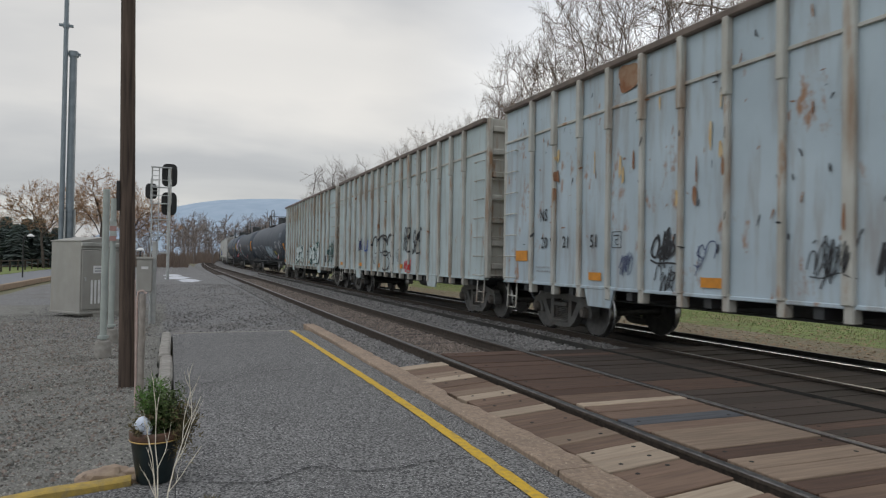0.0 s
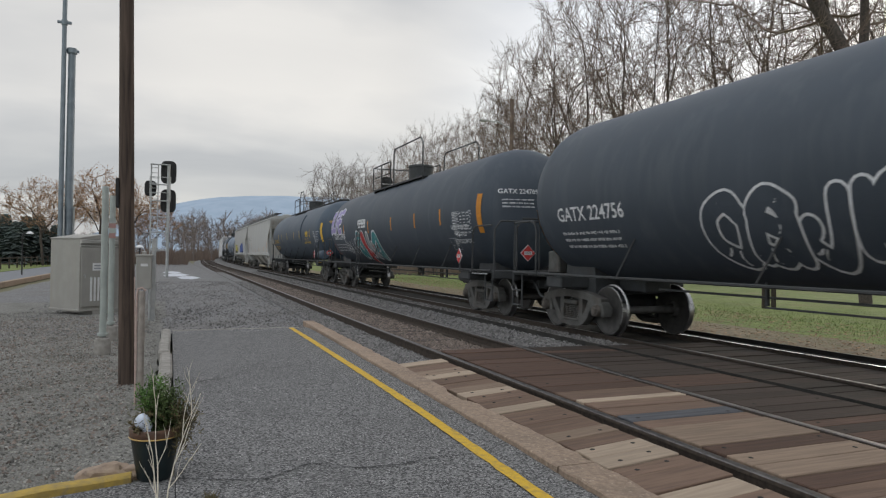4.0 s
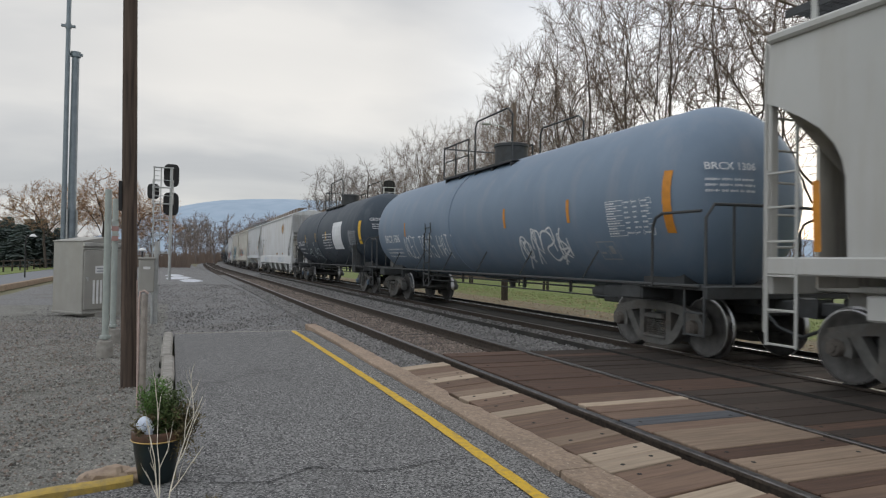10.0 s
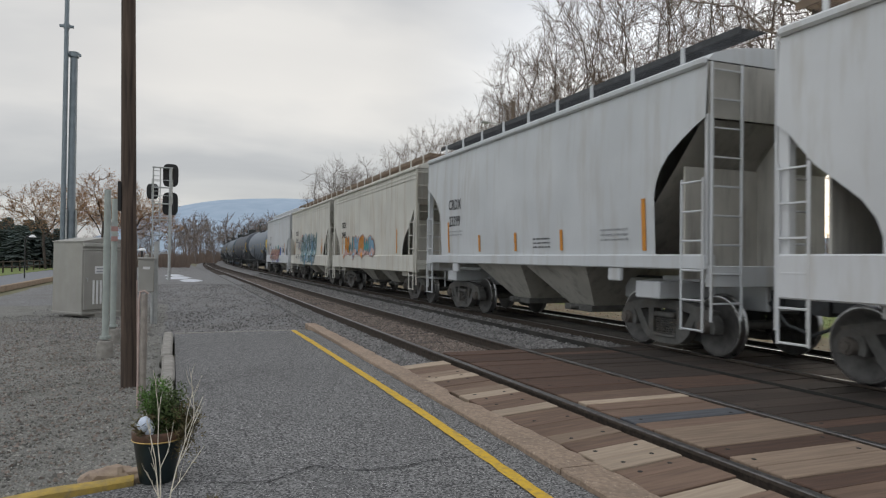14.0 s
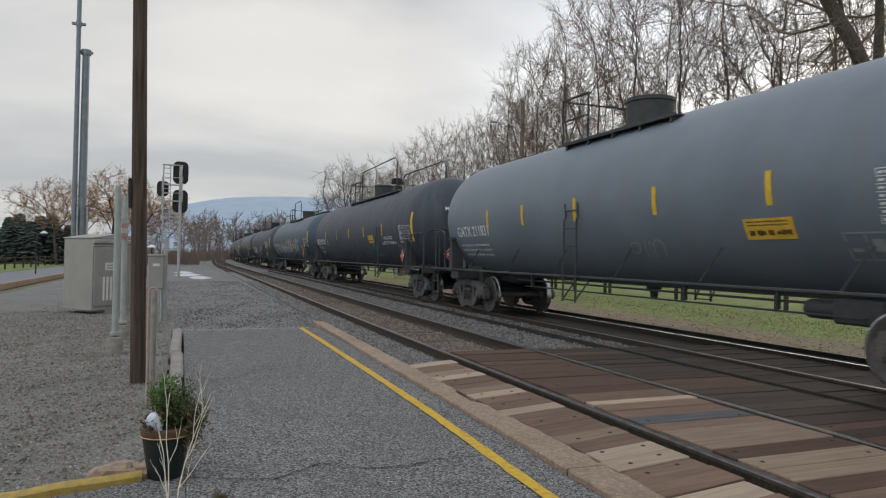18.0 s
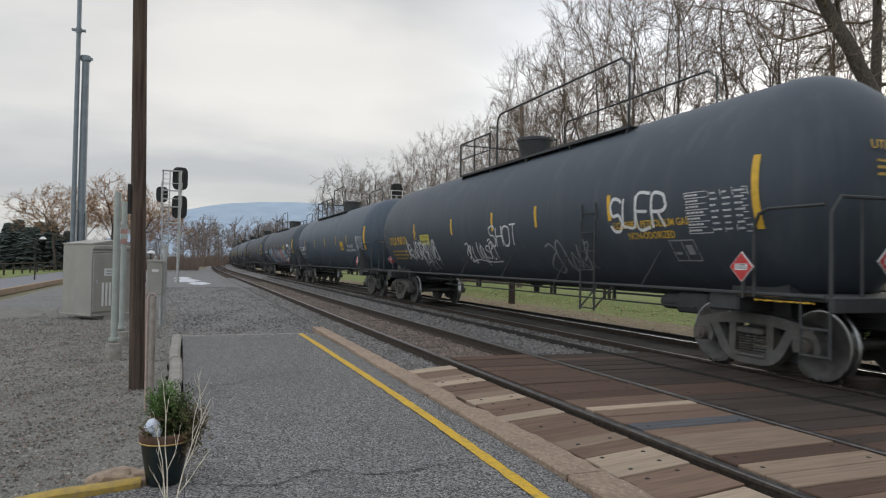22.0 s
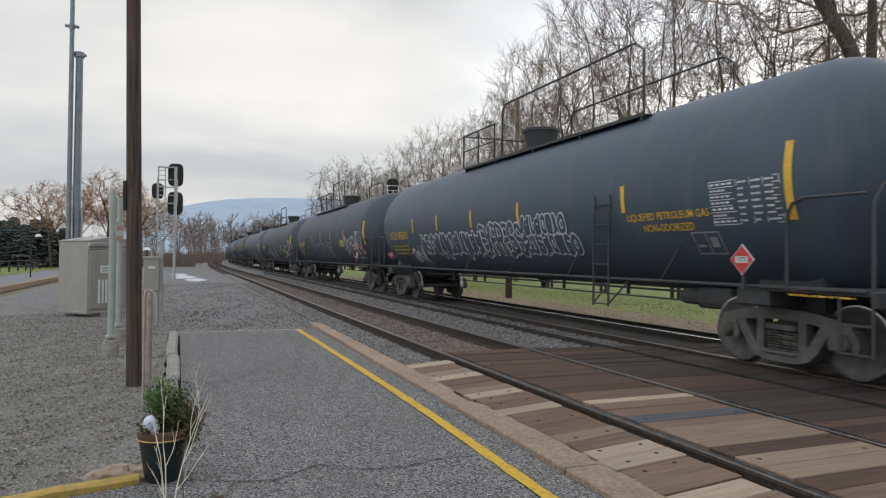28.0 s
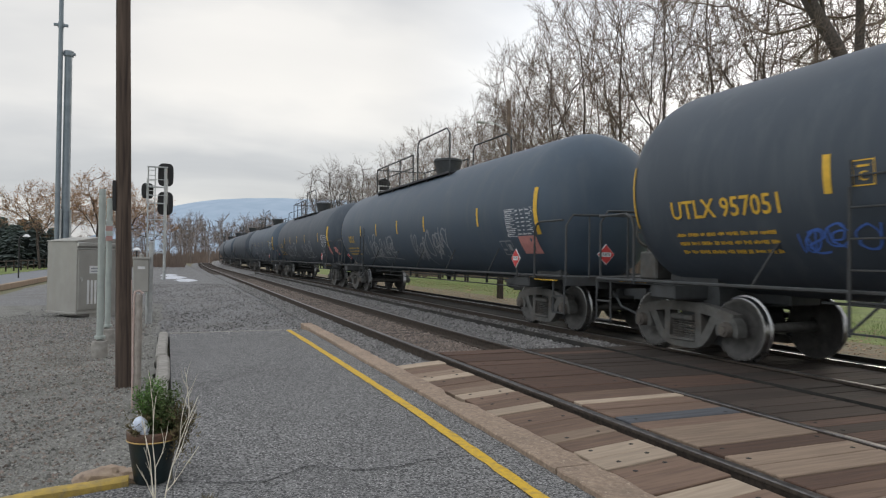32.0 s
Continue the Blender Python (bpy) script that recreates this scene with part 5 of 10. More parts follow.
def blotch(car, place, x0, x1, z0, z1, ink, seed, name="rust_patch"):
    """An uneven patch of rust or spray on the paint."""
    p = blob_points((x0 + x1) / 2, (z0 + z1) / 2, (x1 - x0) / 2, (z1 - z0) / 2, random.Random(seed))
    n = len(p)
    cx, cz = (x0 + x1) / 2, (z0 + z1) / 2
    vs = [place(cx, cz)] + [place(cx + (x - cx) * k, cz + (z - cz) * k) for k in (0.5, 1.0) for x, z in p]
    fs = [(0, 1 + i, 1 + (i + 1) % n) for i in range(n)] + [(1 + i, 1 + n + i, 1 + n + (i + 1) % n, 1 + (i + 1) % n) for i in range(n)]
    part(name, Mesh().add(vs, fs), MAT[ink], car, smooth=0)


def mound(car, place, x0, x1, z0, z1, fill, line, seed):
    """One large filled spray form, ringed like a shell, with a flickering upper rim."""
    n, m, wd, ht = 60, 6, x1 - x0, z1 - z0
    top = lambda u: z0 + ht * (0.58 + 0.40 * min(1, u / 0.68) if u < 0.68 else 0.98 * max(0.0, 1 - ((u - 0.68) / 0.33) ** 2.4) ** 0.5) * (1 - 0.09 * abs(math.sin(u * 24)))
    up = lambda x, z, e=0.0: place(x, z, e + 0.004)
    me = Mesh()
    vs = [place(x0 + wd * i / n, z0 + (top(i / n) - z0) * j / m) for i in range(n + 1) for j in range(m + 1)]
    me.add(vs, [(i * (m + 1) + j, (i + 1) * (m + 1) + j, (i + 1) * (m + 1) + j + 1, i * (m + 1) + j + 1) for i in range(n) for j in range(m)], 0)
    for mi, widen, shift in ((1, 1.0, 0.0), (2, 1.5, -0.06)):
        k0 = len(me.f)
        if mi == 1:
            ribbon(me, up, [(x0 + wd * i / n, top(i / n)) for i in range(n + 1)], 0.07)
        for k in range(1, 9):
            r = wd * (0.07 + 0.105 * k) + shift
            pts = [(x0 + wd * 0.06 + r * math.cos(a * 0.14), z0 + r * 0.62 * math.sin(a * 0.14) * (1 - 0.045 * k)) for a in range(0, 16)]
            ribbon(me, up, [p for p in pts if p[0] < x1 - 0.03 and p[1] < top((p[0] - x0) / wd) - 0.03 and p[0] > x0], 0.045 * widen)
        for j in range(k0, len(me.f)):
            me.m[j] = mi
    part("spray_form", me, [MAT[fill], MAT[line], MAT["ink_azure"]], car, "large blue spray-painted form ringed like a shell", smooth=0)


def placard(car, x, z, y=-1.66, facing="side"):
    root = Mesh()
    if facing == "side":
        root.box(-0.02, 0.02, 0.012, 0.04, -0.40, 0.0, 0, 1)
    s = 0.20
    root.add([(-s, -0.005, 0), (0, -0.005, -s), (s, -0.005, 0), (0, -0.005, s), (-s, 0.008, 0), (0, 0.008, -s), (s, 0.008, 0), (0, 0.008, s)],
             [(0, 1, 2, 3), (7, 6, 5, 4), (0, 4, 5, 1), (1, 5, 6, 2), (2, 6, 7, 3), (3, 7, 4, 0)])
    m = pose(x, y, z) if facing == "side" else pose(x, y, z, 0, 0, 90)
    ob = part("placard", root.data("placard", [MAT["ink_white"], MAT["frame_black"]], 0), None, car, "red diamond hazard placard with white centre", at=m)
    r = Mesh()
    q = 0.188
    r.add([(-q, -0.009, 0), (0, -0.009, -q), (q, -0.009, 0), (0, -0.009, q)], [(0, 1, 2, 3)])
    part("red_face", r.data("red_face", MAT["ink_red"], 0), None, ob)
    r = Mesh()
    r.add([(-0.105, -0.013, -0.042), (0.105, -0.013, -0.042), (0.105, -0.013, 0.042), (-0.105, -0.013, 0.042)], [(0, 1, 2, 3)])
    part("number_panel", r.data("number_panel", MAT["ink_white"], 0), None, ob)
    vs, fs = TEXT["1075"]
    r = Mesh()
    r.add([(a * 0.085, -0.016, b * 0.085) for a, b, _ in vs], fs)
    part("number", r.data("number", MAT["ink_black"], 0), None, ob)
    return ob


# ---------------- tank car ----------------


def tank_car(i, L, paint="tank_black", ink="ink_white", R=1.62, cz=2.74, word="", label="", jacket=False, ladder=True, loop=True,
             stripes=(), stripe_ink="ink_gold", head_text=True, gas=None, table=True, plac=True, detail=True, dome=0.0, rail=(2.4, 2.2), cylinder=False, band=False, walk_long=False, hoop=True, ladder_x=None,
             stripe_z=(2.40, 2.84), end_z=(2.14, 3.10), mark_at=(-0.62, 3.15), cable=False):
    half = L / 2
    drop = {3: 0.09, 4: 0.09, 8: 0.22, 9: 0.08, 15: 0.22}.get(i, 0.18 if i >= 16 else 0.0)
    cz -= drop
    if i >= 16:
        mark_at = (-0.12 if ink == "ink_white" else 0.1, 3.22)
    if i in (8, 15):
        R = 1.56
    car = thing("tank_car", label, "tank car", "freight cars of the train")
    CAR_PAINT[car] = paint
    e = half - 0.9                  # tip of the heads
    hd = 1.05
    sx = e - hd
    me = Mesh()
    prof = []
    for k in range(9):
        a = math.pi / 2 * k / 8
        prof.append((R * math.sin(a) ** 0.9, -sx - hd * math.cos(a)))
    prof[0] = (0.0, -e)
    for f in (-0.62, -0.25, 0.0, 0.25, 0.62):
        prof += [(R + 0.004, sx * f - 0.02), (R + 0.004, sx * f + 0.02)]
    for k in range(9):
        a = math.pi / 2 * (1 - k / 8)
        prof.append((R * math.sin(a) ** 0.9, sx + hd * math.cos(a)))
    prof[-1] = (0.0, e)
    me.revolve([(r, h) for r, h in prof], "x", 56, (0, 0, cz))
    part("tank", me, MAT[paint], car, "", smooth=50)
    def place(x, z, q=0.0):
        g = max(0.0, min(0.98, (abs(x) - sx) / hd))       # the heads curve in
        rr = R * (1 - g * g) ** 0.45
        f = max(-0.98, min(0.98, (z - drop - cz) / rr))
        n = math.sqrt(1 - f * f)
        return (x + math.copysign(0.6 * g * (0.012 + q), x), -(rr + 0.012 + q) * n, cz + (rr + 0.012 + q) * f)
    if jacket:
        me = Mesh()
        n, RR = 14, R + 0.06
        x0, x1 = -half + 6.2, -half + 14.2
        ang = [math.asin((2.27 - cz) / R) + (math.asin((3.75 - cz) / R) - math.asin((2.27 - cz) / R)) * k / n for k in range(n + 1)]
        vs = [(x, -r * math.cos(a), cz + r * math.sin(a)) for a in ang for x, r in ((x0 - 0.01, R - 0.01), (x0, RR), (x1, RR), (x1 + 0.01, R - 0.01))]
        fs = [(k * 4 + j, k * 4 + j + 1, k * 4 + 5 + j, k * 4 + 4 + j) for k in range(n) for j in range(3)]
        fs += [(0, 3, 2, 1), (n * 4, n * 4 + 1, n * 4 + 2, n * 4 + 3)]
        me.add(vs, fs)
        part("jacket_panel", me, MAT[paint], car, "raised rectangular jacket panel", smooth=30)
    if band:
        me = Mesh()
        me.revolve([(R - 0.01, -0.9), (R + 0.03, -0.88), (R + 0.03, -0.62), (R - 0.01, -0.60)], "x", 48, (0, 0, cz))
        part("tank_band", me, MAT[paint], car, smooth=30)
    # stub sills, saddles and end decks
    for q in (-1, 1):
        me = Mesh()
        me.box(*sorted((q * (half - 3.5), q * (half - 0.75))), -0.30, 0.30, 0.82, 1.05, 0.02)
        me.prism([(q * (half - 2.75), 0.75), (q * (half - 1.65), 0.75), (q * (half - 1.75), 1.75), (q * (half - 2.65), 1.75)][::q], -0.86, 0.86)
        me.box(*sorted((q * (half - 2.5), q * (half - 1.95))), -1.5, 1.5, 0.86, 1.10, 0.03)
        part("stub_sill", me, MAT["frame_black"], car, smooth=25)
        me = Mesh()
        me.box(*sorted((q * (half - 2.0), q * (half - 0.5))), -1.5, 1.5, 1.06, 1.12, 0.012)
        me.box(*sorted((q * (half - 0.58), q * (half - 0.5))), -1.5, 1.5, 0.94, 1.12, 0.01)
        part("end_deck", me, MAT["frame_black"], car, smooth=25)
        for sd in (-1, 1) if i in (9, 15, 16, 17, 19) else ():
            x, ya, yb = q * (half - 2.12), sd * 1.57, sd * 1.25
            me = Mesh()
            me.add([(x + a, y, z) for z, w in ((1.09, 0.13), (1.92, 0.055)) for y in (ya, yb) for a in (-w, w)],
                   [(0, 1, 5, 4), (1, 3, 7, 5), (3, 2, 6, 7), (2, 0, 4, 6), (4, 5, 7, 6), (0, 2, 3, 1)] if sd < 0 else [(4, 5, 1, 0), (5, 7, 3, 1), (7, 6, 2, 3), (6, 4, 0, 2), (6, 7, 5, 4), (1, 3, 2, 0)])
            me.box(x - 0.09, x + 0.09, *sorted((sd * 1.60, sd * 1.25)), 1.91, 2.0, 0.01)
            part("bolster_post", me, MAT["frame_black"], car, smooth=0)
        if detail and i >= 3:
            edge = lambda a, b, e=0.0: (a, -1.512, b)
            bars(car, edge, *sorted((q * (half - 1.9), q * (half - 1.2))), 1.075, 1.112, 1, ink, i + 40, "deck_lettering")
        if loop:
            for sd in (-1, 1):
                part("corner_rail", Mesh().tube([(q * (half - 1.62), sd * 1.55, 1.08), (q * (half - 1.62), sd * 1.55, 2.0), (q * (half - 1.55), sd * 1.55, 2.14), (q * (half - 1.4), sd * 1.55, 2.2), (q * (half - 0.62), sd * 1.50, 2.2)], 0.024, 6), MAT["frame_black"], car, smooth=40)
                part("end_hoop", Mesh().tube([(q * (half - 0.58), sd * 1.45, 1.1), (q * (half - 0.58), sd * 1.45, 2.1), (q * (half - 0.58), sd * 1.30, 2.30), (q * (half - 0.58), 0, 2.32)], 0.024, 6), MAT["frame_black"], car, smooth=40)
                part("end_stanchion", Mesh().tube([(q * (half - 0.62), sd * 0.9, 1.1), (q * (half - 0.62), sd * 0.9, 2.3)], 0.02, 6), MAT["frame_black"], car, smooth=40)
                for z in (0.42, 0.74):
                    part("step_rung", Mesh().tube([(q * (half - 0.95), sd * 1.5, z), (q * (half - 0.55), sd * 1.5, z)], 0.018, 5), MAT["frame_black"], car, smooth=40)
                for x in (0.95, 0.55):
                    part("step_hanger", Mesh().tube([(q * (half - x), sd * 1.5, 0.40), (q * (half - x), sd * 1.5, 1.1)], 0.02, 5), MAT["frame_black"], car, smooth=40)
        truck(car, q * (half - 2.17), "cap_blue" if i in (9, 16, 17) else "truck_brown")
    couplers(car, half)
    # handrails low along both sides, with slanted stays
    for sd in (-1, 1):
        me = Mesh()
        me.tube([(-(half - 0.6), sd * 1.53, 1.12), (half - 0.6, sd * 1.53, 1.12)], 0.026, 7)
        for f in (-0.62, -0.36, -0.12, 0.12, 0.36, 0.62):
            me.tube([(half * f, sd * 1.53, 1.12), (half * f + 0.28, sd * 1.36, cz - 0.86)], 0.016, 5)
        part("side_handrail", me, MAT["frame_black"], car, smooth=40)
    # valve housing and top platform
    me = Mesh()
    t = cz + R
    cup = 0.72 if (ink == "ink_gold" and i >= 18) else 1.0
    me.revolve([(0.0, t + 0.55), (0.42, t + 0.55), (0.475, t + 0.53), (0.485, t + 0.46), (0.46, t + 0.44), (0.45 * cup, t - 0.12)][::-1], "z", 26, (dome, 0, 0))
    me.tube([(dome - 0.5, -0.1, t + 0.02), (dome - 0.5, -0.1, t + 0.28)], 0.05, 8)
    part("valve_housing", me, MAT["frame_black"], car, smooth=35)
    p0, p1 = dome - rail[0], dome + rail[1]
    me = Mesh()
    for sd in (-1, 1):
        me.box(p0, p1, *sorted((sd * 0.78, sd * 0.98)), t - 0.21, t - 0.19)
        me.box(p0, p1, *sorted((sd * 0.97, sd * 1.0)), t - 0.23, t - 0.175)
        for k in range(5):
            x = p0 + 0.1 + (p1 - p0 - 0.2) * k / 4
            me.box(x - 0.025, x + 0.025, *sorted((sd * 0.78, sd * 0.98)), t - 0.38, t - 0.205)
    part("top_platform", me, MAT["frame_black"], car, smooth=0)
    post = shared("rail_post", lambda: Mesh().tube([(0, 0, -0.2), (0, 0, 0.72)], 0.024, 5).data("rail_post", MAT["frame_black"], 40))
    for sd in (-1, 1):
        y = sd * 1.0
        n = max(2, round((rail[0] - 0.45) / 1.35) + 1)
        xs = [p0 + (dome - 0.65 - p0) * k / (n - 1) for k in range(n)]
        for x in xs:
            part("rail_post", post, None, car, at=(x, y, t))
        for z, r in ((0.72, 0.026), (0.28, 0.018)):
            me = Mesh()
            me.tube([(xs[0], y, t + z), (xs[-1], y, t + z)], r, 5)
            part("top_rail", me, MAT["frame_black"], car, smooth=40)
        if not hoop:
            continue
        me = Mesh()
        me.tube([(dome - 0.2, y, t - 0.2), (dome - 0.2, y, t + 0.95), (dome - 0.06, y, t + 1.10), (p1 - 0.25, y, t + 1.10), (p1, y, t + 0.92), (p1, y, t - 0.2)], 0.026, 5)
        part("hoop_rail", me, MAT["frame_black"], car, smooth=40)
    me = Mesh()
    me.tube([(p0, -1.0, t + 0.72), (p0, 1.0, t + 0.72)], 0.022, 5)
    part("end_rail", me, MAT["frame_black"], car, smooth=40)
    if cable:
        me = Mesh()
        me.tube([(p1, -0.3, t + 0.1), (p1 + 0.3, -0.3, t + 0.42), (sx - 0.5, -0.3, t + 0.42), (sx - 0.2, -0.3, t - 0.1)], 0.02, 5)
        for k in range(1, 5):
            x = p1 + (sx - p1) * k / 5
            me.tube([(x, -0.3, t - 0.1), (x, -0.3, t + 0.42)], 0.014, 5)
        part("safety_cable", me, MAT["frame_black"], car, smooth=40)
    if walk_long:
        me = Mesh()
        me.box(-sx, sx, -0.35, 0.35, t + 0.02, t + 0.07)
        for k in range(9):
            x = -sx + 2 * sx * k / 8
            me.box(x - 0.03, x + 0.03, -0.3, 0.3, t - 0.05, t + 0.03)
        part("top_walkway", me, MAT["frame_black"], car, smooth=0)
    if ladder:
        xl0 = ladder_x if ladder_x is not None else (p1 - 0.5 if rail[1] > rail[0] else p0)
        xa, xb = xl0, xl0 + 0.45
        for sd in (-1, 1):
            me = Mesh()
            for x in (xa, xb):
                pts = [(x, sd * (R + 0.03) * math.cos(a), cz + (R + 0.03) * math.sin(a)) for a in [radians(d) for d in range(-10, 1, 10)]]
                me.tube([(x, sd * (R + 0.04), 0.64), (x, sd * (R + 0.04), cz - 0.3)] + pts, [0.022, 0.02] + [0.013] * len(pts), 5)
            for k in range(6):
                z = 0.68 + k * 0.34
                me.tube([(xa, sd * (R + 0.04), z), (xb, sd * (R + 0.04), z)], 0.013, 5)
            me.tube([(xa, sd * (R + 0.04), 0.68), (xa + 0.35, sd * 1.5, 1.1)], 0.016, 5)
            me.tube([(xb, sd * (R + 0.04), 0.68), (xb + 0.35, sd * 1.5, 1.1)], 0.016, 5)
            part("side_ladder", me, MAT["frame_black"], car, smooth=40)
    # brake rigging and bottom fittings
    me = Mesh()
    b = cz - R
    me.tube([(-(half - 4.2), -0.55, 0.92), (half - 4.2, -0.55, 0.92)], 0.02, 5)
    me.tube([(-half * 0.4, -0.85, 0.80), (half - 3.5, -0.85, 0.80)], 0.016, 5)
    for x in (-half * 0.42, -half * 0.2, half * 0.2, half * 0.42):
        me.box(x - 0.02, x + 0.02, -0.60, -0.54, 0.80, b + 0.3)
    me.revolve([(0.0, b - 0.22), (0.07, b - 0.22), (0.08, b - 0.08), (0.15, b - 0.04), (0.15, b + 0.1)], "z", 14, (0.2, 0, 0))
    part("brake_rigging", me, MAT["frame_black"], car, smooth=40)
    me = Mesh()
    me.revolve([(0.0, -0.30), (0.11, -0.29), (0.13, -0.24), (0.13, 0.24), (0.11, 0.29), (0.0, 0.30)], "x", 18, (half - 4.2, -0.62, 0.86))
    me.box(half - 4.0, half - 3.3, -0.80, -0.45, 0.70, 1.02, 0.03)
    me.tube([(half - 4.3, -0.62, 0.92), (half - 3.6, -0.5, 0.86)], 0.025, 6)
    part("brake_cylinder", me, MAT["frame_black"], car, smooth=40)
    if cylinder:
        me = Mesh()
        me.revolve([(0.0, -0.55), (0.18, -0.53), (0.25, -0.45), (0.25, 0.45), (0.18, 0.53), (0.0, 0.55)], "x", 22, (half - 1.75, -1.28, 1.42))
        part("air_reservoir", me, MAT[paint], car, "horizontal cylinder on the end deck", smooth=40)
    me = Mesh()
    me.box(-(half - 0.75), -(half - 1.2), -0.75, -0.35, 1.12, 1.6, 0.03)
    me.revolve([(0.25, -0.03), (0.28, 0.0), (0.25, 0.03), (0.22, 0.0), (0.25, -0.03)], "x", 18, (-(half - 0.66), -0.5, 1.95))
    me.tube([(-(half - 0.66), -0.5, 1.55), (-(half - 0.66), -0.5, 2.2)], 0.02, 5)
    me.tube([(-(half - 0.66), -0.75, 1.95), (-(half - 0.66), -0.25, 1.95)], 0.014, 5)
    part("hand_brake", me, MAT["truck"], car, smooth=40)
    if not detail:
        return car, place, half
    # reflective stripes
    xs = list(stripes) or [3.9, 6.3, 8.9, 11.5, 13.6, 16.3]
    for x in xs:
        patch(car, place, -half + x - 0.05, -half + x + 0.05, *stripe_z, stripe_ink, "reflective_stripe", 1, 3)
    for x in (-half + (1.53 if i == 16 else 1.62), half - 1.62) if i >= 16 else (-half + 1.48, half - 1.48):
        patch(car, place, x - (0.042 if i >= 16 else 0.055), x + (0.042 if i >= 16 else 0.055), *end_z, stripe_ink, "reflective_stripe", 1, 6)
    if word:
        put_text(car, place, word, -half + 3.5, 2.34, 0.41 if i == 16 else 0.36, ink, 0.95, "reporting_marks")
        if i in WEIGHTS:
            for k, line in enumerate(WEIGHTS[i]):
                put_text(car, place, line, -half + (3.3 if i == 16 else 3.45), 2.04 - 0.24 * k, 0.13, ink, 1.0, "weight_marks")
        else:
            bars(car, place, -half + 2.5, -half + 4.3, 1.70, 2.06, 3, ink, i, cols=0.9)
        if head_text:
            def on_head(a, bb, q=0.0):
                y, z = mark_at[0] + a, mark_at[1] - drop + bb
                r = min(0.999, math.hypot(y, z - cz) / R)
                return (sx + hd * math.sqrt(max(0.0, 1 - r ** (1 / 0.45))) + 0.03 + 0.05 * r, y, z)
            put_text(car, on_head, word, 0, 0, 0.165, ink, 1.0, "head_marks")
            bars(car, on_head, -0.4, 0.4, -0.42, -0.16, 3, ink, i + 9)
    if gas:
        for k, line in enumerate(gas[1]):
            put_text(car, place, line, -half + gas[0], (gas[3] if len(gas) > 3 else 2.30) - 0.18 * k, 0.155, gas[2], 0.95, "cargo_name")
    if table:
        data_table(car, place, half - 2.87, half - 1.72, 2.12, 2.70, i)
    me = Mesh()
    x0, z0 = half - 3.4, 1.72
    fr = lambda a, b2, c, d: me.add([place(a, c), place(b2, c), place(b2, d), place(a, d)], [(0, 1, 2, 3)])
    fr(x0, x0 + 0.55, z0, z0 + 0.02); fr(x0, x0 + 0.55, z0 + 0.30, z0 + 0.32); fr(x0, x0 + 0.02, z0, z0 + 0.32)
    fr(x0 + 0.53, x0 + 0.55, z0, z0 + 0.32); fr(x0 + 0.26, x0 + 0.28, z0, z0 + 0.32); fr(x0 + 0.06, x0 + 0.2, z0 + 0.1, z0 + 0.14); fr(x0 + 0.34, x0 + 0.48, z0 + 0.1, z0 + 0.24)
    part("stencil_box", me, MAT["ink_grey"], car, smooth=0)
    if plac:
        placard(car, half - (1.72 if i == 18 else 2.22), 1.46)
        placard(car, half - 0.50, 1.55, -1.2 if i == 5 else -0.6, "end")
        bars(car, lambda x, z, q=0: (x, -1.56, z), half - 1.6, half - 0.7, 1.01, 1.07, 1, "ink_gold" if ink == "ink_gold" else "ink_white", i + 60, "sill_stencil")
    return car, place, half

# ---------------- high-sided gondola ----------------


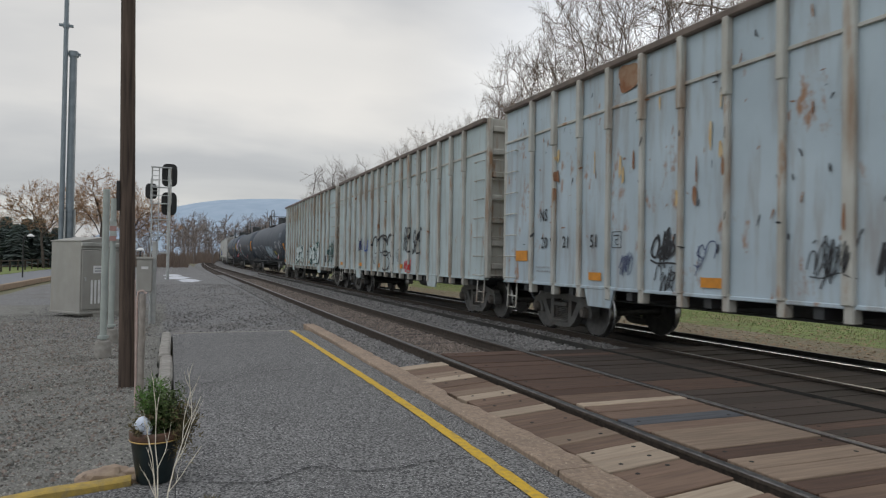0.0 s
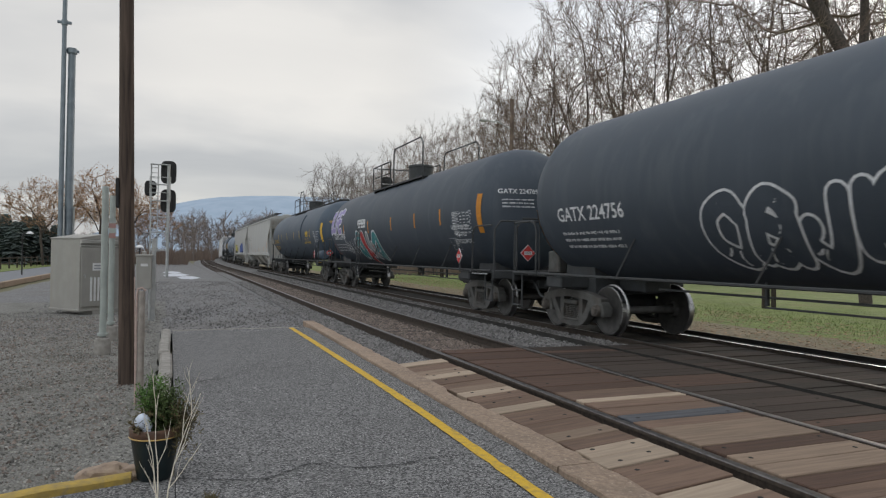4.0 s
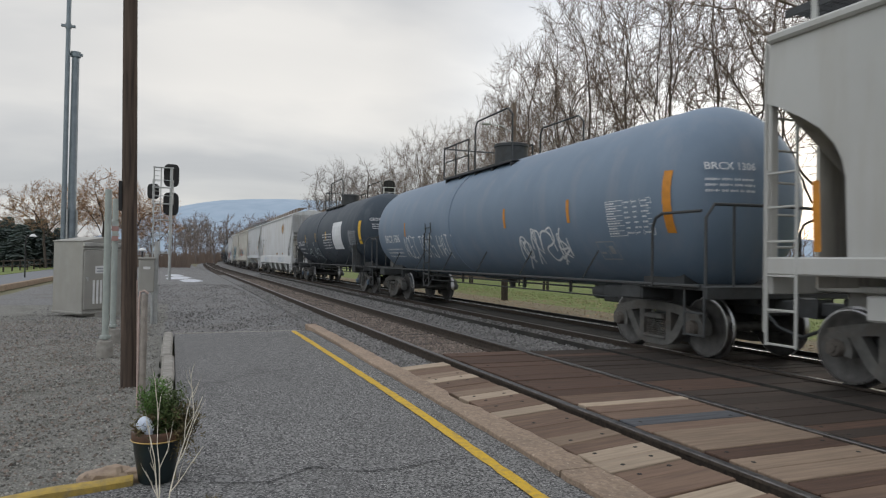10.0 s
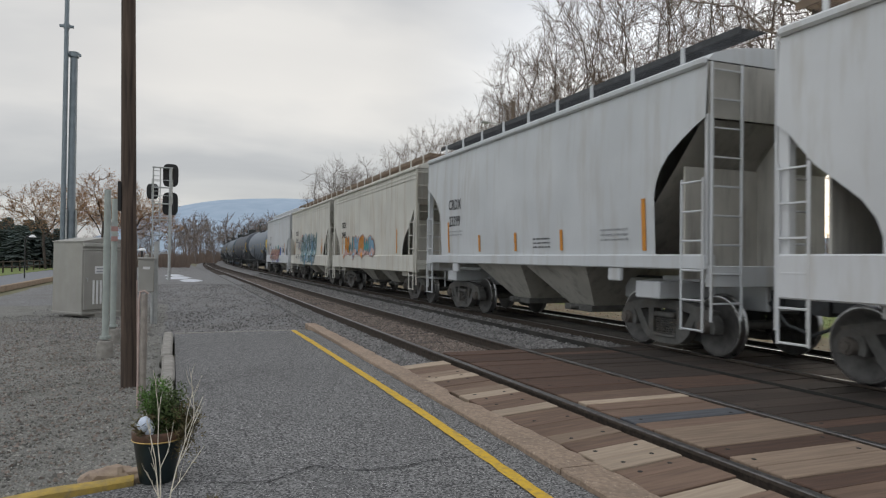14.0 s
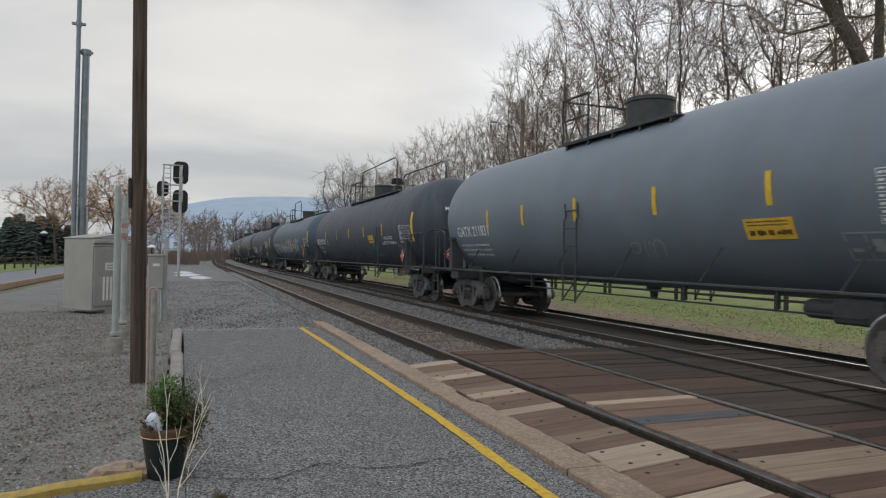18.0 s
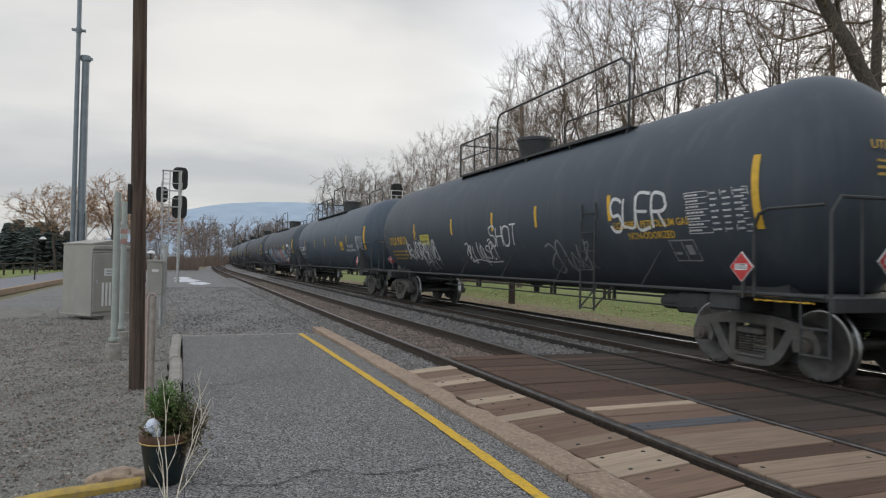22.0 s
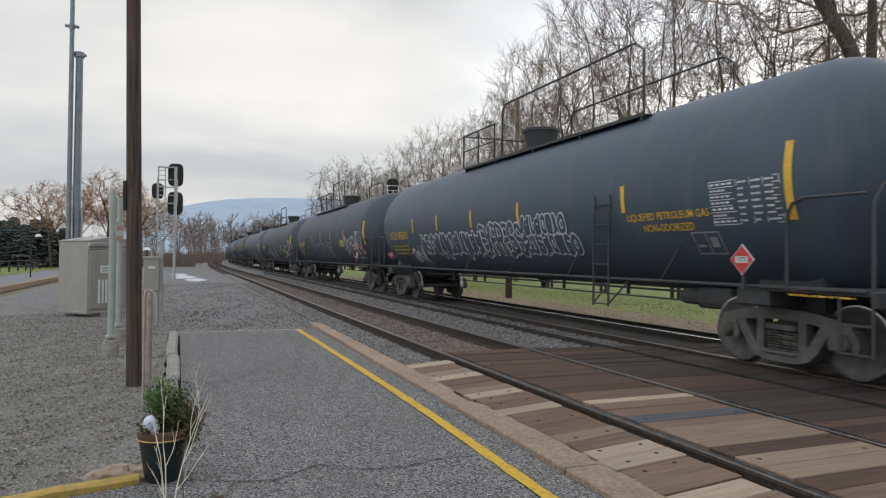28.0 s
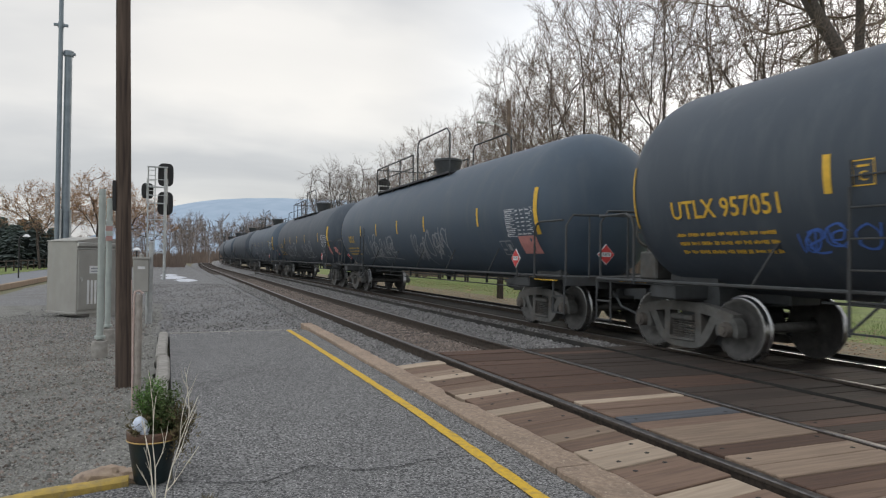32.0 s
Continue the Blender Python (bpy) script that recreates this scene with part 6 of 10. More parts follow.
def gondola(i, L, paint, label, load=True):
    half = L / 2
    car = thing("gondola_car", label, "gondola car", "freight cars of the train")
    CAR_PAINT[car] = paint
    e, W, z0, z1 = half - 0.55, 1.56, 1.02, 4.86
    ribs = [1.8 + k * 0.905 for k in range(int((L - 3.3) / 0.905) + 1)]
    step = (L - 3.6) / (len(ribs) - 1)
    ribs = [1.8 + k * step for k in range(len(ribs))]
    wide = len(ribs) // 2
    for sd in (-1, 1):
        me = Mesh()
        a, b = (sd * W, sd * (W - 0.03))
        n = 60
        rnd = random.Random(i * 7 + sd)
        vs, fs = [], []
        zs = [z0, 1.5, 2.2, 3.0, 3.7, 4.08, 4.45, z1]
        for k in range(n + 1):
            x = -e + 2 * e * k / n
            for z in zs:
                vs.append((x, a + sd * (rnd.uniform(-0.010, 0.012) if 1.2 < z < 4.7 and 0 < k < n else 0), z))
        m = len(zs)
        for k in range(n):
            for j in range(m - 1):
                q = (k * m + j, (k + 1) * m + j, (k + 1) * m + j + 1, k * m + j + 1)
                fs.append(q if sd < 0 else q[::-1])
        me.add(vs, fs)
        me.add([(-e, b, z0), (e, b, z0), (e, b, z1), (-e, b, z1)], [(3, 2, 1, 0) if sd < 0 else (0, 1, 2, 3)])
        part("side_wall", me, MAT[paint], car, smooth=60)
        for k, r in enumerate(ribs):
            x = -half + r
            w = 0.15 if k == wide else 0.085
            me = Mesh()
            me.box(x - w / 2, x + w / 2, *sorted((sd * W, sd * (W + 0.085))), z0 - 0.02, 4.02 if k != wide else z1 - 0.1, 0.015)
            if k != wide:
                me.box(x - 0.055, x + 0.055, *sorted((sd * W, sd * (W + 0.115))), 3.70, z1 - 0.1, 0.015)
            me.box(x - 0.06, x + 0.06, *sorted((sd * (W - 0.1), sd * (W + 0.05))), 0.80, z0 + 0.02, 0.012)
            part("rib", me, MAT["gond_rib"], car, smooth=0)
        me = Mesh()
        me.box(-e, e, *sorted((sd * (W - 0.02), sd * (W + 0.10))), z1 - 0.12, z1, 0.02)
        part("top_chord", me, MAT["gond_top"], car, smooth=0)
        me = Mesh()
        me.box(-e, e, *sorted((sd * W, sd * (W + 0.035))), 4.04, 4.09, 0.008)
        part("belt_rail", me, MAT["gond_rib"], car, smooth=0)
        me = Mesh()
        me.box(-e, e, *sorted((sd * (W - 0.12), sd * (W + 0.03))), 0.965, z0, 0.01)
        for q in (-1, 1):
            me.prism([(q * (half - 4.6), 0.97), (q * (half - 4.5), 0.66), (q * (half - 3.85), 0.66), (q * (half - 3.75), 0.97)][::-q], *sorted((sd * (W - 0.02), sd * (W + 0.02))))
        part("side_sill", me, MAT[paint], car, smooth=0)
    for q in (-1, 1):
        me = Mesh()
        me.box(*sorted((q * (e - 0.04), q * e)), -W, W, z0, z1, 0.0)
        wall = part("end_wall", me, MAT["gond_rib"], car, smooth=0)
        for z in (1.3, 1.85, 2.4, 2.95, 3.5, 4.05, 4.6):
            me = Mesh()
            me.box(*sorted((q * e, q * (e + 0.09))), -W + 0.13, W - 0.13, z - 0.07, z + 0.07, 0.02)
            part("end_rib", me, MAT["gond_rib"], wall, smooth=0)
        for y in (-W, W - 0.12):
            me = Mesh()
            me.box(*sorted((q * e, q * (e + 0.11))), y, y + 0.12, z0, z1, 0.02)
            part("corner_post", me, MAT["gond_rib"], wall, smooth=0)
        for sd in (-1, 1):
            x0, x1 = q * (e - 0.55), q * (e - 0.08)
            me = Mesh()
            me.tube([(x0, sd * W, 0), (x0, sd * (W + 0.075), 0), (x1, sd * (W + 0.075), 0), (x1, sd * W, 0)], 0.013, 5)
            g1 = me.data("grab_iron", MAT["gond_rib"], 40)
            me = Mesh()
            me.tube([(q * (e + 0.09), sd * 1.42, 0), (q * (e + 0.16), sd * 1.42, 0), (q * (e + 0.16), sd * 0.98, 0), (q * (e + 0.09), sd * 0.98, 0)], 0.013, 5)
            g2 = me.data("grab_iron", MAT["gond_rib"], 40)
            for k in range(1, 8):
                part("grab_iron", g1, None, car, at=(0, 0, 0.62 + k * 0.46))
                part("grab_iron", g2, None, car, at=(0, 0, 0.62 + k * 0.46))
            me = Mesh()
            me.tube([(q * (e - 0.5), sd * (W - 0.05), 1.0), (q * (e - 0.5), sd * (W - 0.02), 0.43), (q * (e - 0.1), sd * (W - 0.02), 0.43), (q * (e - 0.1), sd * (W - 0.05), 1.0)], 0.018, 5)
            me.tube([(q * (e - 0.5), sd * (W - 0.03), 0.68), (q * (e - 0.1), sd * (W - 0.03), 0.68)], 0.014, 5)
            part("sill_step", me, MAT["gond_rib"], car, smooth=40)
        truck(car, q * (half - 2.1))
    couplers(car, half)
    me = Mesh()
    me.box(-e, e, -W + 0.03, W - 0.03, z0 - 0.03, z0 + 0.05)
    me.box(-half + 0.8, half - 0.8, -0.3, 0.3, 0.70, z0 - 0.02, 0.02)
    for k in range(9):
        x = -e + 0.9 + (2 * e - 1.8) * k / 8
        me.box(x - 0.07, x + 0.07, -W + 0.05, W - 0.05, 0.82, z0 - 0.02)
    for q in (-1, 1):
        me.box(*sorted((q * (half - 2.4), q * (half - 1.8))), -1.3, 1.3, 0.80, 1.0, 0.02)
    me.revolve([(0.0, -0.4), (0.2, -0.36), (0.2, 0.36), (0.0, 0.4)], "x", 16, (1.9, -0.8, 0.78))
    me.tube([(-half + 3, -0.7, 0.72), (half - 3, -0.7, 0.72)], 0.02, 5)
    part("underframe", me, MAT["frame_black"], car, smooth=30)
    me = Mesh()
    n, m = 24, 6
    rnd = random.Random(i)
    vs = [(-e + 0.05 + (2 * e - 0.1) * a / n, -W + 0.05 + (2 * W - 0.1) * b / m, 4.35 + rnd.uniform(-0.1, 0.12)) for b in range(m + 1) for a in range(n + 1)]
    fs = [(b * (n + 1) + a, b * (n + 1) + a + 1, (b + 1) * (n + 1) + a + 1, (b + 1) * (n + 1) + a) for b in range(m) for a in range(n)]
    me.add(vs, fs)
    part("load", me, MAT["ballast_rust"], car, "dark rubble load", smooth=0)

    def place(x, z, q=0.0):
        d = min(abs(x + half - r) for r in ribs)
        out = W + 0.022 + q
        if d < 0.06:
            out = W + 0.092 + q
        return (x, -out, z)
    return car, place, half


# ---------------- covered hopper ----------------


def hopper(i, L, paint, label, bays=3, cut="round", walk="walk_dark", straight=False, zt=4.25, sill_paint=None):
    half = L / 2
    car = thing("hopper_car", label, "hopper car", "freight cars of the train")
    CAR_PAINT[car] = paint
    W, z0, z1 = 1.55, 1.40, zt
    sp = sill_paint or paint
    e = half - 0.62
    c1 = 1.08 if cut == "round" else 1.32      # how far the end cut reaches in
    # outline of the side sheet, from the sill up round the end cut
    if cut == "round":
        end = [(e - c1, z0 + 0.12), (e - c1, 2.42), (e - c1 + 0.04, 2.62), (e - c1 + 0.14, 2.82), (e - c1 + 0.32, 3.02), (e - c1 + 0.55, 3.18), (e - 0.22, 3.36), (e, 3.46)]
    else:
        end = [(e - c1, z0 + 0.12), (e - c1, 1.72), (e - c1 + 0.07, 1.92), (e - c1 + 0.22, 2.12), (e - 0.52, 2.58), (e - 0.18, 2.98), (e, 3.12)]
    zc = end[-1][1]
    right = end + [(e, z1)]
    outline = [(-x, z) for x, z in right[::-1]] + right
    bulge = lambda z: 0.0 if straight else 0.05 * math.sin(math.pi * min(1, max(0, (z - z0) / (z1 - z0))))
    for sd in (-1, 1):
        # side sheet: columns of quads between the lower rim and the top
        me = Mesh()
        rim = {}
        xs = sorted(set([round(x, 4) for x, z in right if x < e] + [-round(x, 4) for x, z in right if x < e] + [-e, e] + [(-e + c1) + (2 * e - 2 * c1) * k / 16 for k in range(17)]))

        def low(x):
            ax = abs(x)
            zs = []
            for (xa, za), (xb, zb) in zip(end, end[1:]):
                if (xa - ax) * (xb - ax) <= 0 and xa != xb:
                    zs.append(za + (zb - za) * (ax - xa) / (xb - xa))
            return max(zs) if zs else z0
        inner = min(x for x, z in end)
        me2 = []
        for xa, xb in zip(xs, xs[1:]):
            mid = (xa + xb) / 2
            la, lb = (z0 if abs(mid) < inner else low(xa)), (z0 if abs(mid) < inner else low(xb))
            nz = 6
            vs = []
            for k in range(nz + 1):
                for x, lo in ((xa, la), (xb, lb)):
                    z = lo + (z1 - lo) * k / nz
                    vs.append((x, sd * (W + bulge(z)), z))
            fs = [(2 * k, 2 * k + 1, 2 * k + 3, 2 * k + 2) for k in range(nz)]
            me.add(vs, fs if sd < 0 else [f[::-1] for f in fs])
        part("side_sheet", me, MAT[paint], car, smooth=60)
        me = Mesh()
        me.box(-e, e, *sorted((sd * (W - 0.02), sd * (W + 0.07))), z1 - 0.05, z1 + 0.07, 0.03)
        if straight:
            for z in (z1 - 0.18, z1 - 0.30):
                me.box(-e, e, *sorted((sd * W, sd * (W + 0.02))), z - 0.02, z + 0.02, 0.006)
        part("roof_rail", me, MAT[paint], car, smooth=0)
        me = Mesh()
        me.box(-e, e, *sorted((sd * (W - 0.16), sd * (W + 0.06))), z0 - (0.40 if cut == "angle" else 0.08), z0 + 0.14, 0.02)
        for q in (-1, 1) if cut == "round" else ():
            me.box(*sorted((q * (e - 2.3), q * (e - 1.95))), *sorted((sd * (W - 0.05), sd * (W + 0.03))), z0 - 0.30, z0 - 0.06, 0.02)
        part("side_sill", me, MAT[sp], car, smooth=0)
        for q in (-1, 1):
            me = Mesh()
            for x in (e - 0.03, e - 0.46):
                me.tube([(q * x, sd * (W + 0.05), 0.45), (q * x, sd * (W + 0.05), 2.62)], 0.022, 5)
            for k in range(6):
                z = 0.47 + k * 0.42
                me.tube([(q * (e - 0.03), sd * (W + 0.05), z), (q * (e - 0.46), sd * (W + 0.05), z)], 0.016, 5)
            part("side_ladder", me, MAT[sp], car, smooth=40)
            me = Mesh()
            for y in (W - 0.02, W - 0.56):
                me.tube([(q * (e + 0.06), sd * y, 0.60), (q * (e + 0.06), sd * y, z1 - 0.02)], 0.024, 5)
            for k in range(9):
                z = 0.85 + k * 0.41
                me.tube([(q * (e + 0.06), sd * (W - 0.02), z), (q * (e + 0.06), sd * (W - 0.56), z)], 0.016, 5)
            part("end_ladder", me, MAT[sp], car, smooth=40)
            me = Mesh()
            wp = 0.05 if cut == "round" else 0.15
            me.box(*sorted((q * (e - wp), q * (e + 0.01))), *sorted((sd * (W - 0.12), sd * (W + 0.012))), z0, zc + 0.05, 0.012)
            part("corner_post", me, MAT[sp], car, smooth=0)
    # roof
    me = Mesh()
    n = 8
    prof = [(W * math.cos(math.pi * k / n), z1 + 0.02 + 0.30 * math.sin(math.pi * k / n)) for k in range(n + 1)]
    me.add([(x, y, z) for x in (-e, e) for y, z in prof], [(k, k + 1, n + 2 + k, n + 1 + k) for k in range(n)] + [tuple(range(n + 1))[::-1], tuple(range(n + 1, 2 * n + 2))])
    part("roof", me, MAT[paint], car, smooth=50)
    me = Mesh()
    for k in range(int(L / 3)):
        x = -e + 1.3 + (2 * e - 2.6) * k / max(1, int(L / 3) - 1)
        me.revolve([(0.0, z1 + 0.46), (0.34, z1 + 0.45), (0.38, z1 + 0.40), (0.38, z1 + 0.25)][::-1], "z", 16, (x, 0.0, 0))
    part("roof_hatches", me, MAT[paint], car, smooth=35)
    for sd in (-1, 1):
        me = Mesh()
        za, zb = z1 + 0.27, z1 + 0.46
        for k in range(8):
            y = sd * (0.64 + 0.065 * k)
            me.box(-e - 0.15, e + 0.15, y - 0.005, y + 0.005, zb, zb + 0.028)
        for k in range(int(2 * e / 0.12)):
            me.box(-e + k * 0.12, -e + k * 0.12 + 0.014, *sorted((sd * 0.62, sd * 1.12)), zb + 0.004, zb + 0.024)
        me.box(-e - 0.15, e + 0.15, *sorted((sd * 1.10, sd * 1.13)), zb - 0.06, zb + 0.04)
        part("roof_walk", me, MAT[walk], car, "grated running board", smooth=0)
        bk = Mesh().box(-0.04, 0.04, *sorted((sd * 1.12, sd * 1.15)), z1 + 0.02, zb + 0.05, 0.0).data("walk_bracket", MAT[paint], 0)
        x = -e + 0.3
        while x < e:
            part("walk_bracket", bk, None, car, at=(x, 0, 0))
            x += 1.25
    for q in (-1, 1):
        me = Mesh()
        me.add([(q * (e - c1 - 0.9), -W + 0.02, z0), (q * (e - c1 - 0.9), W - 0.02, z0), (q * (e - 0.1), W - 0.02, zc), (q * (e - 0.1), -W + 0.02, zc), (q * e, W, z1), (q * e, -W, z1), (q * e, W, zc), (q * e, -W, zc)],
               [(0, 1, 2, 3), (3, 2, 1, 0), (7, 6, 4, 5), (5, 4, 6, 7), (3, 2, 6, 7), (7, 6, 2, 3)])
        slope = part("end_slope", me, MAT["hop_under"] if cut == "round" else MAT[sp], car, smooth=0)
        for k in range(7) if i == 10 else ():
            f = 0.30 + 0.1 * k
            xr, zr = q * (e - c1 - 0.9 + f * (c1 + 0.8)), z0 + f * (zc - z0)
            me = Mesh()
            me.box(*sorted((xr - q * 0.02, xr + q * 0.10)), -W + 0.05, W - 0.05, zr - 0.09, zr + 0.02, 0.01)
            part("slope_rib", me, MAT[sp], slope, smooth=0)
        me = Mesh()
        me.prism([(q * (e - c1 - 0.85), 1.2), (q * (e - 0.14), 1.2), (q * (e - 0.14), zc - 0.08), (q * (e - c1 - 0.85), z0 + 0.02)][::q], -0.03, 0.03)
        me.box(*sorted((q * (e - 0.62), q * (e - 0.58))), -W + 0.12, W - 0.12, 1.18, z0 + (zc - z0) * (c1 + 0.24) / (c1 + 0.8))
        part("shear_plate", me, MAT["hop_under"], car, smooth=0)
        me = Mesh()
        me.box(*sorted((q * (e - 1.9), q * (e + 0.02))), -0.75, 0.75, 1.12, 1.20, 0.01)
        me.box(*sorted((q * (e - 0.06), q * (e + 0.04))), -W + 0.02, W - 0.02, 1.08, 1.38, 0.01)
        me.box(*sorted((q * (half - 1.3), q * (half - 0.75))), -0.3, 0.3, 0.7, 1.15, 0.02)
        me.box(*sorted((q * (half - 4.2), q * (half - 0.8))), -0.28, 0.28, 0.74, 1.12, 0.02)
        me.box(*sorted((q * (half - 2.4), q * (half - 1.8))), -1.4, 1.4, 0.84, 1.12, 0.02)
        me.revolve([(0.0, -0.25), (0.16, -0.22), (0.16, 0.22), (0.0, 0.25)], "y", 14, (q * (e - 1.1), -0.7, 1.45))
        part("end_platform", me, MAT[sp], car, smooth=30)
        truck(car, q * (half - 2.1))
    couplers(car, half)
    # discharge bays
    a0, a1 = -(e - 3.1), e - 3.1
    wb = (a1 - a0) / bays
    for k in range(bays):
        xa, xb = a0 + wb * k + 0.03, a0 + wb * (k + 1) - 0.03
        xm = (xa + xb) / 2
        g = min(0.42, wb * 0.22)
        me = Mesh()
        tw, bw, zb = W - 0.06, 0.72, 0.52
        if i == 10:
            g, bw, zb = 0.26, 1.15, 0.48
        vs = [(xa, -tw, z0), (xb, -tw, z0), (xb, tw, z0), (xa, tw, z0), (xm - g, -bw, zb), (xm + g, -bw, zb), (xm + g, bw, zb), (xm - g, bw, zb)]
        me.add(vs, [(0, 1, 5, 4), (1, 2, 6, 5), (2, 3, 7, 6), (3, 0, 4, 7), (4, 5, 6, 7)])
        part("discharge_bay", me, MAT[sp if i == 10 else "hop_under"], car, smooth=0)
        me = Mesh()
        me.box(xm - g - 0.08, xm + g + 0.08, -bw - 0.12, bw + 0.12, zb - 0.10, zb + 0.02, 0.01)
        me.tube([(xm, -bw - 0.3, zb - 0.04), (xm, bw + 0.3, zb - 0.04)], 0.04, 8)
        part("outlet_gate", me, MAT["truck"], car, smooth=30)
    me = Mesh()
    me.box(-e + 1, e - 1, -0.16, 0.16, 0.86, 1.16)
    part("centre_sill", me, MAT["frame_black"], car, smooth=0)
    place = lambda x, z, q=0.0: (x, -(W + bulge(z) + 0.012 + q) - (0.06 if z < z0 + 0.16 else 0.0), z)
    return car, place, half


# ---------------- the train ----------------
# couplers along the train, metres behind the line s = 0 at the start
JOINTS = [-2.8, 14.1, 31.0, 47.65, 70.15, 90.1, 111.0, 129.85, 147.95, 167.05, 185.7, 204.17, 216.7, 230.0, 243.0, 256.0, 273.4, 294.68, 315.28, 336.25, 357.35,
          378.5, 399.3, 420.35, 440.86, 461.67, 482.2, 502.0, 521.5, 542.2, 562.8, 583.4]
GAS_Y = ["NON ODORIZED", "LIQUEFIED PETROLEUM GAS"]
GAS_W = ["NON-ODORIZED", "LIQUEFIED", "PETROLEUM GAS"]
GAS_L = ["LIQUEFIED", "PETROLEUM GAS", "NON-ODORIZED"]
GAS_2 = ["LIQUEFIED PETROLEUM GAS", "NON-ODORIZED"]
WEIGHTS = {9: ("LD LMT 187300 LB 84950 KG", "LT WT 75700 LB 34350 KG"), 16: ("LD LMT 163100 LB", "LT WT 99900 LB"), 19: ("LD LMT 163800 LB 74300 KG", "LT WT 99200 LB 45000 KG")}
WORDS = [w for q in WEIGHTS.values() for w in q] + ["NS", "20", "21", "51", "15", "59", "1075", "GATX 224756", "GATX 224705", "UTLX 902366", "TGSX", "3206", "3150", "BRCX 1306", "CRDX 252227",
         "CRDX", "23399", "20488", "BLHX", "56360", "SHPX", "432142", "GATX 211831", "MTZX 330060", "CTCX 780117", "UTLX 958171", "TILX 304910", "TILX 300536",
         "UTLX 958305", "UTLX 958201", "UTLX 958380", "UTLX 957051", "UTLX", "C", "EXW", *GAS_Y, *GAS_W, *GAS_L, *GAS_2]
prepare_text(sorted(set(WORDS)))
CARS = []


def rust_wash():
    """Thin rust, broken up by noise so that the paint shows between."""
    m = mat("rust_wash", (0.62, 0.37, 0.13), (0.52, 0.33, 0.15), 5, 0.9, bump=0)
    nt = m.node_tree
    N, Lk = nt.nodes, nt.links
    co, n, r = N.new("ShaderNodeTexCoord"), N.new("ShaderNodeTexNoise"), N.new("ShaderNodeValToRGB")
    tr, mx = N.new("ShaderNodeBsdfTransparent"), N.new("ShaderNodeMixShader")
    n.inputs["Scale"].default_value, n.inputs["Detail"].default_value = 2.4, 8.0
    r.color_ramp.elements[0].position, r.color_ramp.elements[1].position = 0.30, 0.62
    Lk.new(co.outputs["Object"], n.inputs["Vector"])
    Lk.new(n.outputs["Fac"], r.inputs[0])
    # fades out towards the stain's rim
    sub, ln, fade, mul = N.new("ShaderNodeVectorMath"), N.new("ShaderNodeVectorMath"), N.new("ShaderNodeMapRange"), N.new("ShaderNodeMath")
    sub.operation, ln.operation, mul.operation = "MULTIPLY_ADD", "LENGTH", "MULTIPLY"
    sub.inputs[1].default_value, sub.inputs[2].default_value = (2, 0, 2), (-1, 0, -1)
    fade.inputs["From Min"].default_value, fade.inputs["From Max"].default_value = 1.0, 0.35
    Lk.new(co.outputs["Generated"], sub.inputs[0])
    Lk.new(sub.outputs[0], ln.inputs[0])
    Lk.new(ln.outputs["Value"], fade.inputs["Value"])
    Lk.new(fade.outputs[0], mul.inputs[0])
    Lk.new(r.outputs[0], mul.inputs[1])
    Lk.new(mul.outputs[0], mx.inputs[0])
    Lk.new(tr.outputs[0], mx.inputs[1])
    Lk.new(N["Principled BSDF"].outputs[0], mx.inputs[2])
    out = [k for k in N if k.type == "OUTPUT_MATERIAL"][0]
    Lk.new(mx.outputs[0], out.inputs["Surface"])
    return m


MAT["rust_wash"] = rust_wash()


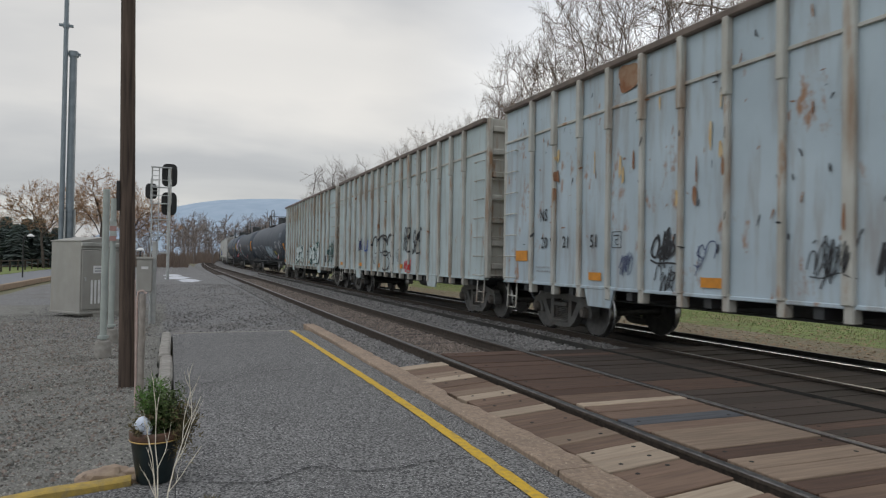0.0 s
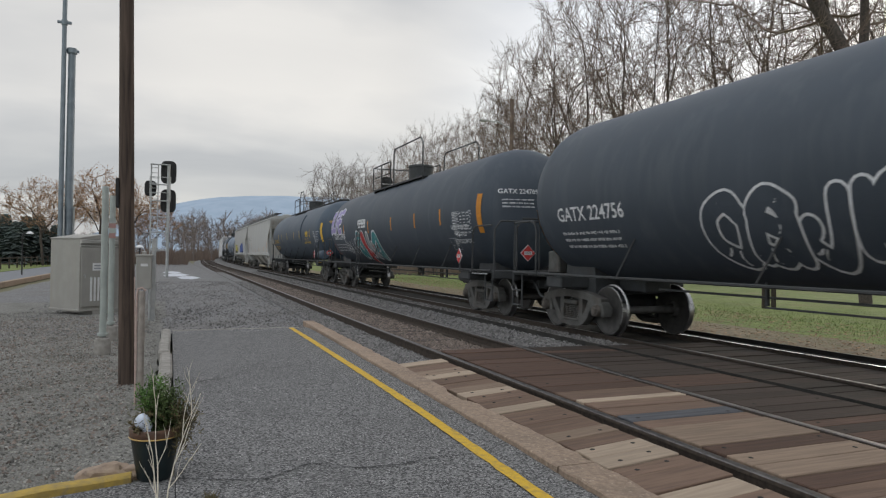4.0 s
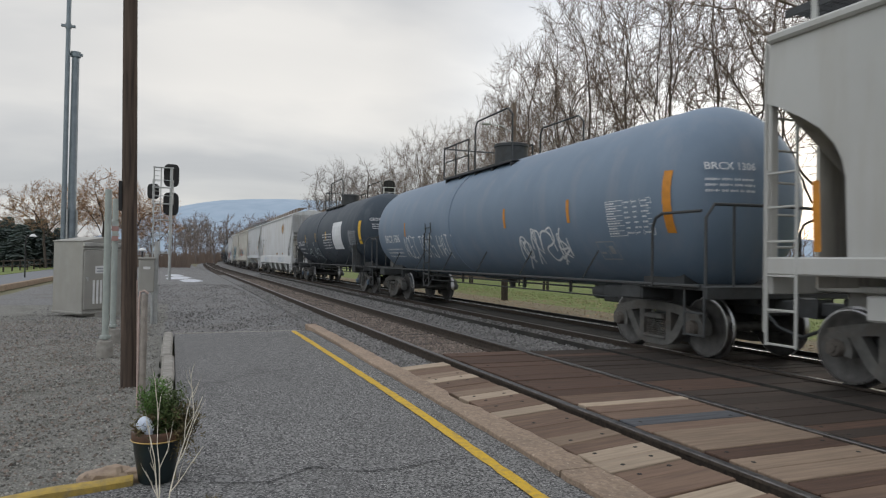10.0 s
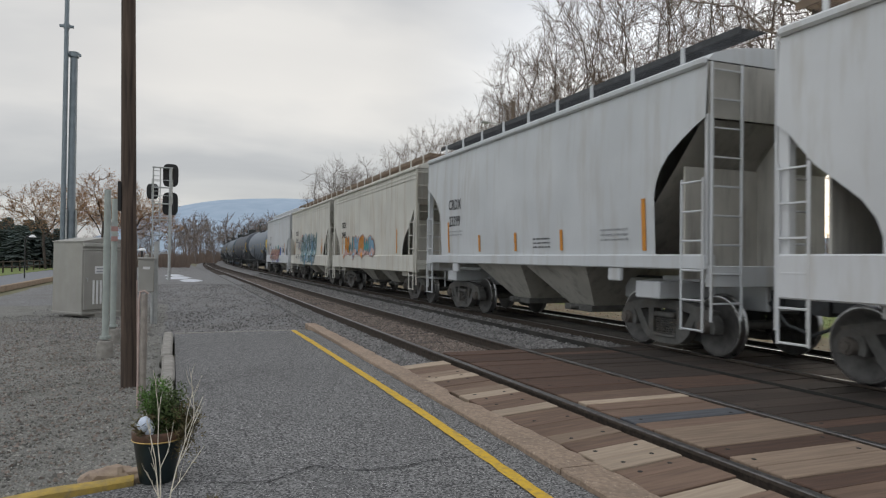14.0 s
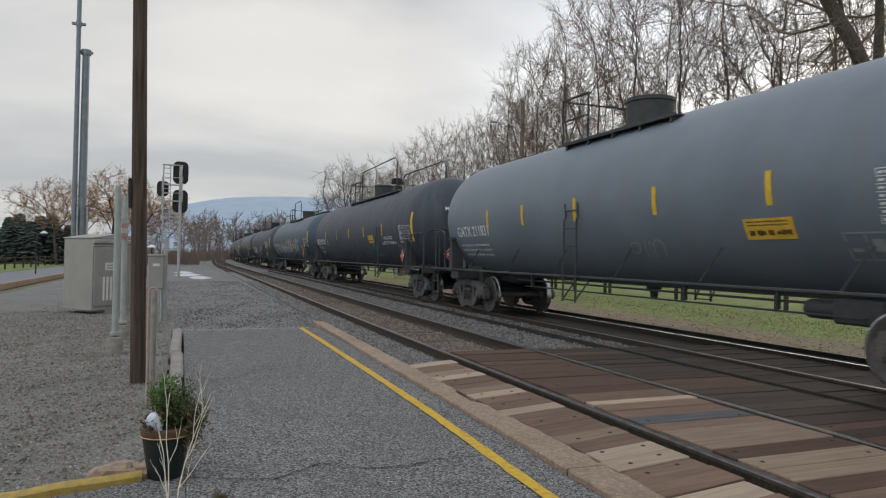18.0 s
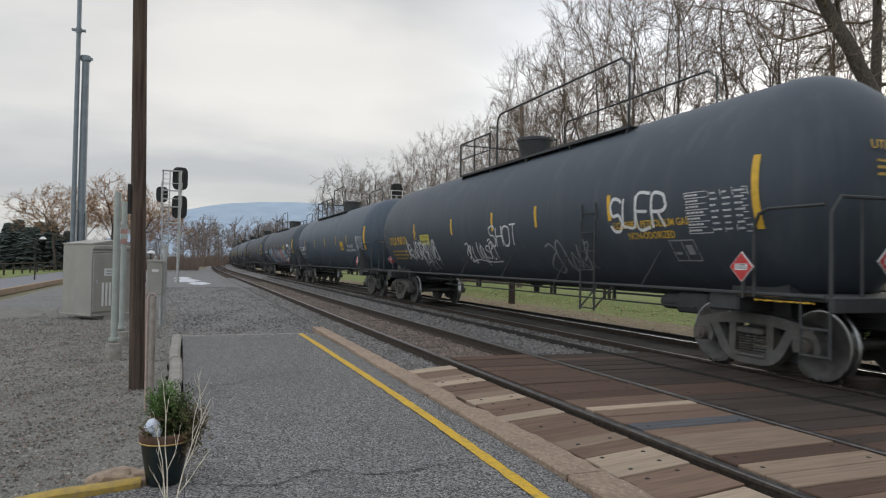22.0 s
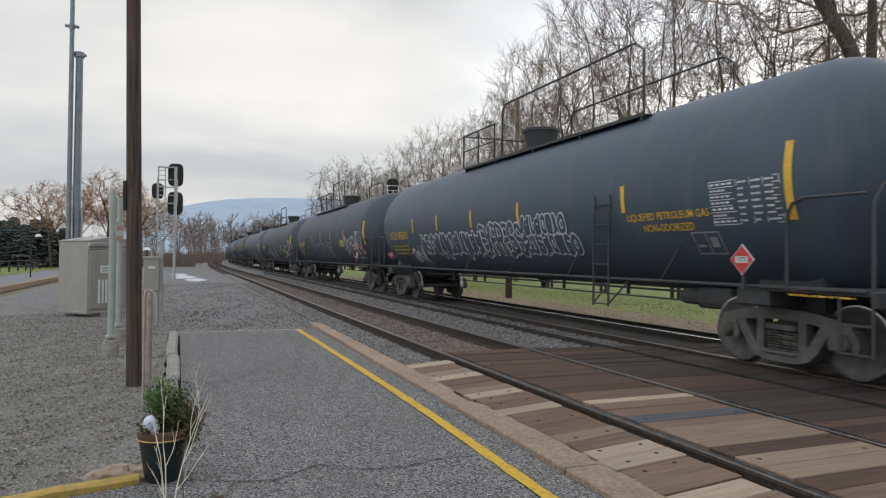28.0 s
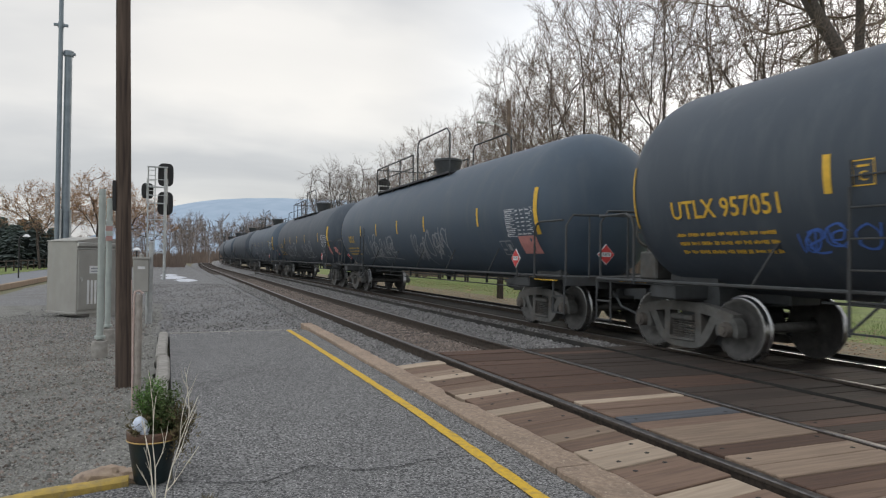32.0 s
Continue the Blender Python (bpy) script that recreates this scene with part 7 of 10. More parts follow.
def make_train():
    Ls = [b - a for a, b in zip(JOINTS, JOINTS[1:])]

    def box_sign(car, pl, x, z, ink):
        me = Mesh()
        q = lambda a, b, c, d: me.add([pl(a, c), pl(b, c), pl(b, d), pl(a, d)], [(0, 1, 2, 3)])
        q(x, x + .26, z, z + .014); q(x, x + .26, z + .266, z + .28); q(x, x + .014, z + .014, z + .266); q(x + .246, x + .26, z + .014, z + .266); q(x + .06, x + .20, z + .20, z + .225)
        part("plate_mark", me, MAT[ink], car, smooth=0)
        put_text(car, pl, "C", x + .13, z + .10, .15, ink)

    # 0: pale blue gondola
    car, pl, h = gondola(0, Ls[0], "gond_blue", "pale blue ribbed steel gondola with rust streaks and scrawled tags")
    X = lambda v: -h + v
    put_text(car, pl, "NS", X(2.26), 2.35, .34, "ink_black", .7, "reporting_marks")
    for w, x in (("20", 2.3), ("21", 3.1), ("51", 4.02)):
        put_text(car, pl, w, X(x), 1.80, .32, "ink_black", .8, "car_number")
    patch(car, pl, X(1.1), X(1.62), 1.44, 1.66, "ink_orange", "reflector", 4, 1)
    patch(car, pl, X(3.87), X(4.25), 1.12, 1.26, "ink_orange", "reflector", 2, 1)
    patch(car, pl, X(6.63), X(7.05), 1.11, 1.25, "ink_orange", "reflector", 2, 1)
    scrawl(car, pl, X(5.55), X(6.1), 1.45, 1.93, "ink_black", 1, .045, 3)
    scrawl(car, pl, X(5.62), X(6.1), 1.0, 1.39, "ink_black", 2, .025, 3)
    scrawl(car, pl, X(6.5), X(6.9), 1.36, 1.76, "ink_navy", 3, .02, 2)
    scrawl(car, pl, X(8.38), X(8.95), 1.32, 1.72, "ink_black", 4, .02, 5)
    scrawl(car, pl, X(9.2), X(9.9), 1.28, 1.8, "ink_black", 5, .05, 3)
    scrawl(car, pl, X(4.75), X(5.1), 1.25, 1.6, "ink_navy", 6, .014, 4)
    blotch(car, pl, X(4.7), X(5.2), 4.25, 4.72, "rust", 7)
    bars(car, pl, X(2.0), X(2.6), 1.2, 1.36, 2, "ink_grey", 8)
    box_sign(car, pl, X(4.55), 1.68, "ink_black")
    for k, (ink, n) in enumerate((("rust", 80), ("ink_black", 60))):
        flecks(car, pl, X(1), X(12.6), 1.6, 4.7, n, ink, 10 + k)
    for s in range(26):
        r = random.Random(s + 60)
        x, z = X(r.uniform(2, 12)), r.uniform(1.6, 3.9)
        blotch(car, pl, x, x + r.uniform(.03, .09), z, z + r.uniform(.15, .4), "rust_pale" if s % 3 else "rust", 80 + s)
    CARS.append(car)
    # 1: grey gondola
    car, pl, h = gondola(1, Ls[1], "gond_grey", "grey ribbed steel gondola with black outlined graffiti and rust")
    for w, x in (("20", 2.45), ("21", 3.3), ("15", 4.15)):
        put_text(car, pl, w, X(x), 1.82, .3, "ink_black", .8, "car_number")
    for x in (.9, 4.3, 6.9, 9.6):
        patch(car, pl, X(x), X(x + .42), 1.13, 1.27, "ink_orange", "reflector", 3, 1)
    arcs(car, pl, X(6.3), 0.0, "ink_black", [
        (.41, 1.94, .385, .31, 185, 20, .07), (1.33, 1.94, .53, .33, 190, 10, .08), (1.65, 2.08, .23, .20, 160, -10, .06), (2.38, 1.94, .46, .345, 185, 50, .09),
        (.46, 1.91, .23, .29, 90, -150, .035), (1.19, 1.94, .29, .29, 100, -170, .035), (2.34, 1.62, .385, .64, 40, -35, .03), (1.83, 1.63, .18, .075, 0, 360, .06),
        (1.47, 1.35, .275, .33, 180, 60, .035), (2.29, 1.43, .37, .245, 155, 20, .04), (1.83, 1.30, .385, .24, 60, -60, .045), (1.70, 1.17, .32, .13, 195, 345, .04)])
    arcs(car, pl, X(6.3), 0.0, "ink_black", [(2.15, 1.17, .18, .24, 180, 300, .05), (.32, 1.67, .29, .42, 180, 268, .04), (.50, 1.25, .18, .255, 180, 80, .03), (1.69, 1.91, .03, .13, 90, -90, .03)])
    for k, (ink, n) in enumerate((("rust", 80), ("ink_black", 30), ("rust_pale", 40))):
        flecks(car, pl, X(2), X(12.6), 2.0, 4.7, n, ink, 210 + k)
    ring = Mesh()
    ribbon(ring, pl, [(X(9.55) + .2 * math.cos(t / 3), 1.56 + .2 * math.sin(t / 3)) for t in range(20)], .03)
    part("round_mark", ring, MAT["ink_black"], car, smooth=0)
    put_text(car, pl, "21", X(9.55), 1.56, .2, "ink_black", .9, "car_number")
    scrawl(car, pl, X(10.2), X(10.9), 1.02, 1.42, "ink_red", 23, .04, 5)
    scrawl(car, pl, X(10.13), X(10.9), 1.72, 2.42, "ink_black", 24, .06, 4, word="RUTL")
    scrawl(car, pl, X(11.03), X(11.8), 1.66, 2.32, "ink_black", 25, .07, 4, word="SAVE")
    scrawl(car, pl, X(4.3), X(4.8), 1.8, 2.2, "ink_navy", 26, .03, 3)
    scrawl(car, pl, X(5.0), X(5.6), 1.75, 2.2, "ink_blue", 27, .03, 3)
    CARS.append(car)
    # 2: grey gondola with large white and green graffiti
    car, pl, h = gondola(2, Ls[2], "gond_grey", "pale grey ribbed gondola with white and dark green graffiti")
    h += 0.29
    for w, x in (("20", 2.6), ("21", 3.5), ("59", 4.45)):
        put_text(car, pl, w, X(x), 1.82, .3, "ink_black", .8, "car_number")
    for x in (.7, 4.4, 7.1, 9.8, 12.2):
        patch(car, pl, X(x), X(x + .42), 1.13, 1.27, "ink_orange", "reflector", 3, 1)
    over = lambda a, b, q=0.0: pl(a, b, q + .006)
    for xa, xb, n, z in ((5.6, 8.2, 4, 1.15), (10.1, 12.6, 3, 1.15)):
        for k in range(n):
            cx, cw = X(xa + (xb - xa) * (k + .5) / n), (xb - xa) / n
            blotch(car, pl, cx - cw * .5, cx + cw * .5, z, 2.15, "ink_frost", 36 + k, "white_ground")
    bubble(car, over, X(5.6), X(8.2), 1.15, 2.15, ["ink_snow"], "ink_green", 31, 4, .020)
    bubble(car, over, X(10.2), X(12.8), 1.12, 2.2, ["ink_snow"], "ink_green", 32, 4, .045)
    flecks(car, pl, X(1), X(15), 1.8, 4.7, 90, "rust", 37)
    scrawl(car, pl, X(9.0), X(9.4), 1.4, 1.8, "ink_black", 33, .028, 3, word="RSM")
    scrawl(car, pl, X(9.55), X(9.95), 1.4, 1.8, "ink_black", 36, .028, 3, word="RSM")
    scrawl(car, pl, X(1.0), X(1.9), 1.4, 1.9, "ink_black", 34, .03, 3)
    scrawl(car, pl, X(15.0), X(16.2), 1.2, 2.2, "ink_green", 35, .10, 2)
    patch(car, pl, X(14.1), X(14.55), 1.22, 1.55, "ink_black", "data_panel", 2, 1)
    CARS.append(car)

    def tank(i, **kw):
        car, pl, h = tank_car(i, Ls[i], **kw)
        CARS.append(car)
        return car, pl, h

    car, pl, h = tank(3, paint="tank_black", word="GATX 224756", label="black pressure tank car with white spray tags on its side", stripes=(18.1,), stripe_z=(1.95, 2.35), end_z=(1.62, 2.52), mark_at=(-0.30, 2.98), cable=True, rail=(1.6, 1.4), gas=(18.1, GAS_W, "ink_white", 2.62), stripe_ink="ink_orange", ladder=False)
    bubble(car, pl, X(6.3), X(10.7), 1.45, 2.45, None, "ink_white", 41, 6, .06)
    scrawl(car, pl, X(8.8), X(10.9), 1.5, 2.4, "ink_pink", 42, .04, 3)
    bubble(car, pl, X(11.9), X(15.6), 1.35, 2.4, ["ink_pale"], "ink_black", 43, 5, .06)
    scrawl(car, pl, X(15.2), X(16.2), 1.85, 2.35, "ink_white", 44, .04, 2)
    scrawl(car, pl, X(18.7), X(19.5), 1.42, 1.68, "ink_teal", 45, .03, 4)
    patch(car, pl, X(19.75), X(20.75), 2.95, 3.3, "tank_deep", "painted_out_panel", 2, 3, "darker painted-out rectangle")
    emergency(car, pl, X(16.4), X(17.2), 1.74, 2.0, "ink_lemon")
    car, pl, h = tank(4, paint="tank_black", word="GATX 224705", label="black pressure tank car with purple, red and white graffiti", gas=(17.5, GAS_W, "ink_white"), stripe_ink="ink_orange", stripes=(4.4, 8.5, 11.5, 14, 16.2), rail=(3, 3))
    bubble(car, pl, X(1.75), X(4.0), 2.5, 3.5, ["ink_purple"], "ink_white", 51, 4, .05, word="SURE")
    scrawl(car, pl, X(4.3), X(6.4), 1.6, 2.2, "ink_white", 52, .04, 8)
    bubble(car, pl, X(6.4), X(9.5), 1.4, 2.45, ["ink_teal", "ink_red", "ink_grey"], "ink_white", 53, 4, .06, "ink_red")
    scrawl(car, pl, X(1.6), X(2.2), 1.6, 2.0, "ink_pink", 54, .03, 2)
    emergency(car, pl, X(6.9), X(8.1), 2.62, 2.95, "ink_white")
    box_sign(car, pl, X(4.4), 2.3, "ink_white")
    car, pl, h = tank(5, paint="tank_navy", ink="ink_gold", word="UTLX 902366", label="blue-black pressure tank car with yellow lettering and jacket panel", jacket=True, ladder=False, walk_long=True, cylinder=True,
                      stripes=(4.74, 16.9), gas=(15.9, GAS_Y, "ink_gold"), rail=(2.4, 1.0))
    h -= 0.61
    pj = lambda x, z, q=0.0: pl(x, z, q + .06)
    for x in (6.3, 8.5, 11.2, 13.25):
        patch(car, pj, X(x) - .05, X(x) + .05, 2.40, 2.84, "ink_gold", "reflective_stripe", 1, 3)
    emergency(car, pl, X(14.9), X(15.7), 2.45, 2.75, "ink_yellow")
    box_sign(car, pl, X(4.1), 2.2, "ink_gold")

    def hop(i, paint, label, name, num, tx=2.75, **kw):
        car, pl, h = hopper(i, Ls[i], paint, label, **kw)
        put_text(car, pl, name, -h + tx, 2.86, .38, "ink_black", .8, "reporting_marks")
        put_text(car, pl, num, -h + tx, 2.42, .38, "ink_black", .8, "car_number")
        bars(car, pl, -h + tx - 0.4, -h + tx + 0.5, 2.02, 2.2, 2, "ink_grey", i)
        CARS.append(car)
        return car, pl, h

    def orange(car, pl, h, L, tall=(2.55, -2.55), short=()):
        for x in tall:
            x = -h + x if x > 0 else h + x
            patch(car, pl, x - .05, x + .05, 1.60, 2.42, "ink_orange", "reflective_stripe", 1, 3)
        for x in short:
            patch(car, pl, -h + x - .05, -h + x + .05, 1.62, 2.02, "ink_orange", "reflective_stripe", 1, 2)

    car, pl, h = hop(6, "hop_grey", "pale grey covered hopper with curved side cut-outs", "TGSX", "3206", tx=2.62, bays=3, cut="round")
    orange(car, pl, h, Ls[6], tall=(2.02, 5.1, -2.3), short=(7.0, 10.98, 14.5))
    box_sign(car, pl, -h + 3.9, 2.72, "ink_black")
    scrawl(car, pl, -h + 3.9, -h + 4.75, 1.85, 2.3, "ink_grey", 605, .018, 5)
    for s, x in enumerate((5.8, 7.9, 9.6, 13)):
        bars(car, pl, -h + x, -h + x + .5, 1.62, 1.86, 3, "ink_pink" if s % 2 else "ink_grey", 600 + s)
    car, pl, h = hop(7, "hop_grey", "pale grey covered hopper with yellow and blue graffiti", "TGSX", "3150", tx=2.62, bays=3, cut="round")
    h += 0.68
    orange(car, pl, h, Ls[7], tall=(2.02,), short=(8.4,))
    bubble(car, pl, -h + 3.5, -h + 7.0, 1.55, 2.5, ["ink_lemon"], "ink_black", 71, 4, .06)
    scrawl(car, pl, -h + 6.9, -h + 7.7, 1.9, 2.5, "ink_black", 72, .03, 3)
    mound(car, pl, -h + 9.7, -h + 14.2, 1.56, 2.74, "ink_blue", "ink_navy", 73)
    bars(car, pl, -h + 16.1, -h + 16.85, 1.95, 2.28, 3, "ink_grey", 74)
    car, pl, h = tank(8, paint="tank_blue", word="BRCX 1306", label="grey-blue tank car with white scrawled tags", band=True, stripe_ink="ink_orange", stripes=(5.0, 12.3, 15.0), rail=(2.5, 2), ladder=True, plac=False)
    scrawl(car, pl, -h + 4.65, -h + 9.0, 1.75, 2.35, "ink_white", 81, .05, 14, .1, word="ACET TOYS HATE")
    scrawl(car, pl, -h + 12.8, -h + 14.7, 1.7, 2.3, "ink_white", 82, .05, 4)
    car, pl, h = tank(9, paint="tank_ink", word="CRDX 252227", label="black tank car with a large white square sticker", stripe_ink="ink_gold", stripes=(5.0, 8.1, 10.9), rail=(1.6, 2.6), plac=False, band=True, ladder=False)
    patch(car, pl, -h + 12.5, -h + 14.4, 1.95, 3.2, "ink_white", "square_sticker", 2, 6, "large white square sticker")
    for k, x in enumerate((4.95, 7.05)):
        scrawl(car, pl, -h + x, -h + x + 1.3, 1.62, 2.02, "ink_frost", 91 + k, .05, 4, .2, word="AIOZ")
        arcs(car, pl, -h + x, 0, "ink_frost", [(.25, 2.26, .12, .09, 30, 250, .03), (.28, 2.12, .09, .08, 90, -100, .03), (.85, 1.52, .16, .06, 180, 0, .03), (1.17, 1.52, .16, .06, 180, 360, .03)])
    box_sign(car, pl, -h + 5.3, 2.34, "ink_white")
    patch(car, pl, -h + .97, -h + 1.07, 2.2, 3.1, "ink_gold", "reflective_stripe", 1, 6)
    bars(car, pl, -h + 10.1, -h + 12.2, 1.95, 2.75, 6, "ink_white", 93)
    car, pl, h = hop(10, "hop_rusty", "pale grey four-bay covered hopper with orange rust patches", "BLHX", "56360", bays=4, cut="angle", walk="walk_tan", straight=False)
    h -= 0.22
    orange(car, pl, h, Ls[10], tall=(2.55,), short=())
    scrawl(car, pl, -h + 11.65, -h + 14.6, 1.14, 1.42, "ink_pale", 103, .025, 7)
    scrawl(car, pl, -h + 3.4, -h + 6.6, 1.12, 1.42, "ink_pale", 104, .025, 7)
    box_sign(car, pl, -h + 4.1, 2.75, "ink_black")
    for xa, xb, za, zb in ((12.9, 14.35, 3.0, 3.86), (13.3, 14.2, 3.3, 4.0), (10.3, 11.2, 1.58, 1.8), (13.2, 13.9, 1.58, 1.78)):
        patch(car, lambda x, z, q=0: pl(x, z, q - .006), -h + xa, -h + xb, za, zb, "rust_wash", "rust_stain", 3, 4, "blotchy orange rust stain", 0.12)
    patch(car, pl, -h + 15.5, -h + 15.95, 1.85, 2.2, "ink_white", "data_panel", 2, 2)
    car, pl, h = hop(11, "hop_white", "white two-bay covered hopper with curved side cut-outs", "CRDX", "23399", bays=2, cut="round")
    orange(car, pl, h, Ls[11], tall=(2.3, -1.95), short=(4.3, 6.2, 8.1))
    bars(car, pl, -h + 7.0, -h + 7.7, 1.65, 1.9, 3, "ink_black", 111)
    bars(car, pl, -h + 9.4, -h + 10.2, 1.75, 2.0, 3, "ink_grey", 112)
    car, pl, h = hop(12, "hop_cream", "cream covered hopper with orange and teal graffiti", "CRDX", "20488", bays=2, cut="angle", walk="walk_tan", straight=True)
    bubble(car, pl, -h + 3.0, -h + 8.0, 1.55, 2.3, ["ink_orange", "ink_teal", "ink_sky"], "ink_brown", 121, 6, .06)
    orange(car, pl, h, Ls[12])
    car, pl, h = hop(13, "hop_cream", "cream covered hopper with grey-green graffiti", "CRDX", "20488", bays=2, cut="angle", walk="walk_tan", straight=True)
    orange(car, pl, h, Ls[13], tall=(1.95, -2.3), short=(3.92, 10.5))
    bubble(car, pl, -h + 4.3, -h + 9.2, 1.5, 2.75, ["ink_haze", "ink_pale"], "ink_haze", 131, 5, .03)
    bubble(car, lambda a, b, q=0: pl(a, b, q + .007), -h + 4.6, -h + 9.0, 1.15, 2.3, ["ink_pale", "ink_haze", "ink_sky"], "ink_green", 134, 7, .03, "ink_teal")
    scrawl(car, lambda a, b, q=0: pl(a, b, q + .016), -h + 4.7, -h + 9.0, 1.5, 2.6, "ink_green", 135, .03, 9)
    scrawl(car, pl, -h + 3.2, -h + 4.2, 1.8, 2.4, "ink_navy", 132, .03, 3)
    scrawl(car, pl, -h + 2.7, -h + 5.5, 1.35, 1.6, "ink_black", 133, .02, 9)
    me = Mesh()
    ribbon(me, lambda x, z, q=0: pl(x, z, .01), [(-h + 4.7 + .17 * math.cos(t / 3), 2.55 + .17 * math.sin(t / 3)) for t in range(20)], .035)
    part("round_mark", me, MAT["ink_red"], car, smooth=0)
    car, pl, h = hop(14, "hop_white", "white covered hopper with pink and blue graffiti", "SHPX", "432142", bays=2, cut="angle", walk="hop_white", straight=True)
    orange(car, pl, h, Ls[14], tall=(2.0, -2.7), short=())
    for k in range(26):
        r = random.Random(300 + k)
        x, z, q = -h + 2.7 + 6.0 * (k + r.random()) / 26, r.uniform(1.1, 2.15), r.uniform(.08, .34)
        blotch(car, pl, x - q, x + q, z - q * .8, z + q * .8, ("ink_blue", "ink_teal", "ink_sky")[k % 3], 300 + k, "paint_cloud")
    bubble(car, lambda a, b, q=0: pl(a, b, q + .007), -h + 3.1, -h + 8.0, 1.22, 2.0, ["ink_peach", "ink_brown"], "ink_wine", 141, 8, .022, "ink_pink")
    for x in (4.35, 6.15, 8.05):
        patch(car, lambda a, b, q=0: pl(a, b, .012), -h + x - .06, -h + x + .06, 1.7, 2.2, "ink_orange", "reflective_stripe", 1, 2)
    patch(car, pl, -h + 9.55, -h + 10.0, 1.72, 2.02, "ink_black", "data_panel", 2, 1)
    bars(car, pl, -h + 9.0, -h + 9.5, 1.75, 2.25, 5, "ink_black", 142)
    bars(car, pl, -h + 9.7, -h + 10.3, 2.12, 2.32, 2, "ink_black", 143)
    car, pl, h = tank(15, paint="tank_slate", word="GATX 211831", label="slate-blue tank car with yellow reflective marks", stripes=(4.5, 6.35, 8.5, 10.85, 13.1), stripe_ink="ink_yellow", rail=(1.6, 1.9), plac=False, hoop=False, ladder_x=-0.5)
    emergency(car, pl, -h + 12.6, -h + 13.4, 1.98, 2.25, "ink_gold")
    scrawl(car, pl, -h + 10, -h + 10.8, 1.75, 2.0, "ink_grey", 151, .03, 3)
    LPG = dict(stripes=(5.1, 7.3, 9.8, 12.4, 16.2))
    car, pl, h = tank(16, paint="tank_old", word="MTZX 330060", label="black pressure tank car with white lettering", gas=(16.9, GAS_2[::-1], "ink_white"), rail=(2.6, 5.4), stripes=(4.9, 7.75, 10.5, 13.3, 16.2))
    emergency(car, pl, -h + 14.0, -h + 14.8, 2.15, 2.45, "ink_yellow")
    scrawl(car, pl, -h + 14.3, -h + 15.3, 1.65, 2.1, "ink_teal", 161, .04, 3)
    box_sign(car, pl, -h + 5.15, 2.15, "ink_white")
    car, pl, h = tank(17, paint="tank_deep", word="CTCX 780117", label="dark navy tank car with many white spray tags", walk_long=True, rail=(2.6, 2.6), ladder=False, gas=None, **LPG)
    for s, (a, b) in enumerate(((5.05, 6.8), (6.9, 8.6), (8.7, 10.25), (10.5, 12.2), (13.4, 15.6))):
        scrawl(car, pl, -h + a, -h + b, 1.75, 2.5 if s < 3 else 2.7, "ink_white", 171 + s, .045, 4)
    emergency(car, pl, -h + 12.55, -h + 13.4, 2.05, 2.36, "ink_gold")
    patch(car, pl, -h + 16.6, -h + 17.1, 1.9, 2.3, "ink_pink", "warning_label", 2, 2)
    car, pl, h = tank(18, paint="tank_black", ink="ink_gold", word="UTLX 958171", label="black pressure tank car with yellow lettering and white tags", gas=(17.2, GAS_2, "ink_gold"), rail=(2.7, 5.4), stripes=(5.42, 8.69, 11.37, 13.55, 16.2))
    scrawl(car, pl, -h + 3.95, -h + 7.1, 1.65, 2.35, "ink_white", 181, .045, 8)
    scrawl(car, pl, -h + 9.4, -h + 11.2, 1.7, 2.2, "ink_white", 182, .045, 6)
    scrawl(car, pl, -h + 11.1, -h + 12.6, 2.05, 2.5, "ink_white", 185, .05, 4, word="SHOT")
    scrawl(car, pl, -h + 13.6, -h + 15.3, 1.5, 2.1, "ink_grey", 183, .045, 4)
    scrawl(car, pl, -h + 16.2, -h + 17.7, 2.25, 2.75, "ink_white", 184, .06, 4, .12, word="SUER")
    emergency(car, pl, -h + 5.9, -h + 6.75, 2.18, 2.48, "ink_lemon")
    box_sign(car, pl, -h + 5.3, 2.35, "ink_gold")
    car, pl, h = tank(19, paint="tank_navy", word="TILX 304910", label="clean blue-black pressure tank car with white lettering", gas=(17.0, GAS_2[::-1], "ink_white"), rail=(5.0, 2.6), stripes=(4.49, 7.97, 11.1, 13.97, 16.4))
    emergency(car, pl, -h + 14.9, -h + 15.6, 2.15, 2.55, "ink_yellow")
    scrawl(car, pl, -h + 7.4, -h + 9.0, 1.9, 2.2, "ink_green", 191, .04, 4)
    box_sign(car, pl, -h + 4.7, 2.2, "ink_white")
    car, pl, h = tank(20, paint="tank_black", word="TILX 300536", label="black pressure tank car with large blue and pink graffiti", gas=(17.5, GAS_L, "ink_white"), rail=(5.0, 2.6), **LPG)
    bubble(car, pl, -h + 6.0, -h + 11.0, 1.35, 2.6, ["ink_sky", "ink_pale", "ink_pink"], "ink_navy", 201, 4, .05, "ink_white")
    bubble(car, pl, -h + 11.1, -h + 16.0, 1.45, 2.45, ["ink_brown", "ink_pale", "ink_sky", "ink_pink"], "ink_wine", 202, 7, .05, "ink_white")
    scrawl(car, pl, -h + 16.0, -h + 16.8, 1.75, 2.1, "ink_white", 203, .03, 4)
    emergency(car, pl, -h + 15.2, -h + 16.0, 2.42, 2.7, "ink_lemon")
    patch(car, pl, -h + 17.25, -h + 18.1, 2.6, 2.78, "ink_white", "warning_label", 2, 2)
    car, pl, h = tank(21, paint="tank_black", ink="ink_gold", word="UTLX 958305", label="black pressure tank car with yellow lettering", gas=(17.2, GAS_2, "ink_gold"), rail=(5.0, 2.6), **LPG)
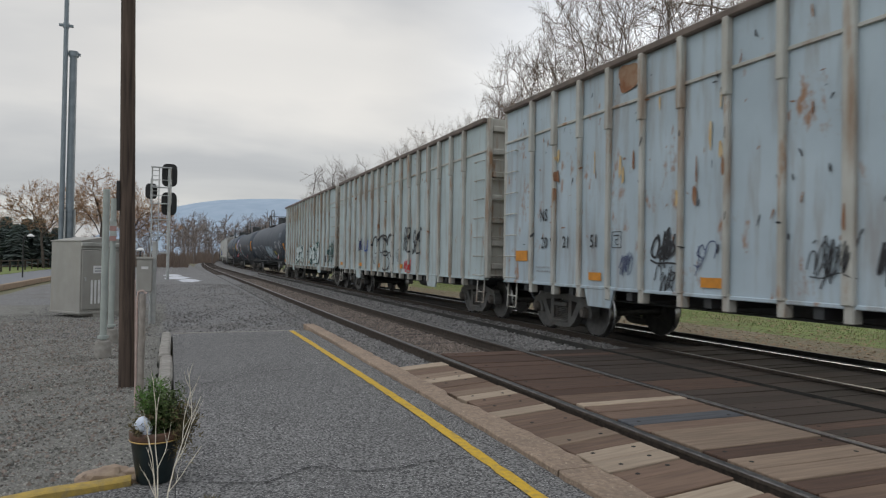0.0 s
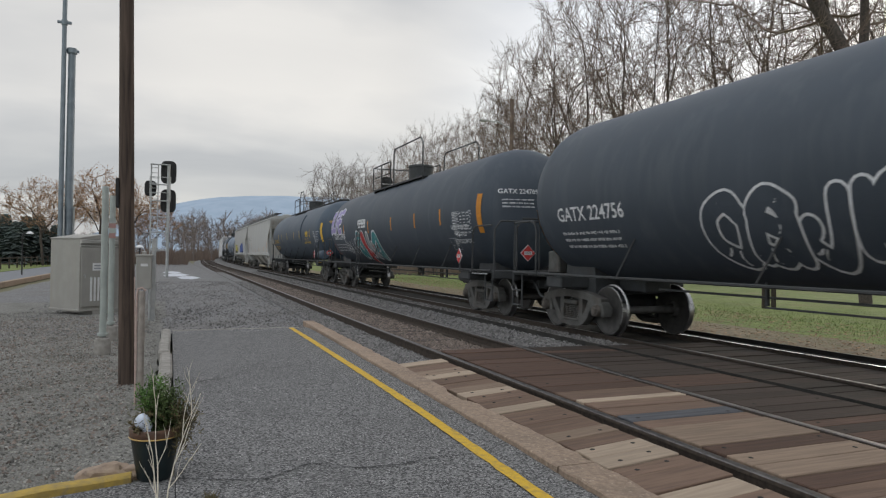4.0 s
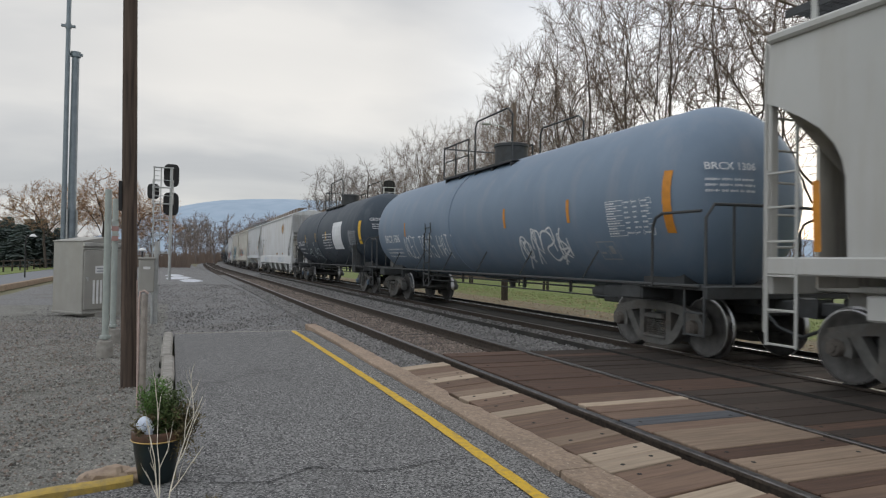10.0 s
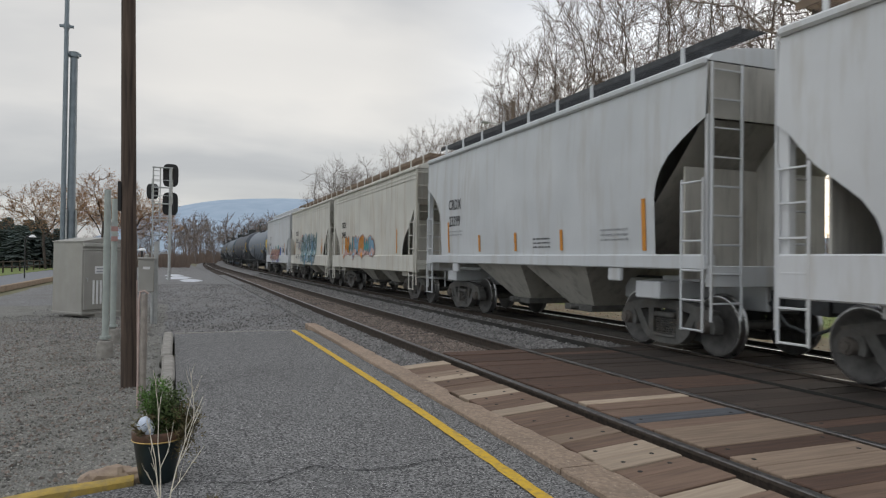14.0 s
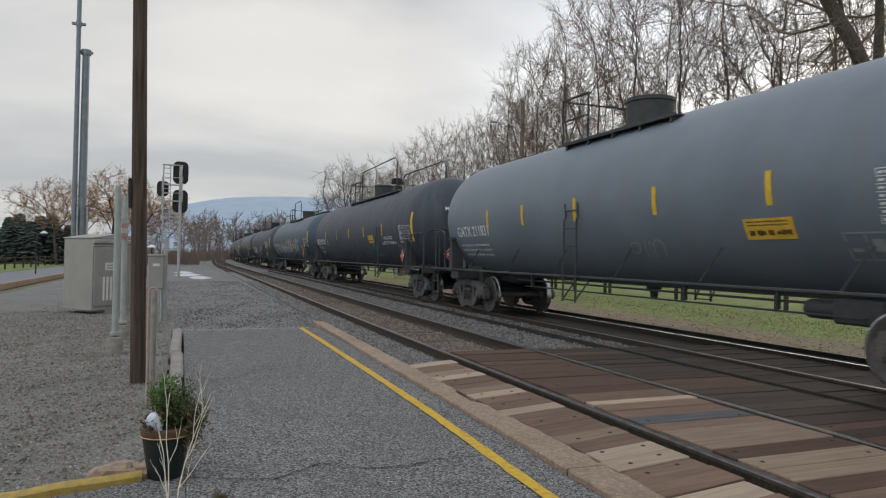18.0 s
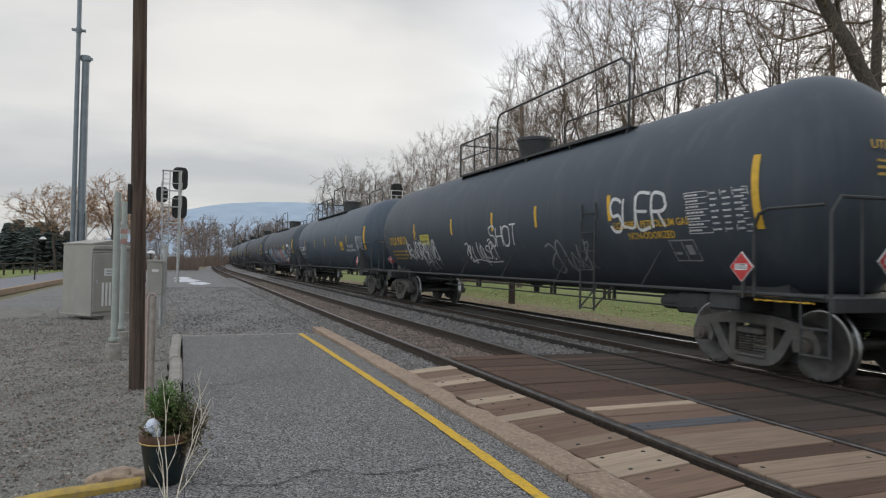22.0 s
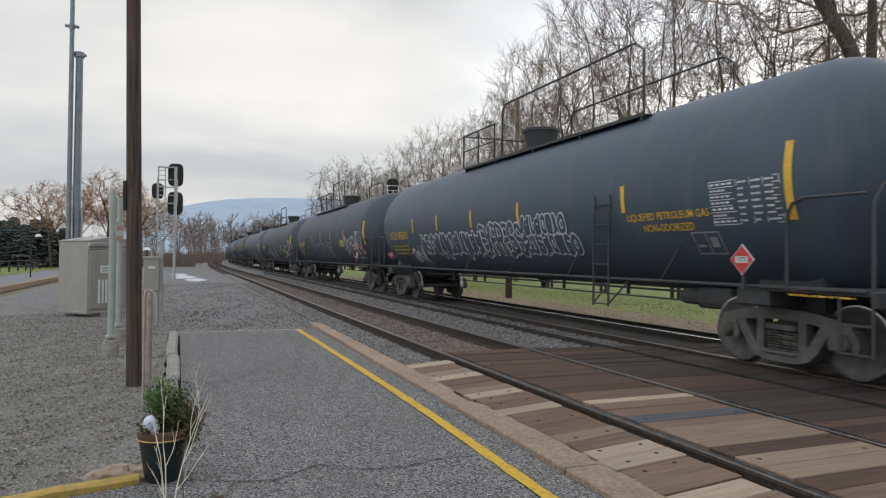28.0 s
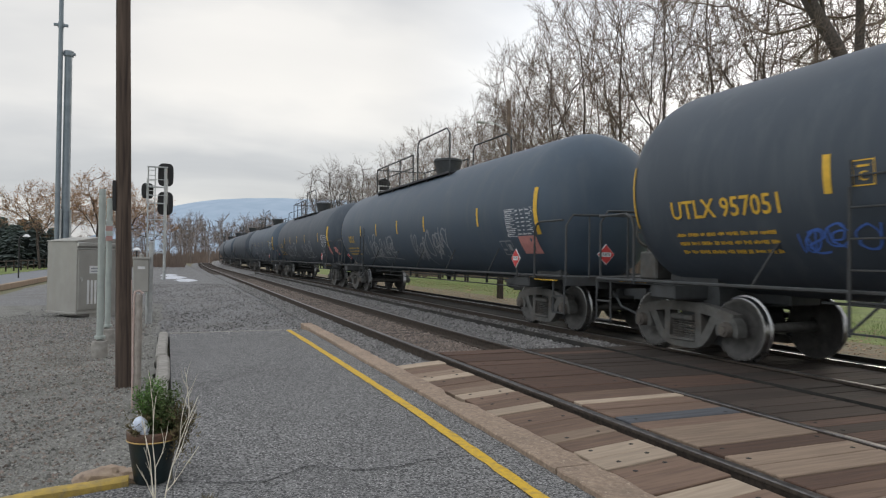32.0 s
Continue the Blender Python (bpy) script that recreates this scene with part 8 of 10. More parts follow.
    emergency(car, pl, -h + 5.2, -h + 6.1, 1.93, 2.23, "ink_lemon")
    box_sign(car, pl, -h + 5.3, 2.35, "ink_gold")
    scrawl(car, pl, -h + 2.8, -h + 4.2, 1.8, 2.1, "ink_grey", 211, .03, 5)
    car, pl, h = tank(22, paint="tank_navy", ink="ink_gold", word="UTLX 958201", label="black pressure tank car with a long row of white outlined graffiti", gas=(17.2, GAS_2, "ink_gold"), rail=(2.7, 5.4), **LPG)
    bubble(car, pl, -h + 5.75, -h + 10.2, 1.74, 2.30, None, "ink_white", 221, 12, .055)
    bubble(car, pl, -h + 10.2, -h + 12.4, 1.72, 2.42, None, "ink_white", 222, 7, .045, word="EXPRESS")
    bubble(car, pl, -h + 12.4, -h + 14.6, 1.72, 2.12, None, "ink_white", 224, 8, .04)
    bubble(car, pl, -h + 12.4, -h + 14.3, 2.12, 2.52, None, "ink_white", 225, 8, .04)
    scrawl(car, pl, -h + 4.3, -h + 5.5, 1.5, 2.0, "ink_white", 223, .04, 4)
    car, pl, h = tank(23, paint="tank_black", ink="ink_gold", word="UTLX 958380", label="black pressure tank car with white outlined graffiti and labels", rail=(5.0, 2.6), stripes=(5.1, 7.26, 9.76, 12.37, 15.37))
    bubble(car, pl, -h + 6.9, -h + 8.8, 1.6, 2.3, None, "ink_frost", 231, 4, .04)
    bubble(car, pl, -h + 9.0, -h + 10.5, 1.6, 2.3, None, "ink_frost", 234, 4, .04)
    bubble(car, pl, -h + 10.9, -h + 12.2, 1.6, 2.35, None, "ink_frost", 232, 3, .05)
    scrawl(car, pl, -h + 15.4, -h + 17.8, 1.6, 2.5, "ink_white", 233, .05, 5)
    emergency(car, pl, -h + 14.4, -h + 15.2, 2.1, 2.4, "ink_lemon")
    patch(car, pl, -h + 18.0, -h + 18.6, 1.75, 2.1, "ink_pink", "warning_label", 2, 2)
    patch(car, pl, -h + 17.2, -h + 17.8, 1.95, 2.2, "ink_pink", "warning_label", 2, 2)
    car, pl, h = tank(24, paint="tank_black", ink="ink_gold", word="UTLX 957051", label="black pressure tank car with white looped tags and pink labels", rail=(5.0, 2.6), **LPG)
    scrawl(car, pl, -h + 6.6, -h + 9.2, 1.5, 2.3, "ink_white", 241, .045, 5)
    scrawl(car, pl, -h + 9.7, -h + 10.95, 1.6, 2.5, "ink_white", 242, .045, 2)
    bubble(car, pl, -h + 12.6, -h + 15.1, 1.5, 2.4, None, "ink_white", 243, 4, .045)
    scrawl(car, pl, -h + 16.2, -h + 17.0, 1.6, 2.0, "ink_white", 244, .04, 4)
    emergency(car, pl, -h + 15.2, -h + 16.05, 1.85, 2.15, "ink_lemon")
    patch(car, pl, -h + 17.85, -h + 18.5, 1.75, 2.12, "ink_pink", "warning_label", 2, 2)
    patch(car, pl, -h + 15.9, -h + 17.4, 2.22, 2.4, "tank_slate", "painted_out_patch", 2, 2)
    scrawl(car, pl, -h + 4.6, -h + 6.6, 1.75, 2.05, "ink_azure", 245, .03, 6)
    box_sign(car, pl, -h + 5.4, 2.45, "ink_gold")
    for i in range(25, 31):
        car, pl, h = tank(i, paint=("tank_black", "tank_navy")[i % 2], ink="ink_gold", label="black pressure tank car far back in the train", rail=(5.0, 2.6),
                          word="UTLX" if i < 27 else "", head_text=False, detail=i < 28, **LPG)
        if i < 28:
            scrawl(car, pl, -h + 5, -h + 9, 1.6, 2.4, "ink_grey", 250 + i, .05, 6)
            scrawl(car, pl, -h + 11, -h + 14, 1.6, 2.4, "ink_grey", 260 + i, .05, 5)
            patch(car, pl, -h + 18.1, -h + 18.8, 1.75, 2.12, "ink_pink", "warning_label", 2, 2)


make_train()


# ---------------- trees ----------------


def grow(seed, height, rx, rz, stem, points=420, reach=0.8, step=0.42, tip=0.015, lean=(0.0, 0.0), flat=0.0, shoots=1.7, size=1.0, thin=0.0055):
    """A tree that grows towards points strewn through its crown: stout limbs in one mesh, branches and twigs in another."""
    rnd = np.random.RandomState(seed)
    zc = height - rz
    # points fill an uneven egg, thicker towards its skin
    d = rnd.normal(size=(points * 2, 3))
    d /= np.linalg.norm(d, axis=1)[:, None]
    lump = np.array([noise.noise(Vector(q) * 2.1 + Vector((seed, 0, 0))) for q in d])
    rad = rnd.rand(points * 2) ** 0.40 * (1 + 0.30 * lump)
    P = d * rad[:, None] * np.array([rx, rx, rz]) + np.array([lean[0] * zc, lean[1] * zc, zc])
    P[:, 2] = np.where(P[:, 2] < zc, zc - (zc - P[:, 2]) * (1 - flat), P[:, 2])
    keep = np.array([noise.noise(Vector(q) * 0.42 + Vector((0, seed, 0))) > -0.28 for q in P])
    P = P[keep & (P[:, 2] > stem * 0.75)][:points]
    pos, par, q = [np.array((0.0, 0.0, -0.3))], [-1], np.array((0.0, 0.0, -0.3))
    while q[2] < stem:
        q = q + np.array((lean[0] + rnd.uniform(-.10, .10), lean[1] + rnd.uniform(-.10, .10), 1.0)) * step
        par.append(len(pos) - 1)
        pos.append(q)
    N = np.array(pos)
    D = np.linalg.norm(P[:, None] - N[None], axis=2)
    near, dist = D.argmin(1), D.min(1)
    for _ in range(150):
        if not len(P):
            break
        v = (P - N[near]) / np.maximum(dist, 1e-6)[:, None]
        acc = np.zeros_like(N)
        np.add.at(acc, near, v)
        who = np.unique(near)
        g = acc[who]
        g = g / np.maximum(np.linalg.norm(g, axis=1), 1e-6)[:, None] + rnd.normal(size=g.shape) * 0.09 + np.array((0, 0, 0.05))
        g /= np.linalg.norm(g, axis=1)[:, None]
        k0 = len(N)
        new_n = N[who] + g * step
        N = np.vstack([N, new_n])
        par.extend(int(w) for w in who)
        D = np.linalg.norm(P[:, None] - new_n[None], axis=2)
        j, m = D.argmin(1), D.min(1)
        better = m < dist
        near, dist = np.where(better, j + k0, near), np.minimum(m, dist)
        live = dist > reach
        P, near, dist = P[live], near[live], dist[live]
    n = len(N)
    kids = [[] for _ in range(n)]
    for i in range(1, n):
        kids[par[i]].append(i)
    N *= height / N[:, 2].max()
    e = 2.0
    acc = np.zeros(n)
    for i in range(n - 1, -1, -1):
        acc[i] = acc[i] if kids[i] else tip ** e
        if par[i] >= 0:
            acc[par[i]] += acc[i]
    R = acc ** (1 / e)
    wood_m, fine = Mesh(), Mesh()
    todo = [(0, None)]
    while todo:
        i, src = todo.pop()
        pts, rs = ([tuple(N[src])], [R[i]]) if src is not None else ([], [])
        while True:
            pts.append(tuple(N[i]))
            rs.append(float(R[i]))
            if not kids[i]:
                break
            order = sorted(kids[i], key=lambda c: -R[c])
            todo.extend((c, i) for c in order[1:])
            i = order[0]
        if len(pts) > 1:
            big = rs[0] > tip * 3
            (wood_m if big else fine).tube(pts, rs, 8 if rs[0] > 0.16 else (5 if big else 3), 0, False)
    unit = lambda v: v / max(np.linalg.norm(v), 1e-6)
    for i in range(1, n):
        if R[i] > tip * 3.2:
            continue
        d0 = unit(N[i] - N[par[i]])
        for _ in range(int(shoots + rnd.rand()) + (0 if kids[i] else 2)):
            v = unit(d0 + unit(rnd.normal(size=3)) * rnd.uniform(0.45, 0.95) + np.array((0, 0, 0.15)))
            ln = rnd.uniform(0.7, 1.5) * size
            a = N[i]
            b = a + v * ln * 0.5 + rnd.normal(size=3) * 0.05
            c = b + unit(v + np.array((0, 0, 0.25))) * ln * 0.5
            fine.tube([tuple(a), tuple(b), tuple(c)], [thin * 1.9, thin * 1.5, thin * 0.8], 3, 0, False)
            for f in (0.3, 0.55, 0.75, 0.95):
                p0 = a + (c - a) * f
                w = unit(v + unit(rnd.normal(size=3)) * 0.75) * ln * rnd.uniform(0.25, 0.5)
                fine.tube([tuple(p0), tuple(p0 + w)], [thin, thin * 0.6], 3, 0, False)
    return wood_m, fine


def make_tree(name, label, seed, group, twigs="twig", **kw):
    w, f = grow(seed, **kw)
    ob = thing(name, label, "tree", group)
    part("trunk", w.data("trunk", MAT["bark"], 60, False), None, ob)
    part("crown", f.data("crown", MAT[twigs], 60, False), None, ob)
    return ob


def bearing(px_deg, dist):
    return dist * math.sin(radians(px_deg)), dist * math.cos(radians(px_deg))


def trees():
    kinds = []
    for i in range(6):
        kinds.append(make_tree("bare_tree", "tall leafless deciduous tree with fine grey-brown twigs", 100 + i, "bare trees beyond the lawn", height=18,
                               rx=(4.6, 5.4, 4.9, 5.7, 4.4, 5.1)[i], rz=(6.6, 6.9, 7.0, 6.4, 6.8, 6.6)[i], stem=(3.6, 3.0, 4.2, 3.3, 4.4, 2.8)[i], tip=0.0135, thin=0.0066, points=380))
    # bearing east of the track's heading, distance, height
    spots = [(18.4, 94, 17.0), (19.8, 90, 18.2), (21.3, 86, 18.6), (22.8, 84, 18.2), (24.2, 80, 17.5), (26.7, 66, 18.6), (28.9, 62, 20.8), (31.4, 58, 23.0), (33.8, 56, 24.0), (36.8, 54, 24.5),
             (40.2, 52, 24.5), (44.0, 50, 24.5), (47.6, 48, 23.5), (51, 48, 24), (56, 47, 24), (62, 46, 24), (70, 46, 24), (79, 48, 23),
             (28.3, 84, 21.5), (30.8, 82, 24), (26.0, 78, 18.6), (35.0, 80, 25)]
    used = set()
    rnd = random.Random(4)
    for n, (b, d, ht) in enumerate(spots):
        x, y = bearing(b, d)
        k = n % len(kinds)
        s = ht / 18
        m = pose(x, y, -0.35, 0, 0, rnd.uniform(0, 360)) @ Matrix.Diagonal((s * 0.92, s * 0.92, s, 1))
        if k not in used:
            used.add(k)
            kinds[k].matrix_basis = m
        else:
            o = copy_thing(kinds[k], pose(0, 0, 0))
            o.matrix_basis = m
    for b, d, seed, lean, stem in ((61.0, 30.0, 317, (-0.27, 0.36), 11.5), (53.9, 32.0, 302, (0.0, 0.0), 9.5)):
        t = make_tree("old_tree", "large old leafless tree with a thick leaning trunk", seed, "", height=21, rx=6.0, rz=7.0, stem=stem, lean=lean, tip=0.023, points=330, step=0.55, reach=1.0)
        x, y = bearing(b, d)
        t.matrix_basis = pose(x, y, -0.35)
    # trees of the middle distance, over the train's tail, twigs coloured paler for haze
    mids = []
    for i in range(2):
        mids.append(make_tree("bare_tree", "leafless round-crowned tree in the middle distance", 140 + i, "bare trees in the middle distance", twigs="twig_hazed", height=14.5, rx=4.4, rz=5.2, stem=3.0, tip=0.02, thin=0.008))
    for n, (b, d, s) in enumerate([(12.7, 118, 1.22), (15.3, 124, 1.30), (14.1, 140, 1.32), (16.6, 112, 1.12), (11.6, 140, 1.0), (17.6, 108, 1.12)]):
        x, y = bearing(b, d)
        m = pose(x, y, -0.35, 0, 0, n * 77) @ Matrix.Diagonal((s, s, s, 1))
        o = mids[n] if n < 2 else copy_thing(mids[n % 2], pose(0, 0, 0))
        o.matrix_basis = m
    # russet trees over the road
    rus = []
    for i in range(2):
        o = make_tree("russet_tree", "nearly bare tree with a few russet leaves", 160 + i, "russet trees by the road", twigs="twig_warm", height=9, rx=4.2 - 0.6 * i, rz=3.4, stem=1.6, step=0.26, reach=0.5, size=0.55, thin=0.005, tip=0.012, lean=(-0.10 + 0.14 * i, 0), flat=0.35)
        rnd = random.Random(900 + i)
        crown = [c for c in o.children if c.name.startswith("crown")][0]
        vs = [v.co for v in crown.data.vertices]
        lf = Mesh()
        for k in range(9000):
            p = rnd.choice(vs)
            if p.z < 3 or (i == 0 and p.z < 5 and rnd.random() < 0.5):
                continue
            a, s = rnd.uniform(0, 6.28), rnd.uniform(0.035, 0.075)
            u = Vector((math.cos(a), math.sin(a), rnd.uniform(-0.6, 0.6))) * s
            w = Vector((-math.sin(a), math.cos(a), rnd.uniform(-0.8, 0.8))) * s * 0.7
            lf.add([p - u, p + w, p + u, p - w], [(0, 1, 2, 3)])
        tagged(part("leaves", lf.data("leaves", MAT["leaf_rust"], 0, False), None, o, "scattered russet leaves"), kind="stuff")
        rus.append(o)
    for n, (b, d, s, rz) in enumerate([(-8.6, 84, 1.02, 0), (-5.0, 88, 1.24, 40), (-3.0, 92, 1.12, 150), (-7.0, 100, 1.12, 210), (-1.4, 104, 1.0, 300)]):
        x, y = bearing(b, d)
        m = pose(x, y, -0.3, 0, 0, rz) @ Matrix.Diagonal((s, s, s, 1))
        o = rus[n] if n < 2 else copy_thing(rus[n % 2], pose(0, 0, 0))
        o.matrix_basis = m
    # dark conifers at the lawn's far side
    con = Mesh()
    rnd = random.Random(55)
    for k in range(900):
        f = (k / 900) ** 0.8
        z = 0.5 + f * 5.2
        r = (1 - f) * 2.5 + 0.25
        a = rnd.uniform(0, 6.28)
        L2 = r * rnd.uniform(0.55, 1.1)
        p0 = Vector((math.cos(a) * 0.1, math.sin(a) * 0.1, z + 0.25))
        p1 = Vector((math.cos(a) * L2, math.sin(a) * L2, z - 0.25 * L2 + rnd.uniform(-0.1, 0.2)))
        side = Vector((-math.sin(a), math.cos(a), 0)) * rnd.uniform(0.2, 0.42)
        mid = p0.lerp(p1, 0.6)
        dn = Vector((0, 0, -0.22))
        con.add([p0, mid - side, p1, mid + side, mid + dn], [(0, 1, 4), (1, 2, 4), (2, 3, 4), (3, 0, 4), (0, 3, 2, 1)])
    trunk = Mesh()
    trunk.tube([(0, 0, -0.3), (0, 0, 5.4)], [0.16, 0.03], 7)
    o = thing("conifer", "dense dark green conifer", "tree", "conifers beyond the lawn")
    part("trunk", trunk, MAT["bark"], o)
    part("crown", con.data("crown", MAT["needle"], 0, False), None, o)
    first = True
    for b, d, s in [(-11.6, 92, 1.22), (-10.4, 90, 1.12), (-9.0, 92, 1.3), (-7.9, 94, 1.08), (-12.9, 96, 1.35), (-14.2, 92, 1.25), (-11.0, 102, 1.42), (-9.7, 104, 1.4), (-7.1, 108, 1.2), (-15.6, 96, 1.4), (-17, 100, 1.5)]:
        x, y = bearing(b, d)
        m = pose(x, y, -0.2, 0, 0, b * 50) @ Matrix.Diagonal((s * 1.1, s * 1.1, s * 0.74, 1))
        if first:
            o.matrix_basis, first = m, False
        else:
            copy_thing(o, pose(0, 0, 0)).matrix_basis = m
    # far woods along the bend and the lot's end, haze put into their colour
    wd = Mesh()
    rnd = random.Random(77)
    small = [grow(170 + i, 10, 2.6, 3.6, 2.0, points=120, reach=0.9, step=0.5, tip=0.04, shoots=1.3, size=1.1, thin=0.022) for i in range(3)]
    for k in range(70):
        b = rnd.uniform(-7, 10.5)
        d = rnd.uniform(150, 250) if b < 3.3 else rnd.uniform(240, 310)
        x, y = bearing(b, d)
        sc = rnd.uniform(0.55, 1.25) * d / 190 * (0.55 + 0.45 * min(1, max(0, (b + 4) / 6)))
        c, q = math.cos(k * 1.7), math.sin(k * 1.7)
        for m in small[k % 3]:
            wd.add([(x + sc * (u * c - v * q), y + sc * (u * q + v * c), -0.4 + sc * w) for u, v, w in m.v], m.f)
    tagged(part("far_woods", wd.data("far_woods", MAT["twig_hazed"], 0, False), None), "distant leafless woods, grey-brown paled to stand in for haze", "woods", kind="stuff")
    # undergrowth at the foot of the trees beyond the lawn
    hg = Mesh()
    for k in range(9000):
        b, d = rnd.uniform(17, 85), rnd.uniform(60, 105)
        x, y = bearing(b, d)
        hh = rnd.uniform(0.6, 1.0) * (1.2 + 2.6 * abs(math.sin(b * 0.37) * math.sin(b * 0.11 + d * 0.05)))
        w, a = rnd.uniform(0.03, 0.09), rnd.uniform(-0.7, 0.7)
        hg.add([(x - w, y + w, -0.4), (x + w, y - w, -0.4), (x + a, y + rnd.uniform(-.5, .5), hh)], [(0, 1, 2)])
    for k in range(210):
        b, d = rnd.uniform(24, 80), rnd.uniform(62, 100)
        x, y = bearing(b, d)
        hh = rnd.uniform(3.0, 7.5)
        hg.tube([(x, y, -0.4), (x + rnd.uniform(-.3, .3), y, hh * 0.6), (x + rnd.uniform(-.6, .6), y, hh)], [0.06, 0.045, 0.02], 3, 0, False)
        for j in range(26):
            f, a = rnd.uniform(0.08, 0.95), rnd.uniform(0, 6.28)
            ln = hh * 0.34 * (1.15 - f * 0.7) * rnd.uniform(0.5, 1.1)
            p = Vector((x, y, hh * f))
            hg.tube([p, p + Vector((math.cos(a) * ln, math.sin(a) * ln, ln * rnd.uniform(0.5, 1.2)))], [0.030, 0.014], 3, 0, False)
    tagged(part("undergrowth", hg.data("undergrowth", MAT["brush"], 0, False), None), "grey-brown leafless undergrowth beneath the trees", "undergrowth", kind="stuff")
    # brush at the foot of the woods
    br = Mesh()
    for k in range(5200):
        b = rnd.uniform(-9, 10.2)
        d = rnd.uniform(95, 150) if b < 1.2 else (rnd.uniform(158, 210) if b < 3.3 else rnd.uniform(230, 300))
        x, y = bearing(b, d)
        hh = rnd.uniform(0.8, 3.0) * d / 140
        w = rnd.uniform(0.05, 0.12)
        a = rnd.uniform(-0.6, 0.6)
        br.add([(x - w, y, -0.4), (x + w, y, -0.4), (x + a, y + rnd.uniform(-.3, .3), hh)], [(0, 1, 2)])
    tagged(part("brush", br.data("brush", MAT["brush"], 0, False), None), "rusty brown brush along the far bend", "brush", kind="stuff")


def hill():
    me = Mesh()
    az = [-30, -20, -12, -7, -4.6, -2.5, -0.6, 1.5, 4, 7, 10, 14, 18, 24, 32, 45, 60]
    el = [0.2, 0.3, 0.5, 0.9, 1.8, 2.9, 3.75, 4.3, 4.72, 4.9, 4.95, 4.95, 4.6, 4.2, 3.6, 2.6, 1.2]
    n = 120
    rnd = random.Random(3)
    vs, fs = [], []
    for i in range(n + 1):
        a = -30 + 90 * i / n
        e = float(np.interp(a, az, el)) + rnd.uniform(-0.025, 0.025)
        for d, f in ((2600, 0.0), (2900, 0.42), (3300, 0.82), (3600, 1.0), (4200, 0.6)):
            x, y = bearing(a, d)
            vs.append((x, y, -8 + f * math.tan(radians(e)) * 3600 + (rnd.uniform(-4, 4) if 0 < f < 1 else 0)))
    for i in range(n):
        for j in range(4):
            fs.append((i * 5 + j, (i + 1) * 5 + j, (i + 1) * 5 + j + 1, i * 5 + j + 1))
    me.add(vs, fs)
    # no haze in the air: the blue of this material stands in for it
    tagged(part("far_ridge", me, MAT["hill"], smooth=60), "long wooded ridge on the horizon with haze painted in pale blue", "hill", kind="structure")


# ---------------- things beside the platform ----------------


def utility_pole():
    ob = thing("utility_pole", "weathered brown wooden utility pole set in gravel", "utility pole", at=pose(-0.468, 9.06, -0.17, 0, -1.0, 0))
    rnd = random.Random(9)
    me = Mesh()
    n = 18
    prof = []
    vs, fs = [], []
    for j in range(26):
        z = -0.25 + 9.6 * j / 25
        r = 0.093 - 0.0026 * z
        for k in range(n):
            a = 2 * math.pi * k / n
            q = r * (1 + 0.02 * math.sin(k * 2.7) + rnd.uniform(-0.012, 0.012))
            vs.append((q * math.cos(a), q * math.sin(a), z))
    for j in range(25):
        for k in range(n):
            fs.append((j * n + k, j * n + (k + 1) % n, (j + 1) * n + (k + 1) % n, (j + 1) * n + k))
    me.add(vs, fs)
    part("shaft", me, MAT["pole_wood"], ob, smooth=60)
    me = Mesh()
    me.box(-0.118, -0.075, -0.05, 0.03, 2.14, 2.50, 0.008)
    part("bracket", me, MAT["black_signal"], ob, "small dark bracket")
    me = Mesh()
    me.tube([(0.094, -0.03, -0.1), (0.091, -0.03, 1.3)], 0.008, 6)
    part("ground_wire_guard", me, MAT["old_pink"], ob, "thin pale strip up the pole")


def steel_post():
    ob = thing("steel_post", "short weathered steel post with rounded top", "post", at=(-0.27, 7.75, -0.17))
    me = Mesh()
    me.tube([(0, 0, -0.1), (0, 0, 1.18), (0, 0, 1.20)], [0.034, 0.034, 0.024], 12)
    part("pipe", me, MAT["steel_worn"], ob)
    me = Mesh()
    me.tube([(-0.048, 0.0, -0.1), (-0.048, 0.0, 1.15), (-0.04, 0, 1.22), (0.0, 0.0, 1.235), (0.04, 0, 1.2)], 0.012, 6)
    part("pale_edge", me, MAT["old_pink"], ob, "pale faded edging strip")


